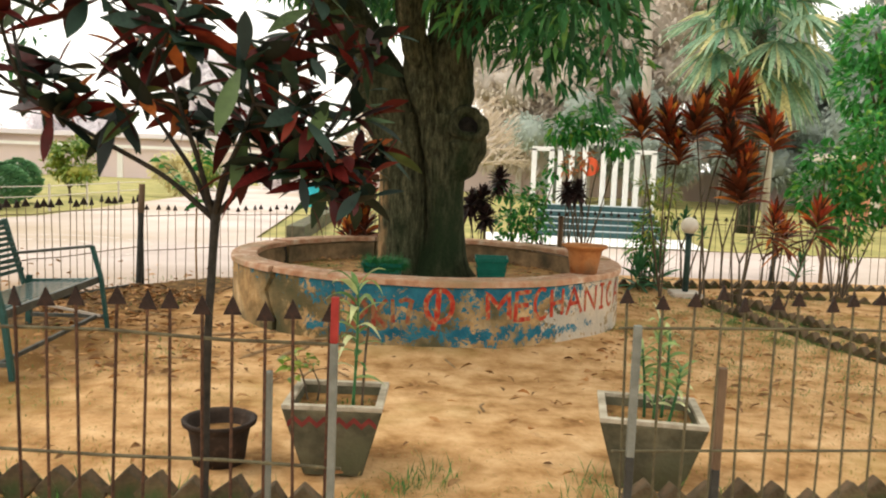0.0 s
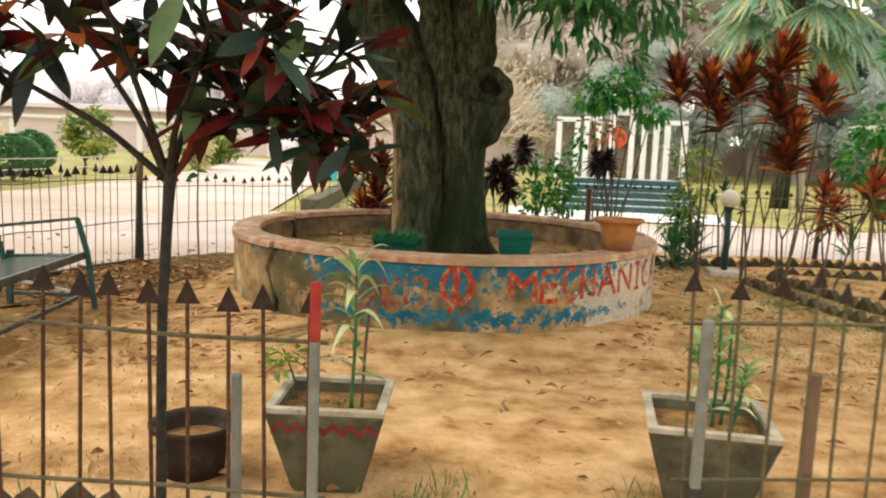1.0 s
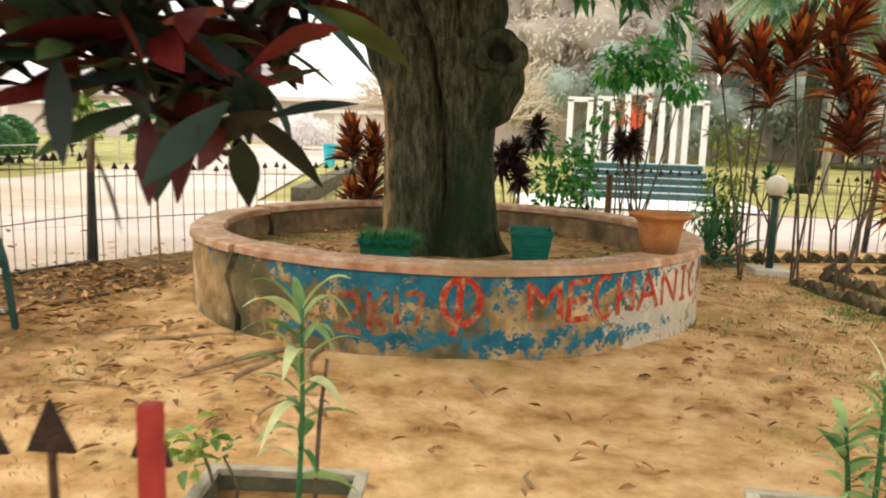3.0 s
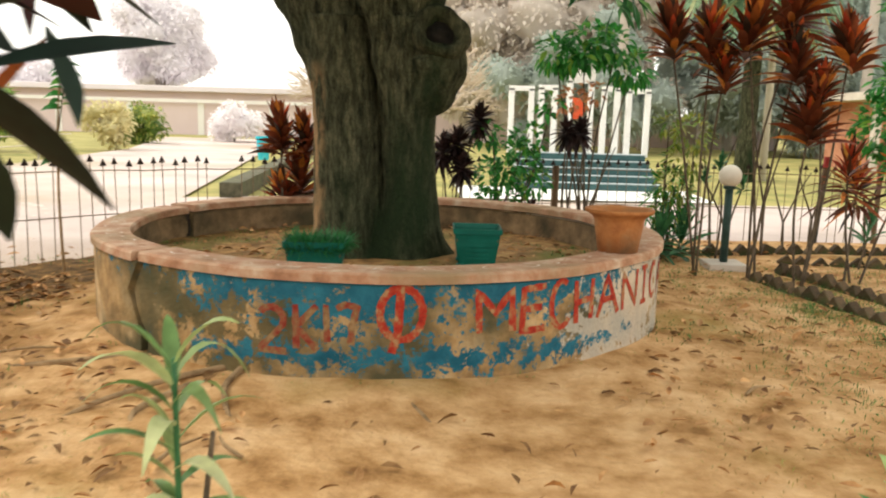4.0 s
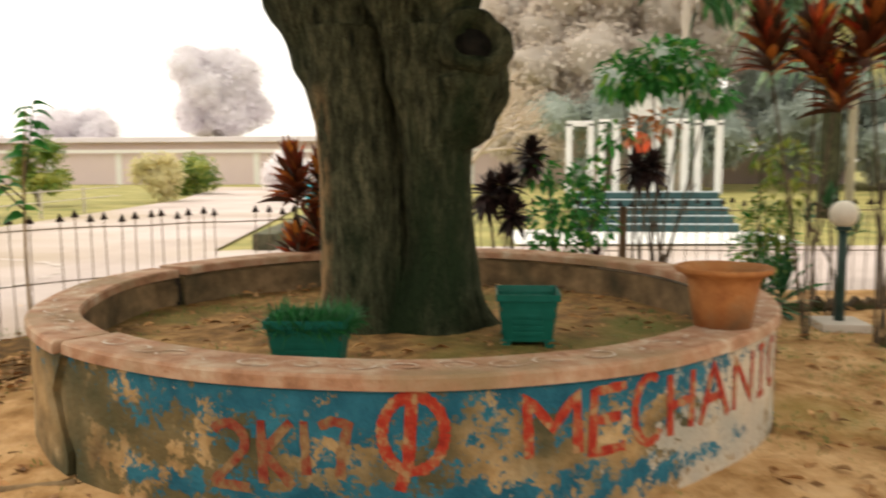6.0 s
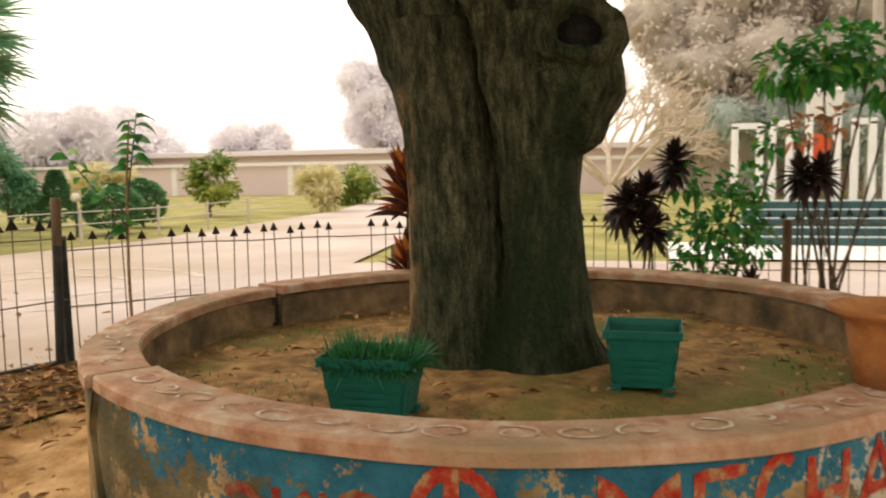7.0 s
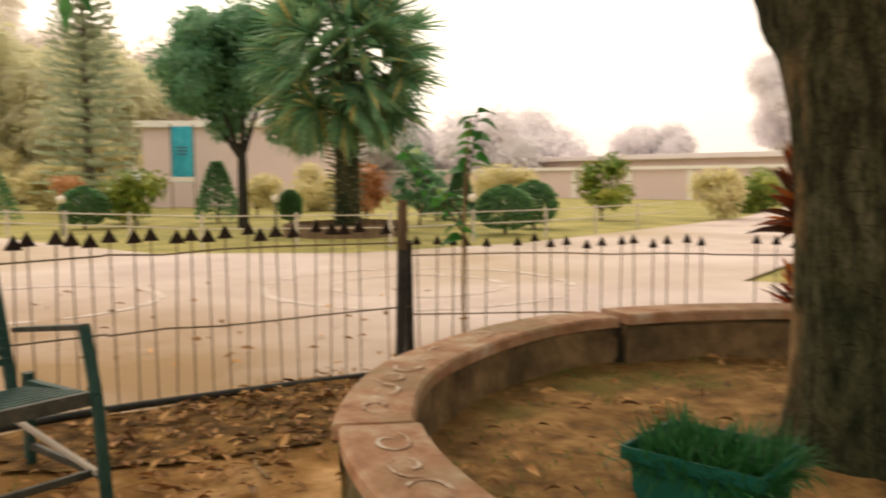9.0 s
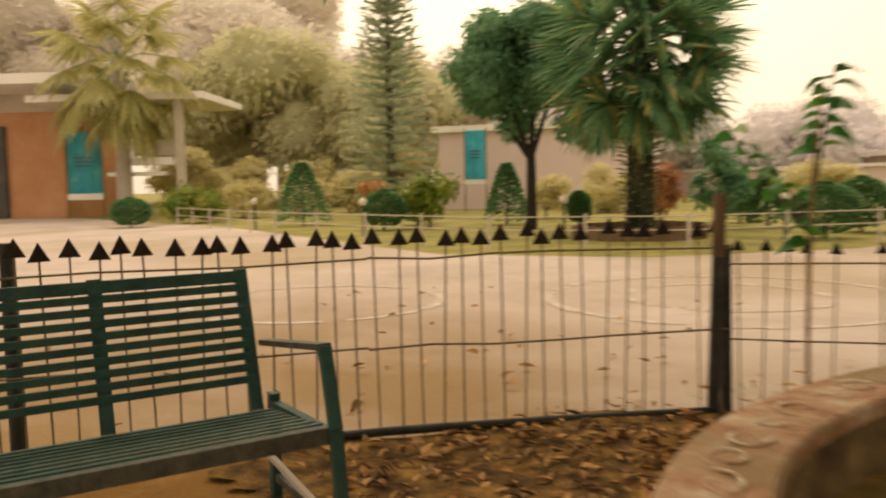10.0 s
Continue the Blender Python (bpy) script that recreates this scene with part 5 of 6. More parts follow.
def edging(line, label, gap=0.15, z=0.025, seed=1):
    rg = random.Random(seed)
    e = thing("brick_edging", (*line[0], 0), label, "edging", "garden edging")
    for (x0, y0), (x1, y1) in zip(line, line[1:]):
        d = Vector((x1 - x0, y1 - y0, 0))
        n = int(d.length / gap)
        for i in range(n):
            p = Vector((x0 - line[0][0], y0 - line[0][1], 0)) + d * ((i + 0.5) / n)
            ob = new("brick", BRICK)
            ob.parent = e
            ob.matrix_basis = pose(p.x + rg.gauss(0, 0.008), p.y + rg.gauss(0, 0.008), z + rg.gauss(0, 0.012), rg.gauss(0, 5), rg.gauss(0, 6), math.degrees(math.atan2(d.y, d.x)) + rg.gauss(0, 5))


edging([(-2.9, 4.80), (-0.32, 4.82)], "row of mossy bricks set slantwise along the fence", 0.14, 0.10, 1)
edging([(0.86, 5.02), (3.4, 5.42)], "row of mossy bricks set slantwise along the fence", 0.15, 0.10, 2)
edging([(1.35, 11.75), (2.4, 12.2), (5.6, 12.75)], "row of mossy bricks set slantwise along the back bed", 0.15, 0.008, 3)
edging([(2.72, 10.95), (3.05, 9.55), (3.6, 7.9)], "row of dark mossy bricks edging the side bed", 0.14, 0.008, 4)
edging([(3.1, 11.35), (3.45, 9.9), (4.1, 7.9)], "second row of mossy bricks edging the side bed", 0.14, 0.008, 5)
edging([(3.3, 11.9), (5.6, 11.3)], "short row of broken bricks across the bed", 0.15, 0.008, 6)


# ---- bed plants ----
def rosette_plant(name, foot, heads, label, mat, hot=None, stem_mat=TWIG, count=62, seed=1, category="shrub", group="", wide=0.062, low=0.30):
    """Bare canes from one foot, each with a head of long leaves. A head: x, y, z, leaf length."""
    rg = random.Random(seed)
    t = thing(name, (*foot, 0.0), label, category, group)
    for x, y, z, ln in heads:
        top = Vector((x - foot[0], y - foot[1], z - ln * 0.35))
        base = Vector((rg.gauss(0, 0.04), rg.gauss(0, 0.04), -0.05))
        mid = base.lerp(top, 0.5) + Vector((rg.gauss(0, 0.05), rg.gauss(0, 0.05), 0))
        stem_part("cane", [base, mid, top], [0.012, 0.010, 0.008], stem_mat, t, 7)
        rows = rosette_rows(rg, top + Vector((0, 0, ln * 0.1)), count, ln * 1.12, wide * ln / 0.3, low, 1.05, 0.24, (rg.gauss(0, 0.15), rg.gauss(0, 0.15), 1), 0.75 if hot else 0.5)
        part_mesh("leaf_head", blades("leaf_head", rows, 4, 0.14, 0.9), mat, t)
        if hot:
            rows = rosette_rows(rg, top + Vector((0, 0, ln * 0.32)), 12, ln * 0.9, wide * ln / 0.34, 0.45, 1.0, 0.15)
            part_mesh("young_leaves", blades("young_leaves", rows, 4, 0.14, 0.9), hot, t, "bright red young leaves")
    return t


LAB = "tall cordyline with bare canes and heads of dark red leaves"
GRP = "red cordylines in the bed"
rosette_plant("cordyline", (2.25, 11.1), [(1.90, 10.9, 2.05, 0.36), (2.21, 10.9, 2.02, 0.38), (2.30, 10.8, 1.75, 0.3)], LAB, L_CORDY, L_CORDY_HOT, seed=1, group=GRP)
rosette_plant("cordyline", (2.65, 10.95), [(2.49, 10.8, 2.08, 0.40), (2.88, 10.85, 2.30, 0.40), (2.84, 10.75, 1.86, 0.34)], LAB, L_CORDY, L_CORDY_HOT, seed=2, group=GRP)
rosette_plant("cordyline", (3.0, 10.7), [(2.96, 10.65, 1.42, 0.38), (3.28, 10.8, 1.98, 0.36), (3.0, 10.6, 1.62, 0.26)], LAB, L_CORDY, L_CORDY_HOT, seed=3, group=GRP)
rosette_plant("cordyline", (3.55, 10.9), [(3.42, 10.9, 0.98, 0.33), (3.85, 10.8, 1.04, 0.36), (3.65, 11.2, 0.85, 0.3)], "low red cordyline with arching narrow leaves", L_CORDY, L_CORDY_HOT, seed=4, group=GRP, wide=0.045, count=44, low=-0.3)
rosette_plant("cordyline", (-1.3, 11.35), [(-1.36, 11.3, 1.15, 0.33), (-1.15, 11.35, 1.1, 0.3), (-1.2, 11.4, 0.78, 0.34), (-1.35, 11.3, 0.6, 0.3)], "red and green cordyline behind the planter", L_CORDY, L_CORDY_HOT, seed=5, group=GRP)
rosette_plant("dark_cordyline", (0.2, 12.3), [(0.05, 12.3, 1.02, 0.2), (0.2, 12.3, 1.08, 0.2), (0.4, 12.3, 1.33, 0.19), (0.25, 12.2, 0.85, 0.18)], "dark purple cordyline with small leaf heads", L_BLACK, None, seed=6, group="dark cordylines", count=80, wide=0.09, low=-0.7)
rosette_plant("dark_cordyline", (1.3, 12.4), [(1.28, 12.35, 1.22, 0.17), (1.42, 12.35, 1.22, 0.17)], "dark purple cordyline with two leaf heads", L_BLACK, None, seed=7, group="dark cordylines", count=70, wide=0.09, low=-0.7)
rosette_plant("dark_cordyline", (0.95, 12.2), [(0.95, 12.2, 0.42, 0.17)], "low dark purple cordyline", L_BLACK, None, seed=8, group="dark cordylines", count=30)
rosette_plant("dark_cordyline", (2.75, 11.9), [(2.7, 11.9, 0.95, 0.16), (2.95, 12.0, 0.75, 0.16), (2.62, 12.1, 0.8, 0.14)], "dark green narrow-leaved cordyline", L_STRAP, None, seed=9, group="dark cordylines", count=26)
rosette_plant("strap_plant", (2.25, 11.9), [(2.15, 11.85, 0.28, 0.42), (2.4, 11.95, 0.25, 0.40)], "clump of broad green strap leaves", L_STRAP, None, seed=10, count=34, wide=0.04, low=-0.1)
rosette_plant("strap_plant", (4.0, 11.6), [(4.0, 11.6, 0.42, 0.30)], "small clump of green strap leaves", L_STRAP, None, seed=12, count=18, wide=0.04)


def shrub(name, foot, clumps, label, mat, per, leaf, width, stems=5, seed=1, category="shrub", stem_mat=TWIG, droop=0.4, stem_r=0.012):
    rg = random.Random(seed)
    t = thing(name, (*foot, 0.0), label, category)
    loc = [((x - foot[0], y - foot[1], z), r) for x, y, z, r in clumps]
    for i in range(stems):
        c, r = loc[i % len(loc)]
        b0 = Vector((rg.gauss(0, 0.05), rg.gauss(0, 0.05), -0.05))
        tp = Vector(c) + ball_way(rg) * r * 0.3
        stem_part("stem", [b0, b0.lerp(tp, 0.5) + Vector((rg.gauss(0, 0.04), rg.gauss(0, 0.04), 0)), tp], [stem_r, stem_r * 0.8, stem_r * 0.5], stem_mat, t, 6)
    part_mesh("leaves", blades("leaves", crown_rows(rg, loc, per * 2.4, leaf, width, droop), 3), mat, t)
    return t


shrub("green_shrub", (0.7, 12.35), [(0.6, 12.3, 0.75, 0.24), (0.78, 12.3, 0.9, 0.26), (0.9, 12.35, 1.1, 0.2), (0.5, 12.3, 1.15, 0.14), (0.62, 12.3, 0.5, 0.2), (0.95, 12.3, 0.7, 0.18), (1.1, 12.35, 1.45, 0.12)], "loose green shrub by the back fence", L_GREEN, 900, 0.085, 0.05, 8, 31)
shrub("young_tree", (1.55, 12.7), [(1.2, 12.7, 1.98, 0.2), (1.5, 12.7, 2.1, 0.24), (1.75, 12.7, 2.05, 0.22), (1.95, 12.7, 1.85, 0.2), (1.4, 12.6, 1.95, 0.18)], "young tree with drooping light green leaves", L_GREEN, 1000, 0.12, 0.055, 4, 32, "tree", droop=0.6)
shrub("orange_shrub", (1.5, 12.75), [(1.38, 12.75, 1.5, 0.15), (1.6, 12.75, 1.6, 0.12)], "leafy shrub turning orange", L_ORANGE, 700, 0.09, 0.05, 3, 33)
shrub("yellow_shrub", (2.35, 12.1), [(2.3, 12.1, 0.7, 0.18), (2.4, 12.1, 0.95, 0.18), (2.45, 12.1, 1.2, 0.2), (2.25, 12.1, 1.3, 0.12), (2.3, 12.1, 0.45, 0.18)], "slender yellow-green croton shrub", L_YELLOW, 1300, 0.10, 0.028, 6, 34)
shrub("green_shrub", (2.25, 12.15), [(2.2, 12.1, 0.5, 0.18), (2.25, 12.1, 0.75, 0.16), (2.35, 12.15, 0.6, 0.18)], "dense green shrub beside the strap plants", L_GREEN, 900, 0.10, 0.03, 4, 36)
shrub("green_shrub", (4.6, 11.8), [(4.3, 11.8, 1.35, 0.4), (4.8, 11.9, 1.6, 0.45), (4.5, 11.8, 1.0, 0.35), (5.1, 11.9, 1.3, 0.4), (4.9, 11.9, 2.0, 0.35), (4.2, 11.7, 1.7, 0.25)], "wide bright green garden shrub", L_GREEN, 1100, 0.10, 0.05, 8, 35)
shrub("green_tree", (6.4, 14.0), [(5.6, 13.6, 2.8, 0.6), (6.2, 13.8, 3.1, 0.6), (5.9, 13.7, 2.3, 0.45), (6.6, 13.8, 2.6, 0.6), (5.5, 13.5, 3.4, 0.5)], "leafy garden tree with bright green leaves", L_GREEN, 700, 0.14, 0.065, 5, 37, "tree", stem_r=0.03)
shrub("low_shrub", (4.75, 11.9), [(4.65, 11.9, 0.62, 0.2), (4.8, 11.9, 0.8, 0.15)], "small dark shrub with yellowing leaves", L_YELLOW, 500, 0.08, 0.03, 4, 38)
# bare canes left in the bed
for i, (x, y, h) in enumerate(((3.3, 12.3, 1.3), (2.85, 12.5, 1.2), (3.9, 12.6, 0.9), (1.55, 12.3, 1.0), (4.4, 12.4, 1.1), (3.6, 12.5, 0.8))):
    t = thing("bare_shrub", (x, y, 0), "leafless forked twig in the bed", "shrub", "bare twigs")
    r3 = random.Random(60 + i)
    fork = (r3.gauss(0, 0.03), 0, h * 0.4)
    stem_part("stem", [(0, 0, -0.05), fork], [0.016, 0.012], TWIG, t, 6)
    stem_part("stem", [fork, (-0.12, 0, h * 0.75), (-0.16, 0.02, h)], [0.011, 0.008, 0.005], TWIG, t, 6)
    stem_part("stem", [fork, (0.12, 0.02, h * 0.8), (0.22, 0, h * 1.05)], [0.011, 0.008, 0.005], TWIG, t, 6)
# sapling beside the planter
sap = thing("sapling", (-2.81, 10.2, 0.0), "thin sapling with a few rows of green leaves", "sapling")
stem_part("stem", [(0.02, 0, -0.05), (0.0, 0.0, 0.6), (0.02, 0, 1.2), (0.06, 0, 1.58)], [0.012, 0.010, 0.008, 0.004], ROOT, sap, 7)
rng = random.Random(44)
rows = []
for base, top, n in (((0.02, 0, 1.1), (0.10, 0.02, 1.62), 14), ((0.0, 0, 0.95), (-0.42, -0.05, 1.42), 10), ((0.02, 0, 1.0), (-0.28, 0.1, 1.2), 6), ((0.0, 0, 0.85), (0.05, -0.05, 1.02), 3)):
    stem_part("twig", [base, Vector(base).lerp(Vector(top), 0.5), top], [0.006, 0.005, 0.003], TWIG, sap, 5)
    for k in range(n):
        p = Vector(base).lerp(Vector(top), 0.35 + 0.65 * k / n)
        rows.append((p, ((1 if k % 2 else -1) * 0.9, rng.gauss(0, 0.5), 0.25), rng.uniform(0.11, 0.16), 0.085, rng.uniform(0.3, 0.7)))
part_mesh("leaves", blades("leaves", rows, 4), L_GREEN, sap)


# ---- monument and the far right ----
mon = thing("monument", (2.75, 20.4, 0.0), "white column monument on dark stone steps with a red disc", "monument")
for i in range(5):
    w, d = 2.78 - 0.05 * i, 1.5 - 0.26 * i
    b = bmesh.new()
    box(b, (w, d, 0.118), (0, 0.13 * i, 0.06 + 0.13 * i), bevel=0.006)
    part("step", b, TILE_DARK, mon, "dark green stone step")
    b = bmesh.new()
    box(b, (w + 0.02, d + 0.02, 0.014), (0, 0.13 * i, 0.126 + 0.13 * i))
    part("nosing", b, LINE_PALE, mon)


def column_frame(x0, x1, top, lean=0.0):
    b = bmesh.new()
    for x in (x0, x1):
        box(b, (0.11, 0.12, top - 0.6), (x, 0.45, 0.6 + (top - 0.6) / 2), bevel=0.006)
    box(b, (x1 - x0 + 0.11, 0.12, 0.10), ((x0 + x1) / 2, 0.45, top), bevel=0.006)
    if lean:
        box(b, (x1 - x0 + 0.11, 0.12, 0.42), ((x0 + x1) / 2, 0.33, top + 0.2), pose(0, 0, 0, 28, 0, 0), 0.006)
    part("column_frame", b, WHITE, mon, "white column frame")


for x0, x1, top, ln in ((-1.45, -1.05, 1.92, 0), (-0.85, -0.58, 1.95, 0), (-0.28, 0.15, 2.1, 1), (0.42, 0.68, 1.95, 0), (0.92, 1.3, 1.92, 0)):
    column_frame(x0, x1, top, ln)
b = bmesh.new()
tube(b, [(-0.15, 0.56, 1.55), (-0.15, 0.60, 1.55)], 0.22, 32)
part("disc", b, DISC_RED, mon, "round red disc")
slab = sheet("plaza_slab", [(0.3, 17.45), (4.6, 17.75), (4.7, 20.0), (0.2, 20.0)], 0.0, WHITE, "pale paved slab before the monument", "pavement")
kerb = thing("kerb_wall", (-3.3, 16.5, 0), "low grey kerb wall along the grass verge", "kerb")
b = bmesh.new()
box(b, (0.32, 9.0, 0.28), (-0.35, 4.5, 0.08), pose(0, 0, 0, 0, 0, 5), 0.02)
part("body", b, CEMENT, kerb)
bin_t = thing("litter_bin", (-5.3, 27.5, 0), "bright cyan litter bin on the verge", "bin")
b = bmesh.new()
lathe(b, [(0.15, -0.05), (0.2, 0.55), (0.22, 0.55), (0.22, 0.62), (0.18, 0.62), (0.15, 0.25)], 20)
part("body", b, BANNER, bin_t)

house = thing("garden_house", (15.2, 32.0, 0), "low brick house with pale roof slab and columns", "house")
b = bmesh.new()
box(b, (6.0, 3.0, 2.3), (1.2, 0, 1.05), bevel=0.02)
part("wall", b, BRICK_RED, house)
b = bmesh.new()
box(b, (7.2, 4.4, 0.25), (1.0, -0.4, 2.3), bevel=0.02)
part("roof", b, CONCRETE, house, "pale concrete roof slab")
for x in (-2.0, -0.2, 1.8):
    b = bmesh.new()
    box(b, (0.22, 0.22, 2.2), (x, -2.3, 1.07), bevel=0.01)
    part("column", b, CONCRETE, house)
b = bmesh.new()
box(b, (0.5, 0.08, 1.0), (-1.0, -1.56, 0.5), bevel=0.01)
part("door", b, TILE_DARK, house, "dark blue-green door")


def big_tree(name, place, trunk_h, trunk_r, crown, label, leaf_mat, per, leaf, seed, trunk_mat=TWIG, flat=0.8, group="", fill=0.62):
    """A tree: tapered trunk, limbs into the crown and a crown of leaf clumps. crown: (x, y, z, r) from the foot."""
    rg = random.Random(seed)
    t = thing(name, place, label, "tree", group)
    stem_part("trunk", [(0, 0, -0.2), (0.02, 0, trunk_h * 0.5), (rg.gauss(0, 0.05), 0, trunk_h)], [trunk_r * 1.25, trunk_r, trunk_r * 0.8], trunk_mat, t, 10)
    for x, y, z, r in crown[:6]:
        stem_part("limb", [(0, 0, trunk_h * 0.8), (x * 0.4, y * 0.4, trunk_h + (z - trunk_h) * 0.3), (x, y, z)], [trunk_r * 0.55, trunk_r * 0.4, trunk_r * 0.15], trunk_mat, t, 7)
    rows = crown_rows(rg, [((x, y, z), r) for x, y, z, r in crown], per * 2.2, leaf, leaf * 0.5, 0.4, flat, 0.6)
    part_mesh("crown", blades("crown", rows, 2), leaf_mat, t)
    b = bmesh.new()
    for x, y, z, r in crown:
        made = bmesh.ops.create_icosphere(b, subdivisions=3, radius=r * fill)["verts"]
        for v in made:
            v.co *= 1 + (0.5 if fill < 0.7 else 0.42) * noise.noise(v.co * (2.2 / r) + Vector((x, y, z))) + (0.4 if fill < 0.7 else 0.34) * noise.noise(v.co * (7 / r))
            v.co.z *= flat
            v.co += Vector((x, y, z))
    part("inner_foliage", b, leaf_mat, t, smooth=True)
    return t


def blob(rg, rx, ry, z0, z1, n, r):
    """Clump centres that fill a rounded crown."""
    out = []
    for _ in range(n):
        d = ball_way(rg) * rg.random() ** 0.4
        out.append((d.x * rx, d.y * ry, (z0 + z1) / 2 + d.z * (z1 - z0) / 2, r * rg.uniform(0.75, 1.25)))
    return out


# wood leaves and bark carry the haze in their own colour
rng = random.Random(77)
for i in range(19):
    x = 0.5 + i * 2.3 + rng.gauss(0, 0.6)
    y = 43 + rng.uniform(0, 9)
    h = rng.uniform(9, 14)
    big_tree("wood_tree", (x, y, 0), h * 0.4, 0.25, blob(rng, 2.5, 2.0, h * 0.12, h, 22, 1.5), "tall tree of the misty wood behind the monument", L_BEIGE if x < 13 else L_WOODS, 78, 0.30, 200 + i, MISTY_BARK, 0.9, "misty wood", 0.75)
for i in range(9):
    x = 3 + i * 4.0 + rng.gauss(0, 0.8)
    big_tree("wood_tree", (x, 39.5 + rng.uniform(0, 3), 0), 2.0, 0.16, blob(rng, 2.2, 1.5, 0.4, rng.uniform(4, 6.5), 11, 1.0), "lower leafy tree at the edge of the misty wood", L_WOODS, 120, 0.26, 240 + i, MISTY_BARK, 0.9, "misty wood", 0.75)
for x, y, h in ((6.9, 38.5, 11), (17.0, 38.5, 12)):
    t = thing("pale_tree", (x, y, 0), "haze-paled bare trunk standing before the wood", "tree", "pale trunks")
    stem_part("trunk", [(0, 0, -0.2), (0.15, 0, h * 0.5), (-0.1, 0, h)], [0.24, 0.2, 0.13], MISTY_BARK, t, 9)

# bare spreading tree
bare = thing("bare_tree", (-1.6, 30.0, 0.0), "leafless pale tree with a wide fan of twigs", "tree")
rng = random.Random(91)
bm = bmesh.new()


def twigs(p, d, ln, r, depth):
    q = p + d * ln
    tube(bm, [p, p.lerp(q, 0.5) + ball_way(rng) * ln * 0.06, q], [r, r * 0.85, r * 0.7], 5, False)
    if depth == 0:
        return
    for _ in range(3 if depth > 1 else 2):
        nd = (d + ball_way(rng) * 0.62 + Vector((0.05, 0, 0.10))).normalized()
        twigs(q, nd, ln * rng.uniform(0.66, 0.85), r * 0.66, depth - 1)


for a in (20, 95, 165, 230, 300):
    twigs(Vector((0, 0, 0.7)), Vector((math.cos(radians(a)) * 0.9, math.sin(radians(a)) * 0.5, 0.75)).normalized(), 1.15, 0.10, 5)
tube(bm, [(0, 0, -0.2), (0.05, 0, 0.75)], [0.26, 0.18], 9)
part("branchwork", bm, PALE_TWIG, bare, "pale bare branches")


def fan_palm(name, place, height, r, fans, size, label, mat, seed, trunk_r=0.2, boots=False, skirt=0.5, blades_per=22, trunk_mat=BARK, sag=0.35, twist=0.0):
    rg = random.Random(seed)
    t = thing(name, place, label, "palm tree")
    stem_part("trunk", [(0, 0, -0.2), (0.03, 0, height * 0.5), (0, 0, height)], [trunk_r * 1.25, trunk_r, trunk_r * 0.95], trunk_mat, t, 12)
    if boots:
        rows = []
        for k in range(170):
            z = height * (0.05 + 0.9 * k / 170)
            a = k * 2.4
            d = Vector((math.cos(a), math.sin(a), 0.12))
            rows.append((Vector((math.cos(a) * trunk_r * 0.9, math.sin(a) * trunk_r * 0.9, z)), d, 0.20 + 0.34 * (k / 170), 0.11, -0.10))
        part_mesh("leaf_base_stubble", blades("leaf_base_stubble", rows, 2, 0.4), STUB, t, "stubs of old leaf bases")["kind"] = "stuff"
    rows, stalks = [], bmesh.new()
    for k in range(fans):
        a = k * 2.4 + rg.random() * 0.4
        rise = 1.35 - (1.35 + skirt) * (k / fans) ** 0.8
        d = Vector((math.cos(a) * math.cos(rise), math.sin(a) * math.cos(rise), math.sin(rise)))
        c = Vector((0, 0, height)) + d * r * rg.uniform(0.75, 1.0)
        c.z -= 0.12 * r * (1 - math.sin(rise))
        tube(stalks, [Vector((0, 0, height - 0.1)), Vector((0, 0, height)).lerp(c, 0.5) + Vector((0, 0, 0.08 * r)), c], 0.02, 5, False)
        side = d.cross(Vector((0, 0, 1)))
        side = side.normalized() if side.length > 0.05 else Vector((1, 0, 0))
        turn = rg.uniform(-twist, twist)
        side = side * math.cos(turn) + d.cross(side) * math.sin(turn)
        fall = Vector((0, 0, -sag))
        for j in range(blades_per):
            u = radians(-115 + 230 * j / (blades_per - 1))
            way = d * math.cos(u) + side * math.sin(u) + fall
            ln = size * (0.75 + 0.25 * math.cos(u)) * rg.uniform(0.88, 1.08)
            rows.append((c, way, ln, size * 0.115, sag * (0.6 + 0.7 * rg.random())))
    part("stalkwork", stalks, L_STRAP, t)
    part_mesh("fronds", blades("fronds", rows, 3), mat, t, "fan-shaped fronds")
    return t


fan_palm("fan_palm", (7.2, 24.0, 0.0), 5.3, 1.4, 24, 1.45, "fan palm with pale green and yellowing fronds", L_PALM_PALE, 301, 0.2, False, 0.9)
fan_palm("fan_palm", (-14.6, 18.9, 0.0), 4.15, 1.55, 90, 1.1, "stout fan palm with a stubbled trunk and dark dense crown", L_PALM, 302, 0.26, True, 1.0, sag=0.08, twist=1.5)
fan_palm("fan_palm", (-39.3, 10.2, 0.0), 7.0, 2.4, 30, 1.9, "tall tired fan palm before the building", L_BROWNPALM, 303, 0.3, False, 1.2, trunk_mat=MISTY_BARK)
pole = thing("light_pole", (7.9, 24.6, 0), "slender pale concrete light pole", "pole")
b = bmesh.new()
tube(b, [(0, 0, -0.2), (0, 0, 3.5), (0, 0, 7.5)], [0.1, 0.085, 0.07], 10)
part("shaft", b, CONCRETE, pole, smooth=True)

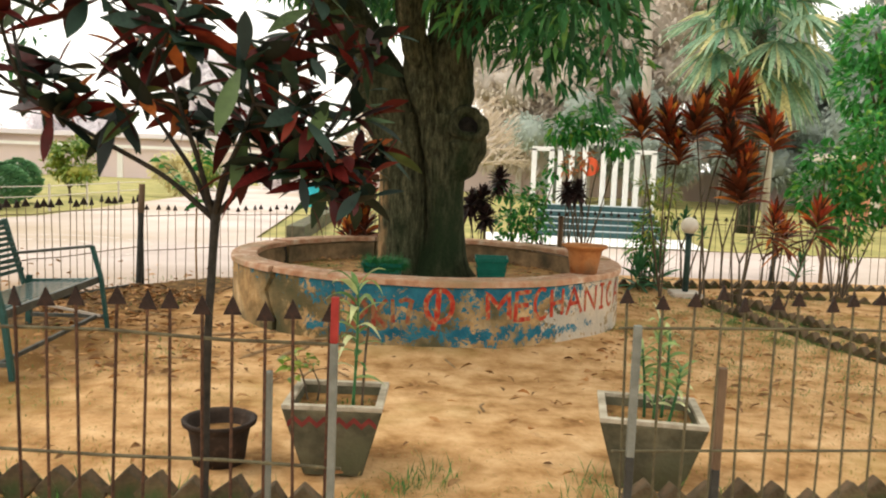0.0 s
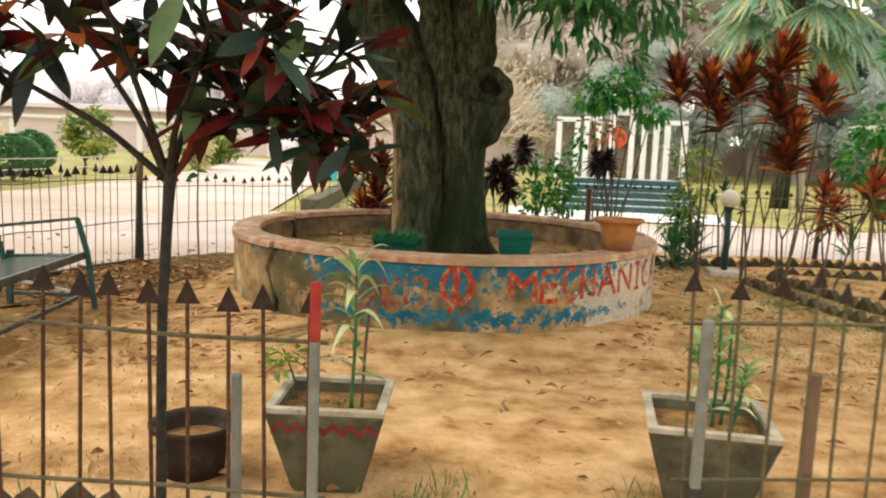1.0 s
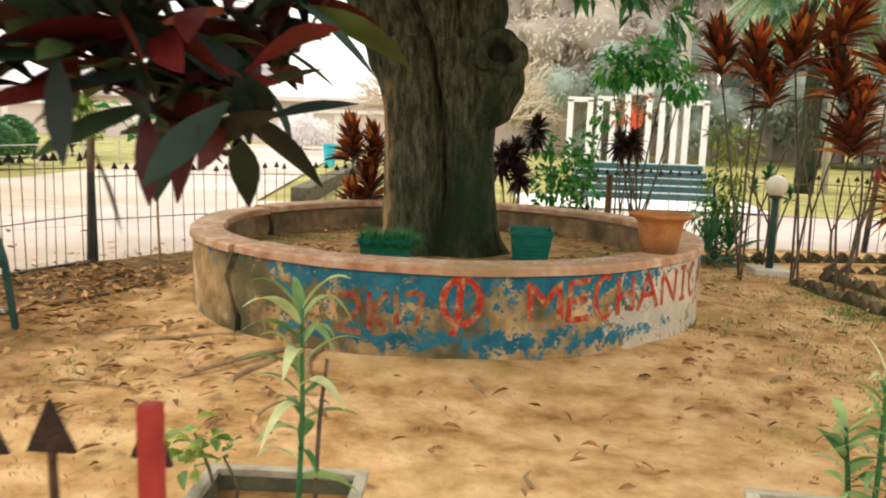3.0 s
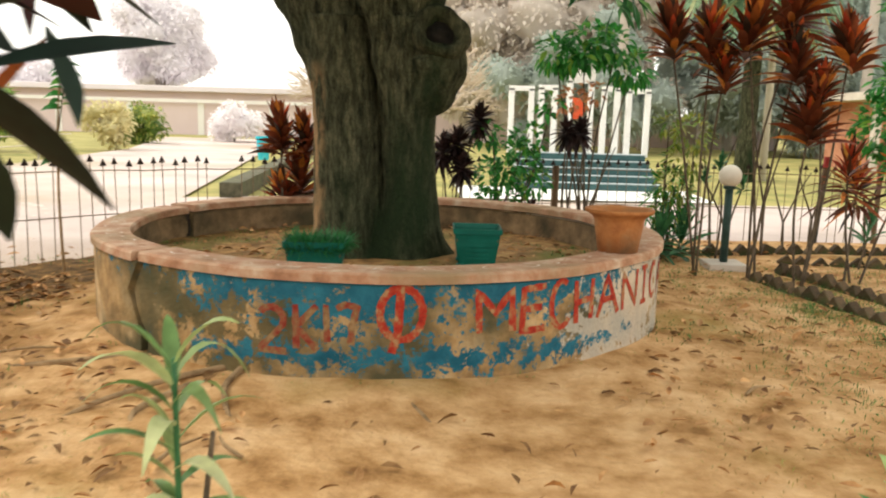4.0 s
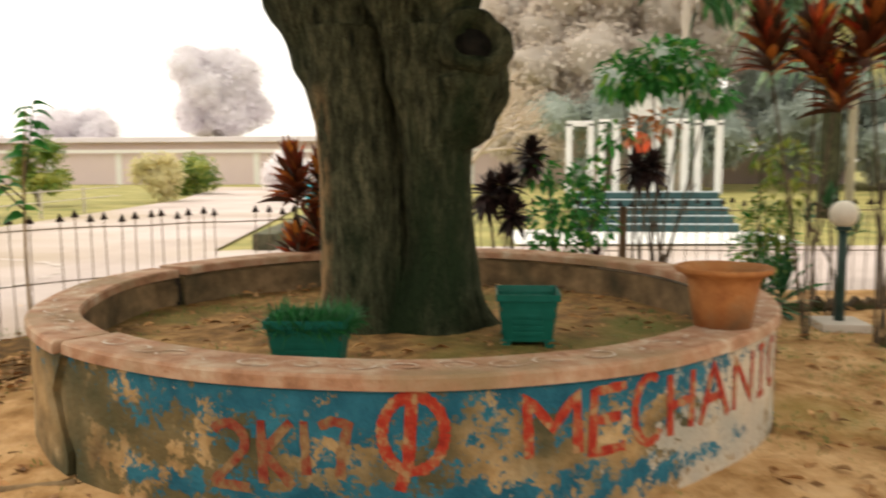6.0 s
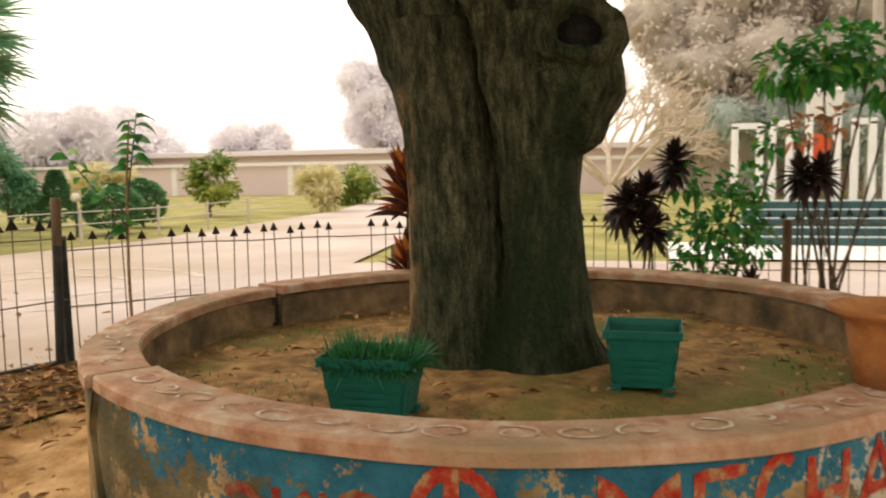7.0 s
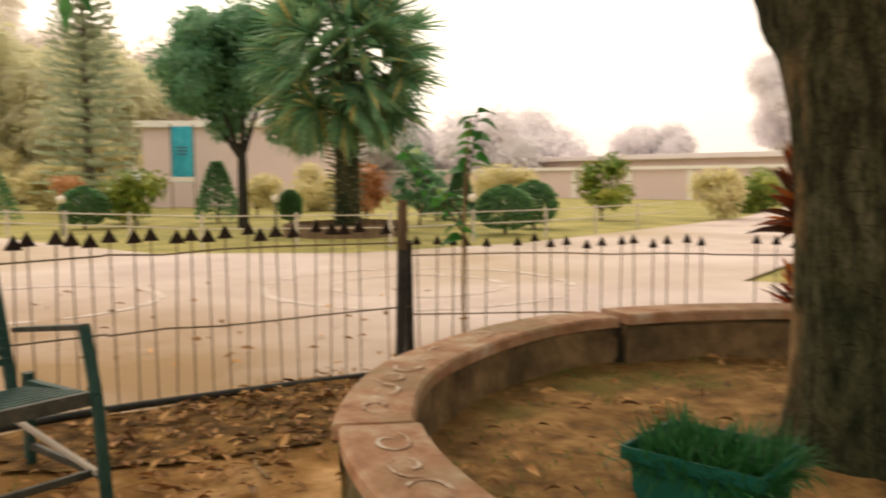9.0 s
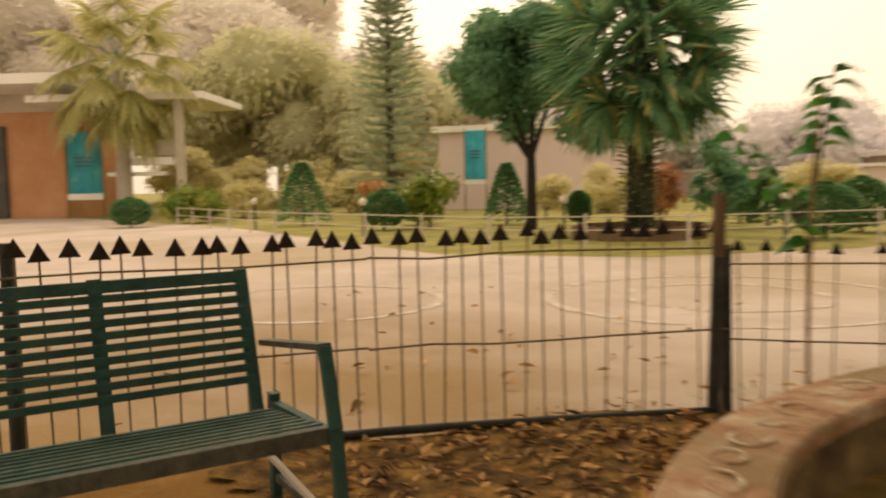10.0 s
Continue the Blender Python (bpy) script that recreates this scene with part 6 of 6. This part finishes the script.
# ---- yard markings ----
for cx, cy, rr, ww in ((-6.6, 13.5, 1.8, 0.07), (-6.6, 13.5, 1.0, 0.05), (-8.6, 9.8, 1.3, 0.06)):
    b = bmesh.new()
    rg = random.Random(int(rr * 100))
    for k in range(72):
        if rg.random() < 0.18:
            continue
        a0, a1 = 2 * math.pi * k / 72, 2 * math.pi * (k + 1) / 72
        w = ww * rg.uniform(0.5, 1.2)
        b.faces.new([b.verts.new((cx + r * math.cos(a), cy + r * math.sin(a), -0.007)) for r, a in ((rr - w, a0), (rr + w, a0), (rr + w, a1), (rr - w, a1))])
    tagged(part("road_marking", b, CHALK), "faded white painted ring on the yard", "marking", "yard rings", "structure")

# ---- far left garden ----
rng = random.Random(55)
t2 = big_tree("round_tree", (-18.6, 18.6, 0), 2.2, 0.13, [(x - 0.35, y, z, r) for x, y, z, r in blob(rng, 1.6, 1.5, 2.5, 6.1, 34, 0.62)] + [(1.3, 0.5, 2.6, 0.5), (1.7, 0.8, 2.3, 0.45)], "round-crowned dark green garden tree", L_HAZED, 460, 0.16, 311, DARK_TWIG, fill=0.75)
con = thing("conifer", (-32.1, 20.1, 0), "tall tiered conifer with level whorls of branches", "tree")
stem_part("trunk", [(0, 0, -0.2), (0, 0, 6), (0, 0, 12)], [0.2, 0.14, 0.05], TWIG, con, 8)
rows = []
for k in range(30):
    z = 0.6 + k * 0.38
    reach = 1.75 * (1 - (k / 32) ** 1.4) + 0.15
    for j in range(7):
        a = j * 0.8976 + k * 0.5
        for s in range(14):
            u = (s + 0.5) / 14
            p = Vector((math.cos(a) * reach * u, math.sin(a) * reach * u, z + 0.12 * u))
            rows.append((p, (math.cos(a) * 0.6 + rng.gauss(0, 0.5), math.sin(a) * 0.6 + rng.gauss(0, 0.5), 0.35), 0.50, 0.17, 0.1))
part_mesh("needles", blades("needles", rows, 2), L_CONIFER, con, "level tiers of needles")


def topiary(place, rx, h, label, mat, seed, cone=True, category="bush"):
    """A clipped bush: a cone or dome of small leaves."""
    rg = random.Random(seed)
    t = thing("clipped_bush", place, label, category, "clipped bushes")
    stem_part("stem", [(0, 0, -0.1), (0, 0, h * 0.3), (0, 0, h * 0.6)], [0.05, 0.04, 0.03], TWIG, t, 6)
    rows = []
    for _ in range(1500):
        u = rg.random() ** 0.8
        rad = rx * ((1 - u) ** 0.75 + 0.06 if cone else math.sqrt(max(0, 1 - (2 * u - 0.9) ** 2)) + 0.05) * rg.uniform(0.75, 1.05)
        a = rg.random() * 6.283
        rows.append(((rad * math.cos(a), rad * math.sin(a), 0.08 + h * u), (math.cos(a), math.sin(a), 0.7), 0.17, 0.10, 0.2))
    part_mesh("leaves", blades("leaves", rows, 2), mat, t)


for i, (x, y, rx, h, cone) in enumerate(((-21.6, 19.6, 0.62, 1.7, True), (-11.8, 21.3, 0.55, 1.0, False), (-26.1, 14.6, 0.85, 1.9, True), (-15.2, 23.4, 0.45, 1.35, True), (-19.3, 20.6, 0.25, 0.85, False),
                                         (-21.5, 15.6, 0.5, 1.0, False), (-12.6, 23.4, 0.5, 1.1, False), (-29.0, 9.6, 0.55, 0.9, False), (-23.5, 17.5, 0.5, 1.0, False), (-17.2, 24.5, 0.4, 1.2, True))):
    topiary((x, y, -0.04), rx, h, "clipped green bush in the lawn", L_HEDGE, 400 + i, cone)
for i, (x, y, z, r, mt, lb) in enumerate(((-17.6, 22.0, 0.9, 0.75, L_ORANGE, "orange-leaved bush behind the palm"), (-16.0, 22.6, 1.2, 0.8, L_HAZED, "tall grey-green bush beside the palm"), (-13.6, 28.0, 0.9, 0.9, L_YELLOW, "yellow-green bush in the mist"),
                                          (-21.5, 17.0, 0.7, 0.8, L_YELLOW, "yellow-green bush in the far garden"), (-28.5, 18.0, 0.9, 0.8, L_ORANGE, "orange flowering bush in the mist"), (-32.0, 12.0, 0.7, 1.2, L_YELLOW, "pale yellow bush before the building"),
                                          (-35.0, 14.5, 0.8, 1.1, L_HAZEBUSH, "haze-paled green bush in the far garden"), (-10.8, 30.5, 0.7, 1.0, L_HAZEBUSH, "haze-paled green bush in the far garden"), (-24.0, 22.5, 0.8, 0.9, L_HAZEBUSH, "haze-paled green bush in the far garden"), (-12.4, 36.0, 0.8, 1.3, L_YELLOW, "yellow-green bush in the mist"),
                                          (-9.5, 40.0, 0.8, 1.4, L_MIST, "haze-paled bush in the mist"), (-20.0, 31.0, 0.9, 1.4, L_HAZEBUSH, "haze-paled green bush in the far garden"), (-27.0, 27.0, 0.9, 1.4, L_HAZEBUSH, "haze-paled green bush in the far garden"))):
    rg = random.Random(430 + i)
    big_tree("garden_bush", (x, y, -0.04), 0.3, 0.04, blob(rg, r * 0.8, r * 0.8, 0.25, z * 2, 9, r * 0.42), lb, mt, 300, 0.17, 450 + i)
# low garden fence
lf = thing("low_fence", (-20.9, 12.2, 0), "low cream rail fence round the far lawn", "fence")
line = [(-30, 11.2), (-20.9, 12.4), (-13.6, 14.6), (-11.2, 17.2), (-10.4, 21.0), (-10.6, 27.0)]
for (x0, y0), (x1, y1) in zip(line, line[1:]):
    n = max(2, int(math.hypot(x1 - x0, y1 - y0) / 1.6))
    for i in range(n):
        b = bmesh.new()
        x, y = x0 + (x1 - x0) * i / n + 20.9, y0 + (y1 - y0) * i / n - 12.2
        tube(b, [(x, y, -0.1), (x, y, 0.62)], 0.03, 6)
        part("post", b, CONCRETE, lf)
    for z in (0.32, 0.56):
        b = bmesh.new()
        tube(b, [(x0 + 20.9, y0 - 12.2, z), (x1 + 20.9, y1 - 12.2, z)], 0.012, 5)
        part("rail", b, CONCRETE, lf)
for i, (x, y) in enumerate(((-19.3, 14.2), (-12.1, 20.5), (-15.6, 17.6), (-25.0, 12.8))):
    t = thing("garden_lamp", (x, y, 0), "small far garden lamp with a white globe", "garden lamp", "far garden lamps")
    b = bmesh.new()
    tube(b, [(0, 0, -0.1), (0, 0, 0.72)], 0.03, 8)
    part("pole", b, LAMP_PIPE, t)
    b = bmesh.new()
    lathe(b, [(0.10 * math.cos(radians(-85 + 170 * k / 10)) + 0.001, 0.8 + 0.10 * math.sin(radians(-85 + 170 * k / 10))) for k in range(11)], 16)
    part("globe", b, GLOBE, t, "white globe", True)
ring = thing("palm_border", (-14.6, 18.9, 0), "low wooden border round the palm", "border")
for k in range(8):
    b = bmesh.new()
    a = k * math.pi / 4
    box(b, (1.15, 0.1, 0.3), (1.35 * math.cos(a), 1.35 * math.sin(a), 0.08), pose(0, 0, 0, 0, 0, math.degrees(a) + 90), 0.01)
    part("board", b, POST_WOOD, ring)

# ---- building on the left ----
bld = thing("college_building", (-44.5, 6.0, 0), "low brown brick building with white roof edge and open porch", "building")
ANG = pose(0, 0, 0, 0, 0, 62)


def bpart(name, size, centre, mat, label="", bevel=0.02):
    b = bmesh.new()
    box(b, size, ANG @ Vector(centre), ANG, bevel)
    return part(name, b, mat, bld, label)


bpart("wall", (16, 6, 5.2), (-6.0, 3.2, 2.5), HAZED_BRICK, "brown brick wall")
bpart("roof", (20, 9.5, 0.45), (-6.0, 1.2, 6.15), COPING, "white roof slab edge")
bpart("porch_roof", (8.0, 6.0, 0.32), (5.9, 0.2, 5.35), COPING, "pale porch roof slab")
bpart("upper_wall", (16, 6, 0.9), (-6.0, 3.2, 5.5), CONCRETE)
# no openings here: dark panels paint the shade of the doorways
bpart("doorway_shade_panel", (3.6, 0.3, 4.4), (-2.6, 0.15, 2.2), SHADE, "dark panel standing for a doorway's shade")
bpart("doorway_shade_panel", (4.0, 0.3, 4.4), (-10.6, 0.15, 2.2), SHADE, "dark panel standing for a doorway's shade")
for x in (8.7, -8.2):
    bpart("column", (0.35, 0.35, 5.3), (x, -2.5, 2.55), CONCRETE, "pale concrete column")
bpart("sill", (1.9, 0.5, 0.35), (7.4, -2.3, 2.5), COPING, "white balcony edge")
bpart("balcony_wall", (1.9, 0.2, 0.7), (7.4, -2.1, 3.1), CONCRETE)
bpart("step_slab", (2.6, 0.5, 0.18), (6.6, -2.2, 1.95), COPING)


def banner(place, turn, w, h, z0, label):
    t = thing("banner", place, label, "banner", "blue banners", turn)
    b = bmesh.new()
    for i in range(9):
        x = -w / 2 + w * i / 8
        for z in (0, 1):
            b.verts.new((x, 0.06 * math.sin(i * 0.9), z0 + h * z))
    b.verts.ensure_lookup_table()
    for i in range(8):
        b.faces.new((b.verts[2 * i], b.verts[2 * i + 2], b.verts[2 * i + 3], b.verts[2 * i + 1]))
    bmesh.ops.solidify(b, geom=b.faces[:], thickness=0.02)
    part("cloth", b, BANNER, t)
    for k, (ww, zz) in enumerate(((0.55, 0.62), (0.5, 0.56), (0.45, 0.50))):
        b = bmesh.new()
        box(b, (w * ww, 0.02, h * 0.025), (0, -0.09, z0 + h * zz))
        part("print_bar", b, INK, t)
    b = bmesh.new()
    box(b, (w, 0.02, h * 0.09), (0, -0.075, z0 + h * 0.05))
    part("white_strip", b, WHITE, t)
    for x in (-w / 2, w / 2):
        b = bmesh.new()
        tube(b, [(x, 0, -0.1), (x, 0, z0 + h + 0.1)], 0.03, 6)
        part("pole", b, POST_WOOD, t)


banner((-40.8, 8.65, 0), 65, 1.6, 3.1, 0.82, "cyan printed banner by the building porch")
banner((-32.5, 24.3, 0), 52, 0.95, 2.4, 1.15, "narrow cyan banner on poles by the wall")
blk = thing("far_hall", (-33.5, 27.5, 0), "far brown hall with a white roof edge", "building")
b = bmesh.new()
box(b, (9, 5, 3.8), (-2.0, 2.0, 1.8), pose(0, 0, 0, 0, 0, 48), 0.02)
part("wall", b, FAR_WALL, blk)
b = bmesh.new()
box(b, (9.6, 5.6, 0.3), (-2.0, 2.0, 3.85), pose(0, 0, 0, 0, 0, 48), 0.02)
part("roof", b, COPING, blk)

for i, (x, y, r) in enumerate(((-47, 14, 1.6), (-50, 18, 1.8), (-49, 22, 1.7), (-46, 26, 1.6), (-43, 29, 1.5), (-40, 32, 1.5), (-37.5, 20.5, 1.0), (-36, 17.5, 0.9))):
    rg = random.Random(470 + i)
    big_tree("garden_bush", (x, y, -0.04), 0.5, 0.06, blob(rg, r, r, 0.3, r * 1.9, 12, r * 0.5), "haze-paled green bush before the misty trees", L_HAZEBUSH, 90, 0.3, 480 + i, fill=0.75)
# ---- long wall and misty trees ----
wall_far = thing("boundary_wall", (-22, 50.0, 0), "long haze-paled mauve boundary wall with white coping", "wall")
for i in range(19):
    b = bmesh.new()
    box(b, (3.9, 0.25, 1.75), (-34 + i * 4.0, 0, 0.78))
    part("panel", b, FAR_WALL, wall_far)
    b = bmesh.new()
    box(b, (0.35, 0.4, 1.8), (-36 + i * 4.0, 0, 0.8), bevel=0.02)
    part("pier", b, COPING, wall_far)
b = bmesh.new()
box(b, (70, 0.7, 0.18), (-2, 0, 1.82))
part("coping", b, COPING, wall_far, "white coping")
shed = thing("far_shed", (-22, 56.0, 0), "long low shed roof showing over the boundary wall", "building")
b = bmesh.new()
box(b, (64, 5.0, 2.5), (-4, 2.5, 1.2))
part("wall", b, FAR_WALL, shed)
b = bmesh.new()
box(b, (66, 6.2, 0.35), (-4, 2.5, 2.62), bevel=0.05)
part("roof", b, MISTY_ROOF, shed, "haze-paled grey-mauve roof")
# no mist between: these trees fade only through their pale leaf colour
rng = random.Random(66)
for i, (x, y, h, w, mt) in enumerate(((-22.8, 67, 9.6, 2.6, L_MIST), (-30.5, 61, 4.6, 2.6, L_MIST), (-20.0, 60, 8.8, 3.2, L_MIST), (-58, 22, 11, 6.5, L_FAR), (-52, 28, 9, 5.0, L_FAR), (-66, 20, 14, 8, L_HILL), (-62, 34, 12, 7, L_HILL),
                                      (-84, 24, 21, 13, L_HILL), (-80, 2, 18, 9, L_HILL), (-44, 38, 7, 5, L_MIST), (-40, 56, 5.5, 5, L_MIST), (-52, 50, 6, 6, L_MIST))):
    big_tree("misty_tree", (x, y, 0), h * 0.35, 0.25, blob(rng, w, w, h * 0.28, h, 26, w * 0.42), "haze-paled tree fading into the mist", mt, 45 if w > 4 else 170, 0.26 if w < 4 else 0.5, 500 + i, MISTY_BARK, 0.85, "misty trees", 0.75)


# ---- litter, roots, grass ----
def litter(name, spots, label, seed, size=(0.035, 0.09)):
    """Fallen leaves scattered in rectangles (x0, y0, x1, y1, count), curled and lying at all angles."""
    rg = random.Random(seed)
    rows = []
    for x0, y0, x1, y1, n in spots:
        while n:
            x, y = rg.uniform(x0, x1), rg.uniform(y0, y1)
            n -= 1
            if math.hypot(x - PC[0], y - PC[1]) < PR + 0.05:
                continue
            a, ln = rg.random() * 6.283, rg.uniform(*size)
            rows.append(((x, y, 0.022 + 0.012 * rg.random()), (math.cos(a), math.sin(a), rg.uniform(-0.05, 0.35)), ln, ln * rg.uniform(0.3, 0.5), rg.uniform(-0.15, 0.4)))
    ob = part_mesh(name, blades(name, rows, 3, 0.3), DRY_LEAF)
    return tagged(ob, label, "leaves", kind="stuff")


litter("fallen_leaves", [(-4.0, 5.2, 4.0, 12.0, 420), (0.6, 6.6, 3.0, 9.5, 150), (-3.9, 8.0, -2.2, 10.2, 300), (-3.8, 8.3, -2.6, 10.2, 420), (-3.4, 6.4, -1.4, 8.6, 130), (1.3, 9.5, 4.5, 13.0, 260), (-1.2, 5.0, 1.2, 7.6, 50), (-2.9, 6.7, -0.7, 8.6, 260), (1.0, 6.6, 2.6, 9.2, 120)],
       "dry curled fallen leaves on the soil", 71, (0.03, 0.10))
litter("yard_leaves", [(-9, 6, -4.4, 13, 60), (-6, 8, -4.2, 11, 25)], "a few brown leaves on the concrete yard", 72, (0.05, 0.12))
rg = random.Random(73)
rows = []
for _ in range(460):
    a, r = rg.random() * 6.283, 1.55 * math.sqrt(rg.random())
    if r < 0.55:
        continue
    b0 = rg.random() * 6.283
    ln = rg.uniform(0.03, 0.09)
    rows.append(((PC[0] + r * math.cos(a), PC[1] + r * math.sin(a), 0.365), (math.cos(b0), math.sin(b0), 0.2), ln, ln * 0.4, 0.25))
tagged(part_mesh("planter_leaves", blades("planter_leaves", rows, 3, 0.3), DRY_LEAF), "dry leaves lying on the planter soil", "leaves", kind="stuff")


def tufts(name, spots, label, seed, mat, height=(0.04, 0.11), z=0.0):
    rg = random.Random(seed)
    rows = []
    for x, y, spread, n in spots:
        for _ in range(n):
            px, py = x + rg.gauss(0, spread), y + rg.gauss(0, spread)
            rows.append(((px, py, z), (rg.gauss(0, 0.45), rg.gauss(0, 0.45), 1), rg.uniform(*height), 0.006, rg.uniform(0.1, 0.7)))
    return tagged(part_mesh(name, blades(name, rows, 2), mat), label, "grass", kind="stuff")


spots = []
for k in range(70):
    a = radians(rg.uniform(-90, 95))
    spots.append((PC[0] + math.sin(a) * (PR + 0.06), PC[1] - math.cos(a) * (PR + 0.06), 0.03, rg.choice((4, 10, 26))))
for a in (68, 72, 78, 84, 62):
    spots.append((PC[0] + math.sin(radians(a)) * (PR + 0.12), PC[1] - math.cos(radians(a)) * (PR + 0.12), 0.07, 90))
tufts("planter_grass", spots, "tufts of grass at the planter foot", 74, L_GRASS, (0.03, 0.09))
spots = [(rg.uniform(-2.8, 0.0), 4.85 + rg.gauss(0, 0.1), 0.06, 40) for _ in range(34)] + [(rg.uniform(0.7, 3.3), 5.1 + rg.gauss(0, 0.12), 0.06, 40) for _ in range(34)]
spots += [(0.05, 5.3, 0.08, 70), (0.8, 5.35, 0.1, 90), (-0.05, 5.2, 0.05, 40)]
tufts("fence_grass", spots, "rank grass along the entrance fence", 75, L_GRASS, (0.05, 0.20))
spots = [(rg.uniform(1.8, 4.0), rg.uniform(7.0, 11.6), 0.12, 45) for _ in range(90)] + [(rg.uniform(2.6, 3.4), rg.uniform(8.6, 10.6), 0.10, 70) for _ in range(40)]
tufts("bed_grass", spots, "thin green grass over the side bed", 76, L_GRASS, (0.02, 0.06), 0.01)
spots = [(rg.uniform(-3.9, -2.0), rg.uniform(9.2, 11.0), 0.1, 40) for _ in range(16)] + [(rg.uniform(-3.6, -1.8), rg.uniform(5.2, 8.0), 0.12, 25) for _ in range(24)] + [(rg.uniform(-1.4, 1.3), rg.uniform(8.5, 11.0), 0.05, 0) for _ in range(1)]
tufts("yard_edge_grass", spots, "thin grass along the yard fence", 77, L_GRASS, (0.02, 0.07), 0.005)
spots = []
for _ in range(110):
    a, r = rg.random() * 6.283, 1.6 * math.sqrt(rg.random())
    if r > 0.55:
        spots.append((PC[0] + r * math.cos(a), PC[1] + r * math.sin(a), 0.05, 16))
tufts("planter_weeds", spots, "sparse weeds on the planter soil", 78, L_GRASS, (0.02, 0.05), 0.34)
spots = [(rg.uniform(1.3, 4.2), rg.uniform(5.8, 11.4), 0.16, 40) for _ in range(150)] + [(rg.uniform(-3.4, -1.2), rg.uniform(5.1, 7.4), 0.16, 30) for _ in range(60)] + [(rg.uniform(-2.6, 3.0), rg.uniform(4.9, 5.8), 0.1, 40) for _ in range(50)]
tufts("dry_grass", spots, "short dry yellow grass over the soil", 79, L_DRYGRASS, (0.012, 0.045), 0.005)
rows = []
for _ in range(7500):
    x, y = rg.uniform(-3.8, 4.2), rg.uniform(4.9, 11.5)
    if math.hypot(x - PC[0], y - PC[1]) < PR + 0.03:
        continue
    a, ln = rg.random() * 6.283, rg.uniform(0.008, 0.032)
    rows.append(((x, y, 0.014 + 0.012 * rg.random()), (math.cos(a), math.sin(a), rg.uniform(-0.1, 0.3)), ln, ln * rg.uniform(0.2, 0.6), 0.2))
tagged(part_mesh("soil_crumbs", blades("soil_crumbs", rows, 1, 0.3), DRY_LEAF), "crumbs of dry leaf and bark on the soil", "litter", kind="stuff")
# leaf mould sheet whose dark colour also carries the crown's shade
mould = []
for k in range(60):
    a = 2 * math.pi * k / 60
    wob = 1 + 0.22 * noise.noise(Vector((math.cos(a) * 2, math.sin(a) * 2, 5))) + 0.10 * noise.noise(Vector((math.cos(a) * 7, math.sin(a) * 7, 2)))
    u, v = 1.75 * math.cos(a) * wob, 0.56 * math.sin(a) * wob
    mould.append((-3.2 + u * 0.30 + v * 0.95, 9.55 + u * 0.95 - v * 0.30))
mould_ob = sheet("leaf_mould", mould, 0.016, SHADY_MOULD, "damp leaf mould along the yard fence, tree shade in its tone", "soil", cell=0.12, rough=0.03)
tufts("pot_weeds", [(-0.395 + rg.uniform(-0.14, 0.14), 5.49 + rg.uniform(-0.14, 0.14), 0.03, 14) for _ in range(12)] + [(1.09 + rg.uniform(-0.14, 0.14), 5.55 + rg.uniform(-0.14, 0.14), 0.03, 14) for _ in range(12)],
      "small weeds on the potting soil", 83, L_GRASS, (0.01, 0.035), 0.288)
# tree roots that surface in front of the planter
roots = thing("tree_roots", (-1.2, 7.7, 0), "dusty tree roots surfacing beside the planter wall", "roots")
for i, pts in enumerate((((0.3, 0.35, 0.05), (0.05, 0.1, 0.06), (-0.2, -0.2, 0.03), (-0.35, -0.5, -0.02)), ((0.35, 0.3, 0.06), (0.32, 0.05, 0.05), (0.4, -0.2, 0.03), (0.5, -0.35, -0.02)),
                         ((-0.2, 0.5, 0.04), (-0.6, 0.4, 0.03), (-1.0, 0.35, -0.02)), ((0.9, 0.35, 0.05), (1.1, 0.1, 0.04), (1.25, -0.15, 0.02), (1.35, -0.35, -0.02)), ((0.8, 0.2, 0.03), (0.72, 0.0, 0.03), (0.62, -0.2, -0.02)),
                         ((-0.1, 0.9, 0.04), (-0.5, 0.8, 0.03), (-0.9, 0.85, -0.01)), ((0.15, 0.1, 0.03), (0.0, -0.25, 0.025), (0.1, -0.5, -0.02)))):
    pts = [(x, y, z - 0.014) for x, y, z in pts]
    limb("root", pts, [0.020, 0.016, 0.011, 0.006][:len(pts)], 8, 0.3, ROOT, roots)
# twigs and a stick
for i, (x, y, a, ln) in enumerate(((-2.2, 8.2, 20, 0.35), (-0.9, 6.9, 70, 0.3), (-2.0, 7.2, 5, 0.25), (-0.6, 7.0, 130, 0.22), (-2.5, 8.7, 160, 0.3), (0.3, 6.4, 95, 0.14), (1.6, 7.9, 40, 0.2))):
    t = thing("fallen_twig", (x, y, 0.02), "short dry fallen twig on the soil", "twig", "fallen twigs", a)
    limb("stick", [(0, 0, 0), (ln * 0.5, 0.02, 0.012), (ln, -0.01, 0.005)], [0.009, 0.008, 0.004], 6, 0.2, ROOT, t)
# cobbled edge of dead leaves and black pipe along the yard fence
pipe = thing("drain_pipe", (-4.2, 8.3, 0), "thin black pipe along the yard fence foot", "pipe")
limb("pipe", [(0.08, -1.2, 0.02), (0.22, 0.3, 0.03), (0.48, 1.2, 0.03), (0.72, 2.0, 0.02)], [0.022, 0.022, 0.022, 0.022], 8, 0.05, POST_BLACK, pipe)
